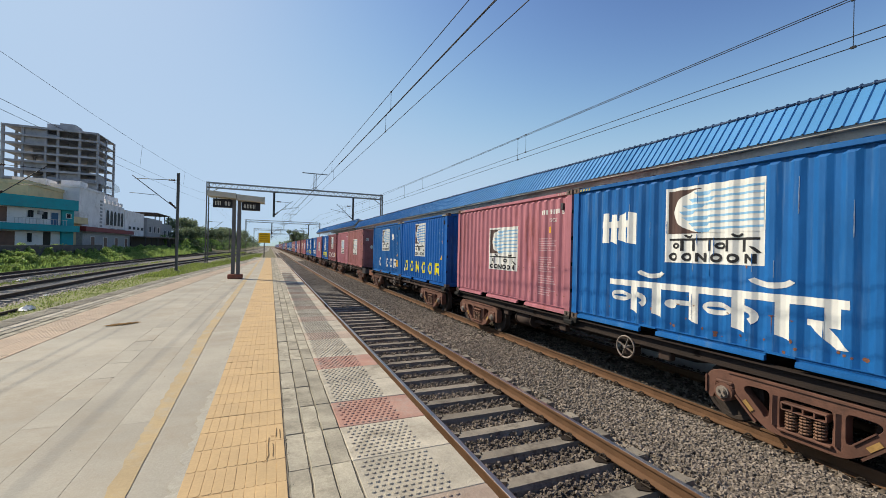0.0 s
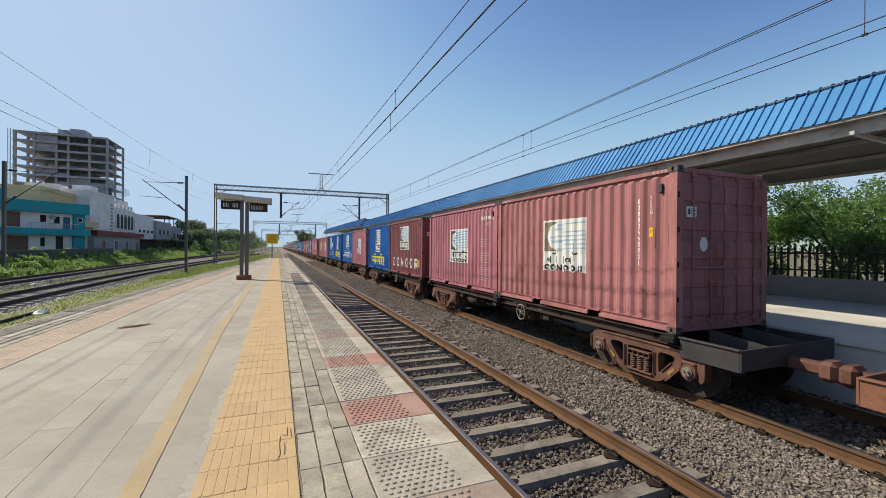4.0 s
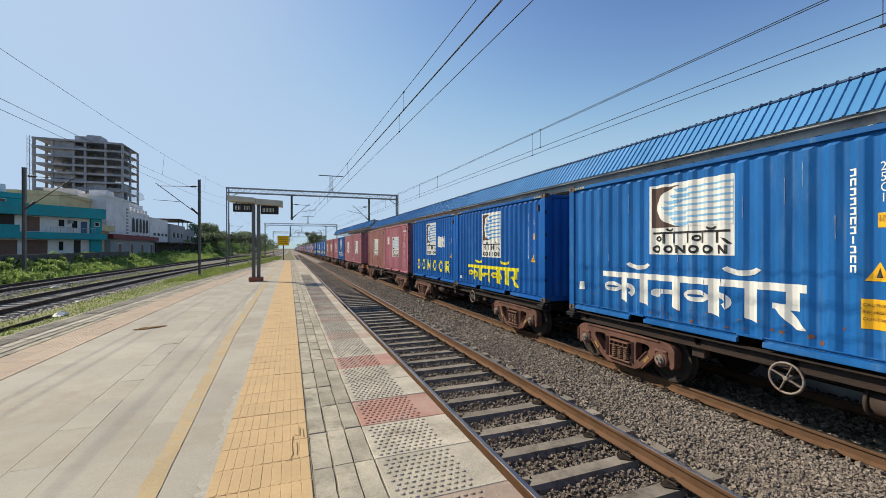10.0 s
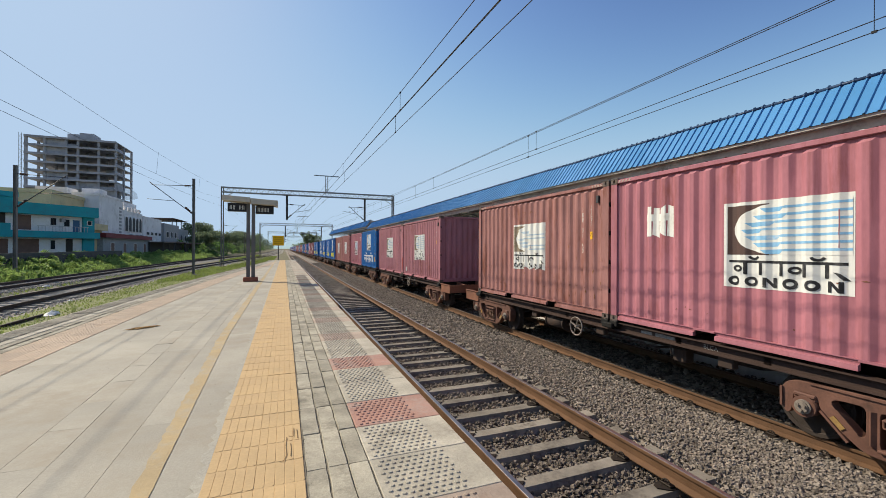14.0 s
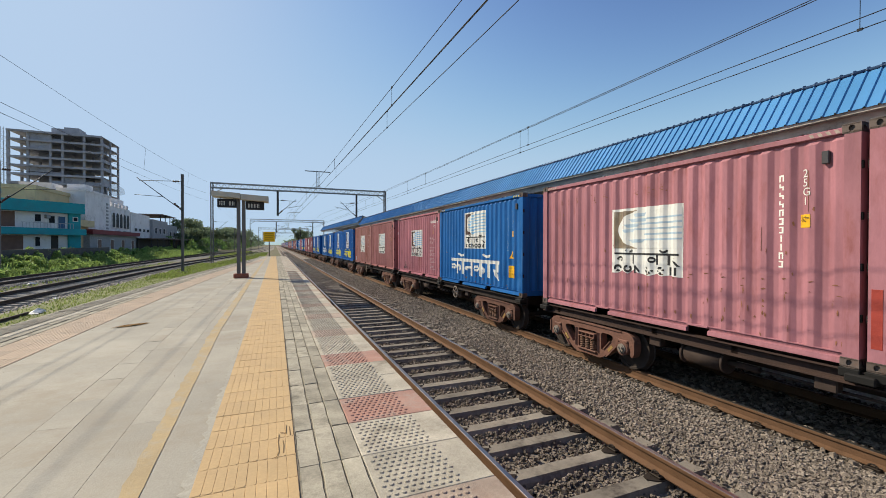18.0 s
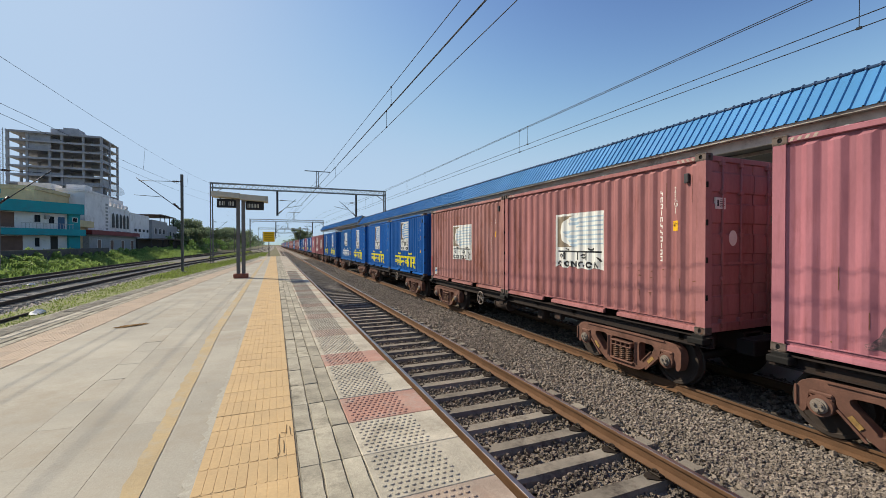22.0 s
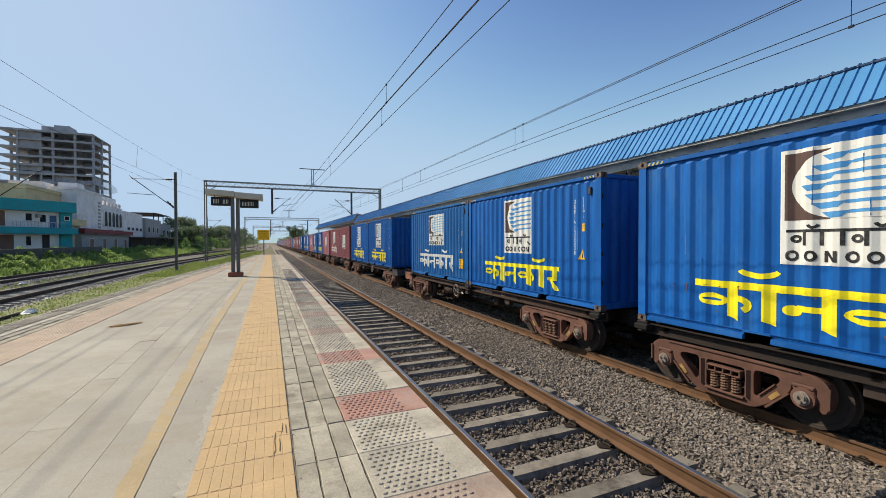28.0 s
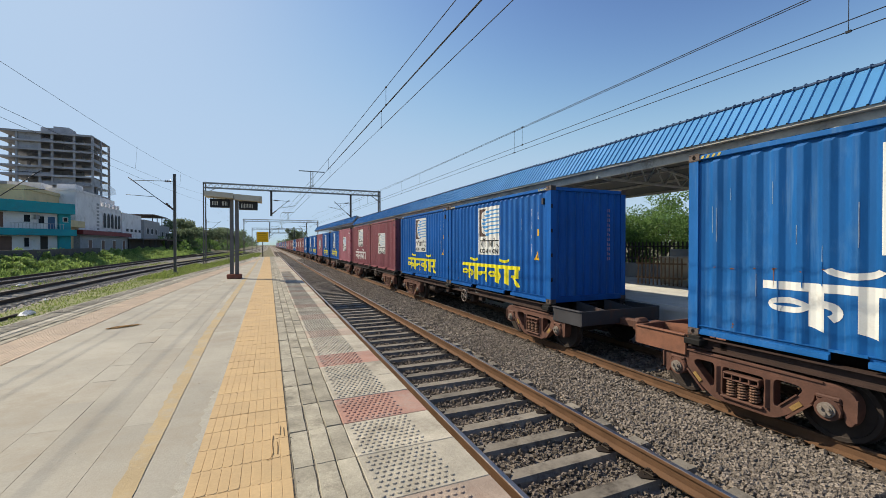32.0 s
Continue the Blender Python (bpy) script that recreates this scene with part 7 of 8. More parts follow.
def leaves(centres, radii, count, size, seed, flat=0.8):
    """Small folded leaves strewn through soft clumps; arrays of points and faces."""
    r = np.random.RandomState(seed)
    centres, radii = np.array(centres, float), np.array(radii, float)
    pick = r.choice(len(centres), count, p=(radii**2) / (radii**2).sum())
    d = r.normal(size=(count, 3))
    d /= np.linalg.norm(d, axis=1, keepdims=True)
    c = centres[pick] + d * (radii[pick] * r.uniform(0.45, 1.05, count))[:, None] * np.array([1, 1, flat])
    u = r.normal(size=(count, 3))
    u /= np.linalg.norm(u, axis=1, keepdims=True)
    w = np.cross(u, r.normal(size=(count, 3)))
    w /= np.linalg.norm(w, axis=1, keepdims=True)
    L = (size * r.uniform(0.6, 1.4, count))[:, None]
    v = np.stack([c - u * L, c + w * L * 0.45, c + u * L, c - w * L * 0.45], 1).reshape(-1, 3)
    f = np.arange(4 * count).reshape(-1, 4)
    return v, f


def leaf_mesh(name, v, f, material):
    me = bpy.data.meshes.new(name)
    me.from_pydata(v.tolist(), [], f.tolist())
    me.materials.append(material)
    return me


def tree(x, y, z, height, spread, seed, count=2400, size=0.16, dark=False, label="bushy green tree"):
    r = random.Random(seed)
    t = thing("tree", label, "tree", at=pose(x, y, z), group="trees by the line")
    trunk, tips = Shape(), []
    fork = height * 0.32
    trunk.rod((0, 0, -0.2), (0.1 * spread * r.uniform(-1, 1), 0.1, fork), 0.045 * height * 0.5, 8, 0.03 * height * 0.5)
    for k in range(8):
        a = 6.2832 * k / 8 + r.uniform(-0.4, 0.4)
        reach = spread * r.uniform(0.35, 0.8)
        top = height * r.uniform(0.5, 0.92)
        p = Vector((0.05, 0.05, fork * r.uniform(0.8, 1.0)))
        q = Vector((reach * math.cos(a), reach * math.sin(a), top))
        m = p.lerp(q, 0.5) + Vector((0, 0, 0.08 * height))
        trunk.rod(p, m, 0.022 * height * 0.5, 6, 0.014 * height * 0.5)
        trunk.rod(m, q, 0.014 * height * 0.5, 5, 0.005 * height * 0.5)
        tips += [tuple(q), tuple(m.lerp(q, 0.5))]
        for i in range(2):
            e = q + Vector((r.uniform(-1, 1), r.uniform(-1, 1), r.uniform(-0.6, 0.7))) * spread * 0.3
            trunk.rod(m.lerp(q, 0.6), e, 0.006 * height * 0.5, 5, 0.003)
            tips.append(tuple(e))
    tips.append((0, 0, height * 0.85))
    if dark:
        tips += [(spread * r.uniform(-0.9, 0.9), spread * r.uniform(-0.9, 0.9), height * r.uniform(0.08, 0.5)) for _ in range(14)]
    part("trunk", trunk, M["bark"], t)
    radii = [spread * r.uniform(0.16, 0.34) for _ in tips]
    v, f = leaves(tips, radii, count, size, seed)
    part("crown", leaf_mesh("crown", v, f, M["leaf_hazed" if dark else "leaf"]), None, t, "leafy crown")
    return t


def thicket(name, centres, radii, count, size, seed, material, label, category):
    v, f = leaves(centres, radii, count, size, seed, 0.9)
    return tagged(new(name, leaf_mesh(name, v, f, material)), label, category, "", "stuff")


rg = random.Random(31)
cs, rr = [], []
for k in range(700):
    y = 24 + 130 * rg.random() ** 1.5
    back = rg.random()
    x = -18.1 - back * 3.5 - 0.012 * y
    h = rg.uniform(0.22, 0.55)
    cs.append((x, y, -1.0 + h * 0.5 + back * rg.uniform(0.5, 1.8)))
    rr.append(h)
bank = Shape()
rows = []
for i in range(45):
    y = 8 + 4 * i
    row = []
    for j, (x, z) in enumerate(((-17.9, -1.02), (-18.9, -0.85), (-19.8, -0.45), (-20.7, -0.1), (-21.6, 0.1), (-24.5, -0.2))):
        row.append((x - 0.012 * y + (rg.uniform(-0.15, 0.15) if j else 0), y + rg.uniform(-0.8, 0.8), z + (rg.uniform(-0.16, 0.16) if j else 0)))
    rows.append(row)
for a, b in zip(rows, rows[1:]):
    for j in range(5):
        bank.face([a[j], b[j], b[j + 1], a[j + 1]])
M["weed_ground"] = paint("weed_ground", (0.21, 0.30, 0.075), 0.9, vary=0.35, grain=0.3, scale=0.8, fine=9, bump=0.8)
setting("weed_bank", bank, M["weed_ground"], "bank overgrown with bright green weeds", "bank")
thicket("weeds", cs, rr, 100000, 0.11, 3, M["weed"], "thick bright green weeds along the yard line", "weeds")
cs, rr = [], []
for k in range(60):
    y = 30 + 90 * rg.random()
    cs.append((-20.5 - rg.uniform(0, 2), y, rg.uniform(-0.3, 0.7)))
    rr.append(rg.uniform(0.3, 0.6))
thicket("bushes", cs, rr, 7000, 0.11, 5, M["leaf"], "dark green scrub among the weeds", "bushes")


def blades(name, spots, label, material, seed):
    r = np.random.RandomState(seed)
    vs = []
    for x0, x1, y0, y1, z, n, h in spots:
        x, y = r.uniform(x0, x1, n), y0 + (y1 - y0) * r.uniform(0, 1, n) ** 1.3
        a, L = r.uniform(0, 6.283, n), h * r.uniform(0.4, 1.3, n)
        w = 0.012 + 0.0006 * y
        zz = np.full(n, z)
        vs.append(np.stack([np.stack([x - w * np.cos(a), y - w * np.sin(a), zz], 1), np.stack([x + w * np.cos(a), y + w * np.sin(a), zz], 1),
                            np.stack([x + 0.5 * L * np.sin(a), y - 0.5 * L * np.cos(a), z + L], 1)], 1).reshape(-1, 3))
    v = np.concatenate(vs)
    me = leaf_mesh(name, v, np.arange(len(v)).reshape(-1, 3), material)
    return tagged(new(name, me), label, "grass", "", "stuff")


blades("tall_grass", [(-18.9 - 0.75 * j - 0.6, -18.1 - 0.75 * j - 0.4, 22 + 16 * i, 40 + 16 * i, (-0.98, -0.78, -0.42, -0.12, 0.02)[j], 800, 0.42) for j in range(5) for i in range(6)], "tall bright grass among the weeds", M["weed"], 19)
M["turf"] = paint("turf", (0.20, 0.21, 0.085), 0.95, vary=0.3, grain=0.3, scale=1.2, fine=20, bump=0.6, stain=(0.24, 0.20, 0.13), amount=0.9, stain_scale=0.8)
tf = Shape()
rows = [(y, -9.1 + 0.02 * max(0, y - 40), min(LEFT_EDGE(y) + 0.05, -4.0)) for y in (-10, 0, 10, 20, 30, 40, 50, 60)]
for (a, x0, x1), (b, x2, x3) in zip(rows, rows[1:]):
    tf.face([(x0, a, -1.02), (x1, a, -0.94), (x3, b, -0.94), (x2, b, -1.02)])
setting("grass_strip", tf, M["turf"], "thin green turf between platform and loop line", "grass")
blades("grass", [(-9.2, -6.9, 13, 40, -1.0, 3600, 0.075), (-9.0, -4.5, 36, 62, -1.0, 5000, 0.18), (-14.5, -13.3, 20, 70, -1.05, 1300, 0.10), (-8.0, -2.2, 66, 150, -1.26, 9000, 0.32), (-12.5, -8.5, 95, 180, -1.26, 5000, 0.35)], "short green grass along the loop line", M["grass"], 9)

# ---- buildings beyond the yard ----
M["teal"] = paint("teal_paint", (0.014, 0.29, 0.33), 0.7, vary=0.12, scale=0.8, stain=(0.06, 0.16, 0.17), amount=0.6, stain_scale=0.9)
M["render_white"] = paint("white_render", (0.72, 0.70, 0.685), 0.85, vary=0.1, scale=0.6, stain=(0.33, 0.29, 0.25), amount=0.6, stain_scale=0.7)
M["cream"] = paint("cream_render", (0.58, 0.47, 0.27), 0.85, vary=0.1, scale=0.6, stain=(0.3, 0.25, 0.18), amount=0.5, stain_scale=0.8)
# Paler than bare concrete: the tower's distance haze is mixed into the colour.
M["raw"] = paint("hazed_raw_concrete", (0.40, 0.40, 0.42), 0.9, vary=0.2, scale=0.35, stain=(0.10, 0.10, 0.10), amount=0.6, stain_scale=0.3)
M["grey_render"] = paint("grey_render", (0.31, 0.31, 0.31), 0.9, vary=0.15, scale=0.5, stain=(0.12, 0.12, 0.11), amount=0.6, stain_scale=0.5)
M["shutter"] = paint("brown_shutter", (0.17, 0.10, 0.075), 0.7, vary=0.15, scale=2)
M["glass"] = paint("dark_glass", (0.02, 0.025, 0.03), 0.5, vary=0.1, bump=0, spec=0.06)
M["blue_door"] = paint("blue_door", (0.05, 0.12, 0.22), 0.6, vary=0.1)
M["tin"] = paint("rusty_tin", (0.16, 0.12, 0.10), 0.7, vary=0.2, scale=1, stain=(0.15, 0.06, 0.03), amount=0.6)
# Dark fill whose colour stands for the shade in balcony, doorway and sheds.
M["shade"] = paint("interior_shade", (0.05, 0.045, 0.04), 0.9, vary=0.1)
M["maroon_strip"] = paint("maroon_awning", (0.20, 0.035, 0.035), 0.7, vary=0.12)
M["tank"] = paint("black_tank", (0.02, 0.02, 0.022), 0.45, vary=0.1)


def piece(name, parent, m, x0, y0, z0, x1, y1, z1, label="", b=0.0):
    return part(name, Shape().box(x0, y0, z0, x1, y1, z1, b), m, parent, label)


def opening(parent, x0, x1, z0, z1, y, m, name="window", bars=0):
    """A framed opening set into a front wall at depth y, with a sill."""
    fr = Shape()
    t = 0.06
    fr.box(x0 - t, y - 0.05, z0 - t, x0, y + 0.04, z1 + t).box(x1, y - 0.05, z0 - t, x1 + t, y + 0.04, z1 + t)
    fr.box(x0, y - 0.05, z1, x1, y + 0.04, z1 + t).box(x0 - 0.05, y - 0.10, z0 - t, x1 + 0.05, y + 0.04, z0)
    w = part(name, fr, M["render_white"], parent)
    part("pane" if name == "window" else "leaf", Shape().box(x0, y - 0.012, z0, x1, y + 0.01, z1), m, w)
    if bars:
        g = Shape()
        for k in range(1, bars):
            x = x0 + (x1 - x0) * k / bars
            g.box(x - 0.015, y - 0.03, z0, x + 0.015, y - 0.015, z1)
        part("mullion", g, M["dark_steel"], w)
    return w


# teal house: front wall runs along local x, from the corner by the white house
ax = Matrix(((0.657, -0.754, 0, -24.0), (0.754, 0.657, 0, 68.8), (0, 0, 1, 0), (0, 0, 0, 1)))
house = thing("house", "two-storey house with teal bands and white walls", "house", at=ax)
piece("ground_wall", house, M["render_white"], -15, 0.35, -1.2, -1.3, 8, 2.7, "white ground-floor wall")
piece("corner_block", house, M["teal"], -1.3, 0.0, -1.2, 0, 8, 6.0, "teal corner block")
piece("upper_wall", house, M["render_white"], -15, 0.30, 3.5, -1.3, 8, 5.5, "white upper wall")
piece("balcony_band", house, M["teal"], -15, -0.9, 2.7, 0.15, 0.5, 3.5, "teal balcony band")
piece("roof_band", house, M["teal"], -15, -0.7, 5.5, 0.1, 0.6, 6.85, "teal roof parapet")
piece("roof_slab", house, M["render_white"], -15, 0.6, 5.5, 0, 8, 5.7)
piece("top_storey", house, M["teal"], -15, 2.2, 5.7, -7.2, 8, 7.6, "teal set-back top storey")
piece("top_band", house, M["teal"], -15, 1.9, 7.6, -7.0, 8, 8.2, "teal top parapet")
# no real recess: a thin dark panel paints the shade behind the balcony
piece("recess", house, M["shade"], -15, 0.22, 3.55, -8.9, 0.32, 5.5, "dark panel painted as the balcony's shade")
piece("balcony_rail", house, M["teal"], -15, -0.85, 3.5, -8.9, -0.75, 4.27, "teal balcony railing")
rail = Shape()
for k in range(16):
    x = -6.4 + k * 0.34
    rail.box(x - 0.015, -0.86, 3.5, x + 0.015, -0.83, 4.15)
rail.box(-6.5, -0.87, 4.13, -1.2, -0.82, 4.18)
part("railing", rail, M["steel_paint"], house, "thin pale balcony railing")
opening(house, -7.95, -6.57, 3.62, 5.4, 0.28, M["shutter"], "shutter")
opening(house, -4.7, -4.1, 4.33, 5.2, 0.28, M["glass"], bars=2)
opening(house, -3.29, -2.7, 4.21, 5.1, 0.28, M["glass"], bars=2)
opening(house, -2.34, -1.58, 3.54, 5.08, 0.28, M["blue_door"], "door")
opening(house, -0.85, -0.39, 4.53, 5.03, -0.02, M["glass"])
opening(house, -9.84, -8.87, 6.5, 7.4, 2.18, M["shutter"])
opening(house, -12.5, -8.62, 0.2, 2.5, 0.33, M["shutter"], "shutter")
opening(house, -7.98, -5.79, 0.2, 2.55, 0.33, M["shutter"], "shutter")
opening(house, -4.66, -4.19, 1.29, 2.4, 0.33, M["glass"])
opening(house, -3.1, -2.31, 0.3, 2.6, 0.33, M["shade"], "door")
piece("cooler", house, M["grey_render"], -3.75, -0.2, 4.75, -3.35, 0.3, 5.2, "window air cooler", 0.02)
tank = thing("water_tank", "black plastic water tank on a house roof", "water tank", at=ax @ pose(-10.2, 4.5, 8.2))
part("tank", Shape().rod((0, 0, 0), (0, 0, 0.9), 0.65, 14).rod((0, 0, 0.9), (0, 0, 1.1), 0.65, 14, 0.3), M["tank"], tank)
t2 = thing("water_tank", "white water tank on a house roof", "water tank", at=ax @ pose(-8.4, 5.0, 8.2))
part("tank", Shape().rod((0, 0, 0), (0, 0, 1.2), 0.7, 14), M["render_white"], t2)

yellow_house = thing("house", "cream rendered house behind the teal one", "house", at=pose(-42, 72, -1))
piece("wall", yellow_house, M["cream"], 0, 0, 0, 12, 16, 10.0)
piece("parapet", yellow_house, M["cream"], -0.15, -0.15, 10.0, 12.15, 16.15, 10.5)
piece("stair_head", yellow_house, M["render_white"], 5.5, 11, 10.0, 9.5, 14.5, 12.2)
for k in range(3):
    opening(yellow_house, 1.5 + 3.5 * k, 2.7 + 3.5 * k, 6.3, 7.6, -0.02, M["glass"])

# white town houses in a row, faces towards the tracks (local x back along the line)
def row_frame(y, x=-28.0, z=-1.0):
    return Matrix(((0, -1, 0, x), (1, 0, 0, y), (0, 0, 1, z), (0, 0, 0, 1)))


wh = thing("house", "tall plain white rendered house", "house", at=row_frame(82))
piece("wall", wh, M["render_white"], 0, 0, 0, 10.4, 3.5, 11.0)
piece("parapet", wh, M["render_white"], -0.1, -0.1, 11.0, 10.5, 3.6, 11.4)
piece("stair_head", wh, M["render_white"], 3, 1, 11.0, 6, 3.4, 12.4)
for k in range(8):
    piece("grille", wh, M["grey_render"], 8.6, -0.06, 5.2 + k * 0.62, 9.6, 0.0, 5.55 + k * 0.62)
piece("ledge", wh, M["cream"], -6, -1.2, 5.2, -0.1, 0.4, 6.2, "cream projecting ledge")
piece("side_wall", wh, M["cream"], -6, -0.4, 2.0, -0.1, 0.4, 5.2, "cream lower wall")
ar = thing("house", "white house with a row of five tall arched windows", "house", at=row_frame(92.6))
piece("wall", ar, M["render_white"], 0, 0.1, 0, 11.4, 12, 9.6)
for k in range(5):
    x = 1.5 + k * 2.0
    f = Shape()
    n = 8
    pts = [(x - 0.62, 5.7), (x + 0.62, 5.7)] + [(x + 0.62 * math.cos(math.pi * i / n), 7.7 + 0.75 * math.sin(math.pi * i / n)) for i in range(n + 1)]
    a = part("arched_window", f.slab([(p[0] + (0.12 if p[0] > x else -0.12), p[1] + (0.12 if p[1] > 7.5 else -0.1)) for p in pts][::-1], 1, -0.08, 0.14), M["render_white"], ar)
    part("pane", Shape().slab(pts[::-1], 1, -0.12, -0.08), M["glass"], a)
    piece("merlon", ar, M["render_white"], x - 0.45, -0.05, 9.6, x + 0.45, 0.4, 10.4, "", 0.15)
for x in (4, 7.5, 10):
    piece("air_unit", ar, M["grey_render"], x - 0.4, -0.35, 4.55, x + 0.4, 0.1, 5.15, "air-conditioner box", 0.02)
piece("roof_room", ar, M["render_white"], 1, 4, 9.6, 9, 11, 12.2)
piece("awning", ar, M["maroon_strip"], -12, -1.4, 4.2, 12.5, 0.1, 4.9, "maroon sheet awning")
low = thing("shed", "long low grey-walled shed below the white houses", "shed", at=row_frame(80, -26.8))
piece("wall", low, M["grey_render"], 0, 0, 0, 24, 1.0, 4.0)
piece("roof", low, M["tin"], -0.3, -0.5, 4.0, 24.3, 1.2, 4.12, "rusty sheet roof")
for k in range(4):
    opening(low, 3 + 5.6 * k, 4.6 + 5.6 * k, 1.4, 3.3, -0.02, M["shutter"], "shutter")
bl = thing("house", "white flat-roofed block with slit windows", "house", at=row_frame(104))
piece("wall", bl, M["render_white"], 0.1, 0, 0, 14, 12, 9.3)
piece("wing", bl, M["grey_render"], 14, -0.6, 0, 29, 12, 8.6, "pale grey wing")
piece("stair_head", bl, M["render_white"], 2, 4, 9.3, 10, 10, 12.4)
for k in range(4):
    opening(bl, 2.5 + 3.0 * k, 4.3 + 3.0 * k, 5.4, 6.0, -0.02, M["glass"])
for k in range(3):
    opening(bl, 16 + 4 * k, 18 + 4 * k, 5.2, 6.6, -0.62, M["glass"])
sh = thing("shed", "dark open sheds with rusty tin roofs", "shed", at=row_frame(103, -25.5))
piece("back", sh, M["shade"], 0, 1.0, 0, 42, 1.2, 3.8)
for k in range(4):
    piece("roof", sh, M["tin"], k * 10.6, -1.5, 3.7 + 0.15 * (k % 2), k * 10.6 + 10.2, 1.4, 3.85 + 0.15 * (k % 2), "rusty tin roof")
    for x in (0.3, 5.0, 9.8):
        piece("post", sh, M["dark_steel"], k * 10.6 + x - 0.06, -1.4, 0, k * 10.6 + x + 0.06, -1.28, 3.7)
bh = thing("house", "blue-grey house with an open roof terrace", "house", at=row_frame(136, -31))
piece("wall", bh, M["grey_render"], 0, 0, 0, 28, 10, 8.6)
piece("canopy", bh, M["tin"], 6, -0.5, 11.2, 24, 8, 11.4)
for x in (6.5, 12, 18, 23.5):
    piece("post", bh, M["dark_steel"], x - 0.1, 0, 8.6, x + 0.1, 0.2, 11.2)
for k in range(5):
    opening(bh, 2 + 5 * k, 4.2 + 5 * k, 5.0, 6.6, -0.02, M["glass"])
wl = Shape()
wl.bar((-21.4, 20, -0.1), (-21.4, 70, 0.1), 0.25, 2.0)
M["old_wall"] = paint("old_dark_wall", (0.085, 0.085, 0.08), 0.95, vary=0.25, scale=1.2, stain=(0.04, 0.045, 0.035), amount=0.7)
setting("boundary_wall_1", wl, M["old_wall"], "dark weathered boundary wall behind the weeds", "wall")

# the unfinished tower
tower = thing("tower_block", "unfinished grey concrete frame tower under construction", "building", at=pose(-83.2, 183.6, -1))
TW, TD, FL, TOP = 25.4, 16.8, 2.92, 41.4
def storey(k):
    z = TOP - 0.35 - FL * (13 - k)
    part("floor_slab", Shape().box(-0.3, -0.9, z, TW + 0.3, TD, z + 0.30).box(-0.3, -0.95, z - 0.30, TW + 0.3, -0.75, z + 0.38), M["raw"], tower)
    return z
rw = random.Random(3)
for k in range(14):
    z = storey(k)
    for x in (0, 5.0, 11.0, 14.3, 20.3, TW) if k < 13 else ():
        for y in (0, 7.8, TD - 0.5):
            part("column", Shape().box(x - 0.32, y - 0.32, z + 0.30, x + 0.32, y + 0.32, z + FL), M["raw"], tower)
    if k < 13:
        xs_w = (0.3, 5.3, 11.3, 14.5, 20.5, TW - 0.3)
        for i in range(5):
            if rw.random() < (0.95 if k < 7 else 0.6) and not (i == 0 and k > 6):
                part("infill_wall", Shape().box(xs_w[i], 7.0, z + 0.30, xs_w[i + 1] - 0.3, 7.2, z + (FL if rw.random() < 0.5 else 1.7)), M["raw"], tower)
            if (i in (1, 2, 3) and rw.random() < 0.5) or (k < 8 and rw.random() < 0.85):
                part("infill_wall", Shape().box(xs_w[i], 0.2, z + 0.30, xs_w[i + 1] - 0.3, 0.4, z + (FL if rw.random() < 0.45 else 1.25)), M["raw"], tower)
        if rw.random() < 0.8:
            part("infill_wall", Shape().box(TW - 0.15, 0.4, z + 0.30, TW + 0.05, 7.2, z + (FL if k < 8 else 1.2)), M["raw"], tower)
part("stair_head", Shape().box(10.8, 1.2, TOP - 0.4, 18.7, 9.6, TOP + 1.9).box(13.8, 2.4, TOP + 1.9, 18.0, 8.4, TOP + 2.8), M["raw"], tower)
sc2 = Shape()
for x in (-1.6, -0.8):
    for y in (-0.8, 0.6):
        sc2.rod((x, y, 0), (x, y, TOP + 0.5), 0.06, 5)
for k in range(28):
    z = 1.2 + k * 1.45
    sc2.rod((-1.6, -0.8, z), (-0.8, -0.8, z), 0.04, 5).rod((-1.6, 0.6, z), (-0.8, 0.6, z), 0.04, 5).rod((-1.6, -0.8, z), (-0.8, -0.8, z + 1.45), 0.03, 5)
part("scaffold_mast", sc2, M["girder"], tower, "scaffold hoist mast")
M["net"] = paint("pale_net", (0.62, 0.64, 0.66), 0.9, vary=0.2, scale=1)
see, veil = M["net"].node_tree.nodes.new("ShaderNodeBsdfTransparent"), M["net"].node_tree.nodes.new("ShaderNodeMixShader")
veil.inputs[0].default_value = 0.6
M["net"].node_tree.links.new(M["net"].node_tree.nodes["Principled BSDF"].outputs[0], veil.inputs[1])
M["net"].node_tree.links.new(see.outputs[0], veil.inputs[2])
M["net"].node_tree.links.new(veil.outputs[0], M["net"].node_tree.nodes["Material Output"].inputs["Surface"])
nt = Shape()
for i in range(6):
    a, b = i * 0.95, (i + 1) * 0.95
    h = lambda u: 1.9 * math.sin(u / 5.7 * 3.1416) + 0.4
    nt.face([(TW + 0.3 + a, 2, 22.4 + h(a)), (TW + 0.3 + b, 2, 22.4 + h(b)), (TW + 0.3 + b, 3, 21.4 - 0.4 * h(b)), (TW + 0.3 + a, 3, 21.4 - 0.4 * h(a))])
part("safety_net", nt, M["net"], tower, "sagging pale safety net")

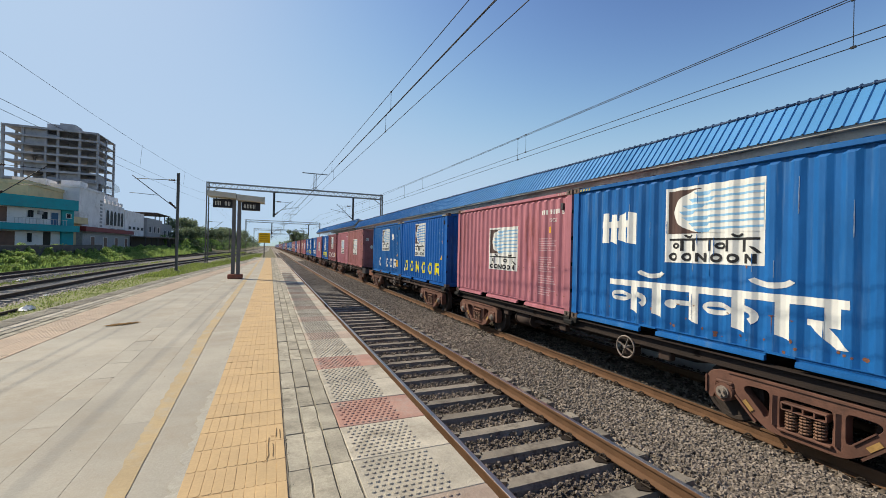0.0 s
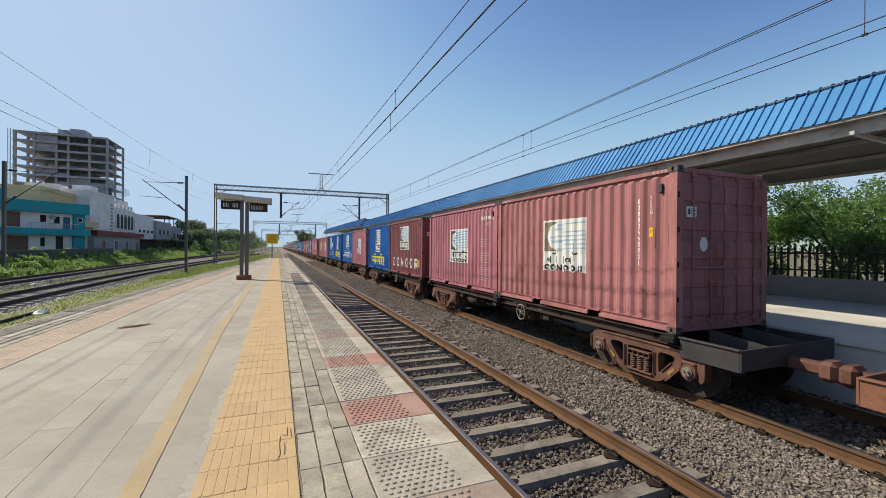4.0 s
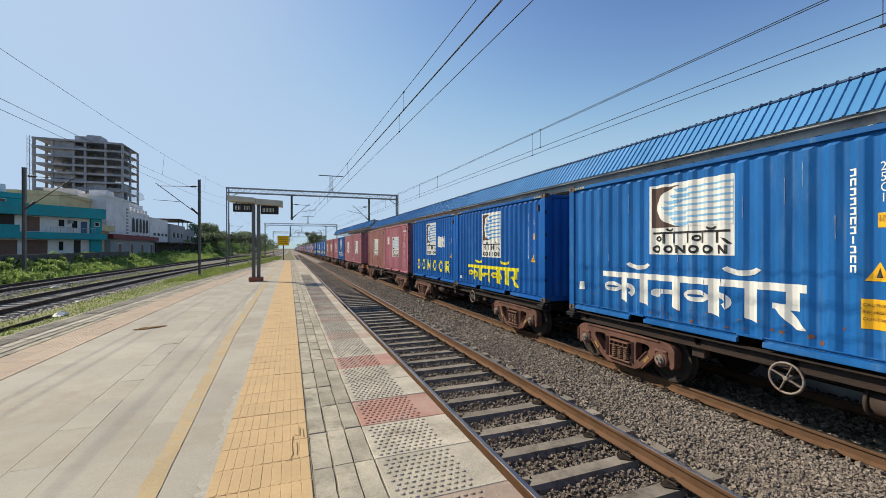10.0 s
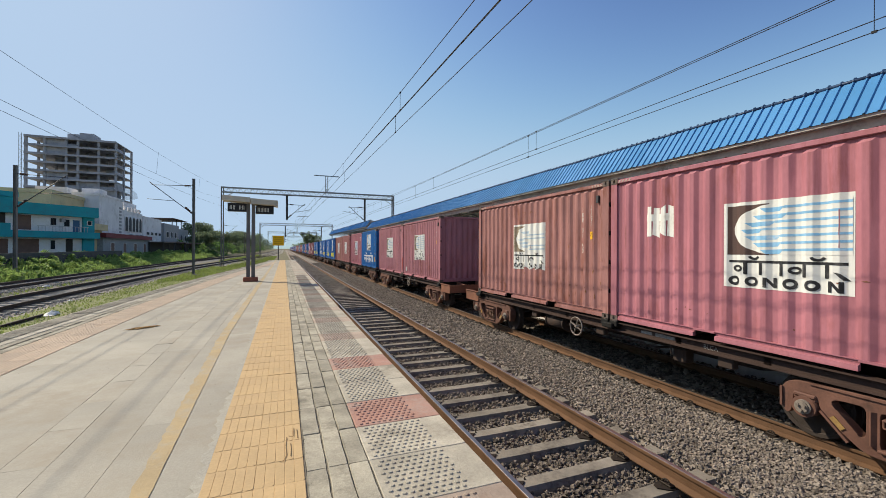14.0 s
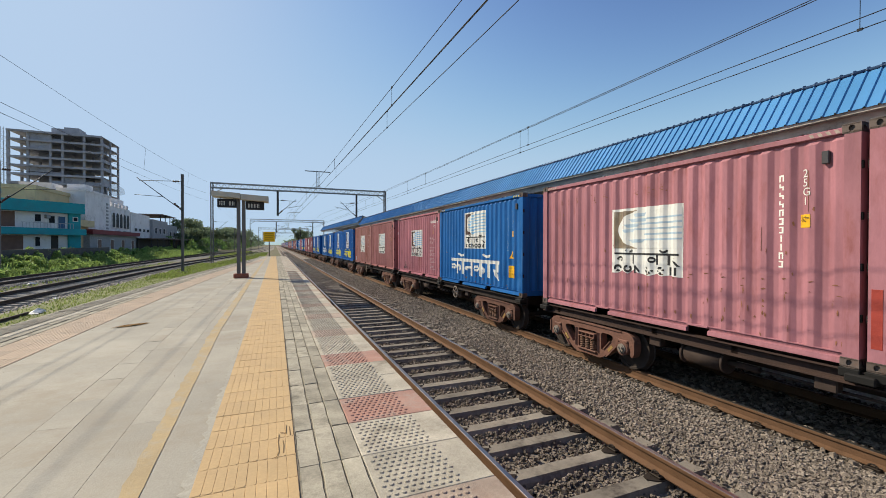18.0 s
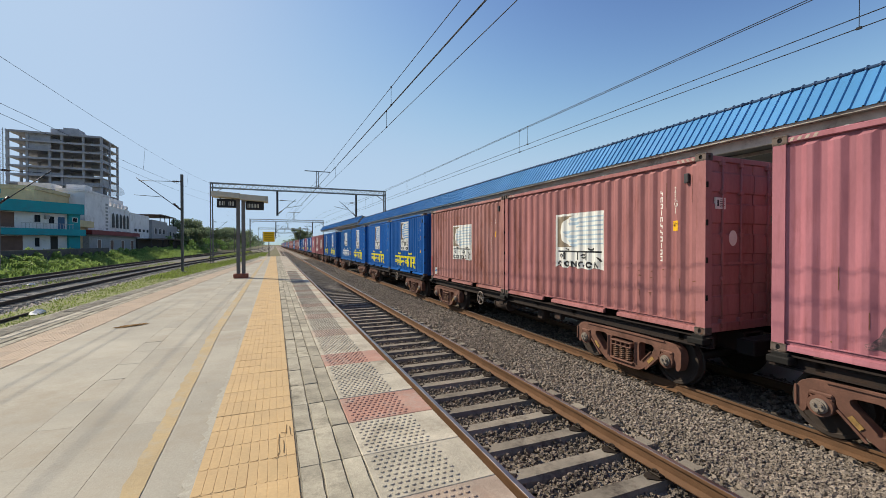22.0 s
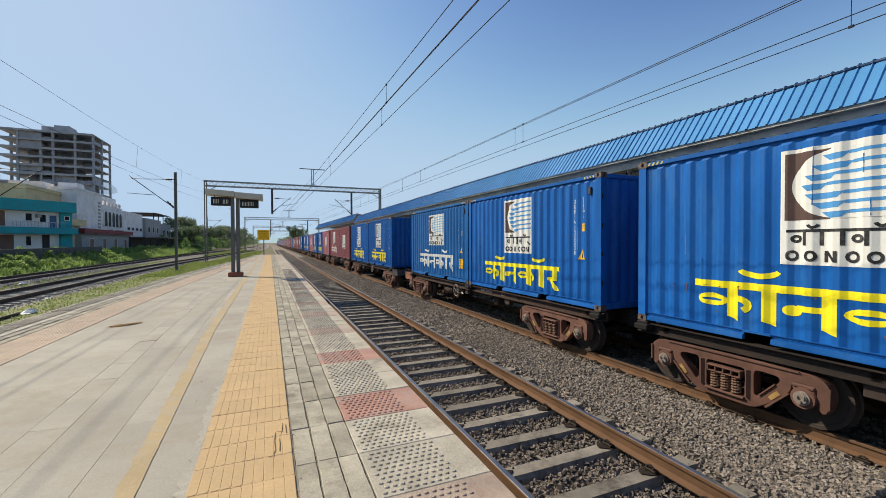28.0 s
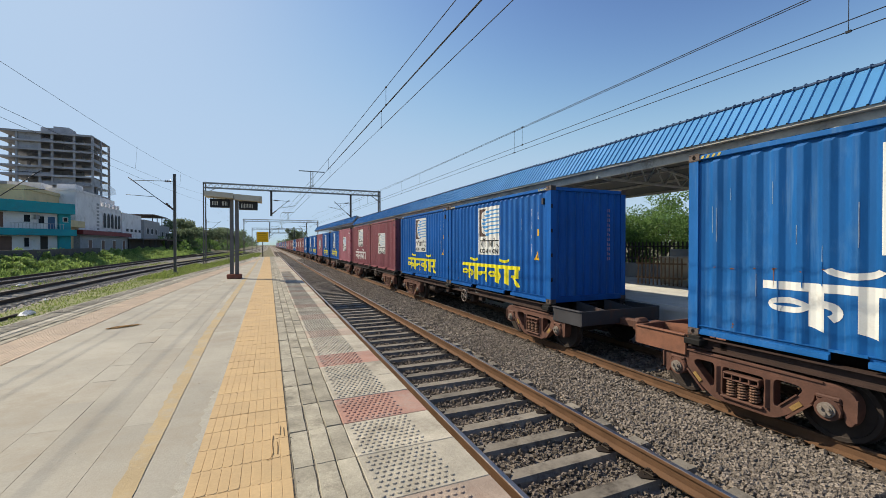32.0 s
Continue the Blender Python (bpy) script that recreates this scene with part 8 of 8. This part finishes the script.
# trees along the yard and far off
for x, y, h, sp, n in ((-24, 150, 8, 5, 2200), (-29, 172, 12, 6, 2600), (-25, 185, 10, 6, 2400), (-31, 205, 12, 7, 2400), (-24, 225, 11, 6, 2200), (-22, 250, 13, 7, 2200),
                       (-27, 275, 14, 8, 2200), (-20, 300, 12, 7, 1800), (-24, 340, 14, 8, 1800), (-19, 390, 14, 8, 1500), (13.5, 260, 13, 5, 1800), (17, 290, 12, 5, 1500), (22, 330, 13, 6, 1500)):
    tree(x, y, -1.1, h, sp, int(x * 7 + y * 3), int(n * 1.8), 0.36, True, "dense dark green tree beyond the yard")
cs, rr = [], []
for k in range(170):
    y = 128 + 300 * rg.random()
    cs.append((-21 - rg.uniform(0, 6) + 0.008 * (y - 128), y, rg.uniform(-0.6, 3.2)))
    rr.append(rg.uniform(0.8, 1.8))
thicket("scrub", cs, rr, 14000, 0.32, 18, M["leaf"], "green scrub along the far yard", "bushes")
cs, rr = [], []
for k in range(240):
    y = 430 + 700 * rg.random()
    s = rg.choice((-1, 1))
    cs.append((s * rg.uniform(14, 90) + (6 if s > 0 else -8), y, rg.uniform(0, 9)))
    rr.append(rg.uniform(3, 7))
thicket("far_woods", cs, rr, 9000, 1.3, 12, M["leaf_hazed"], "hazy line of distant trees", "woods")
cs, rr = [], []
for k in range(160):
    a = rg.uniform(0.2, 2.9)
    cs.append((-900 * math.sin(a) - 100, 900 * math.cos(a), rg.uniform(0, 10)))
    rr.append(rg.uniform(8, 16))
    cs.append((1000 * math.sin(a) + 60, 1000 * math.cos(a), rg.uniform(0, 10)))
    rr.append(rg.uniform(8, 16))
thicket("distant_treeline", cs, rr, 9000, 3.0, 14, M["leaf_hazed"], "distant tree line on the horizon", "woods")

# ---- across the train ----
wall = Shape().box(15.9, -30, -0.2, 16.15, 140, 0.66)
bw = setting("boundary_wall_2", wall, M["grey_render"], "dark low platform wall topped by railings", "wall")
pk = Shape().box(-0.03, -0.02, 0, 0.03, 0.02, 0.95).raw([(-0.03, -0.02, 0.95), (0.03, -0.02, 0.95), (0.03, 0.02, 0.95), (-0.03, 0.02, 0.95), (0, 0, 1.02)], [(0, 1, 4), (1, 2, 4), (2, 3, 4), (3, 0, 4)])
fence = thing("railings", "dark picket railings on the platform wall", "fence", at=pose(16.02, 0, 0.66))
me_pk = pk.mesh("picket", M["dark_steel"])
for k in range(230):
    part("picket", me_pk, None, fence, at=pose(0, -4 + k * 0.2, 0, 0, 0, 90))
part("rail", Shape().box(-0.02, -4, 0.2, 0.02, 42, 0.25), M["dark_steel"], fence)
part("rail", Shape().box(-0.02, -4, 0.75, 0.02, 42, 0.8), M["dark_steel"], fence)
M["timber"] = paint("brown_timber", (0.12, 0.075, 0.04), 0.8, vary=0.2, scale=3, streak=6)
bar = thing("barricade", "brown timber picket barricade on the platform", "barricade", at=pose(13.64, 10.05, 0, 0, 0, 23))
for k in range(12):
    part("slat", Shape().box(-0.02, k * 0.135, 0.02, 0.02, k * 0.135 + 0.045, 1.02 + 0.05 * (k % 2), 0.006), M["timber"], bar)
for z in (0.25, 0.78):
    part("crossbar", Shape().box(0.02, -0.12, z, 0.05, 1.60, z + 0.06, 0.006), M["timber"], bar)
blk = thing("concrete_planter", "pale square concrete planter on the platform", "planter", at=pose(14.5, 10.6, 0))
part("body", Shape().box(-0.4, -0.75, 0, 0.4, 0.75, 1.0, 0.02), M["concrete"], blk)
part("rim", Shape().box(-0.43, -0.78, 0.94, 0.43, 0.78, 1.06, 0.02), M["concrete"], blk)
wall_block = thing("concrete_block", "grey concrete block against the platform wall", "block", at=pose(15.45, 10.8, 0))
part("body", Shape().box(-0.35, -1.5, 0, 0.35, 0.9, 1.34, 0.03), M["grey_render"], wall_block)
for k, (x, y, h, sp) in enumerate(((18.5, 8, 4.0, 2.6), (19.5, 12.5, 4.2, 2.8), (18.4, 16.5, 3.9, 2.6), (20, 4, 4.2, 2.6), (19, 21, 4.8, 3.0), (20.5, 26, 5.0, 3.0), (18.6, 1, 4.2, 2.4), (22, 32, 5.5, 3.2), (23, 9, 5, 3), (23, 18, 5, 3))):
    tree(x, y, -0.4, h, sp, 70 + k, 12000, 0.07, False, "feathery green tree behind the platform railings")
cs, rr = [], []
for k in range(150):
    cs.append((rg.uniform(16.8, 18.5), rg.uniform(-3, 36), rg.uniform(0.2, 1.7)))
    rr.append(rg.uniform(0.35, 0.7))
thicket("hedge", cs, rr, 16000, 0.09, 16, M["leaf"], "green hedge behind the platform railings", "hedge")


# ---- what moves ----
def travelled(t):
    """Metres that the train has come since the start; it slows gently."""
    return 6.3837 * t - 0.022728 * t**2 - 0.0011628 * t**3 + 0.00001526 * t**4


def motions():
    times = [0.5 * k for k in range(65)]
    for ob, place, z in rolling:
        walk(ob, [(t, pose(FAR_X, place - travelled(t), z)) for t in times])
    turns = [k / 15 for k in range(481)]
    for ob in wheels:
        at = ob.location.copy()
        walk(ob, [(t, pose(at.x, at.y, at.z, math.degrees(travelled(t) / 0.42))) for t in turns])


motions()
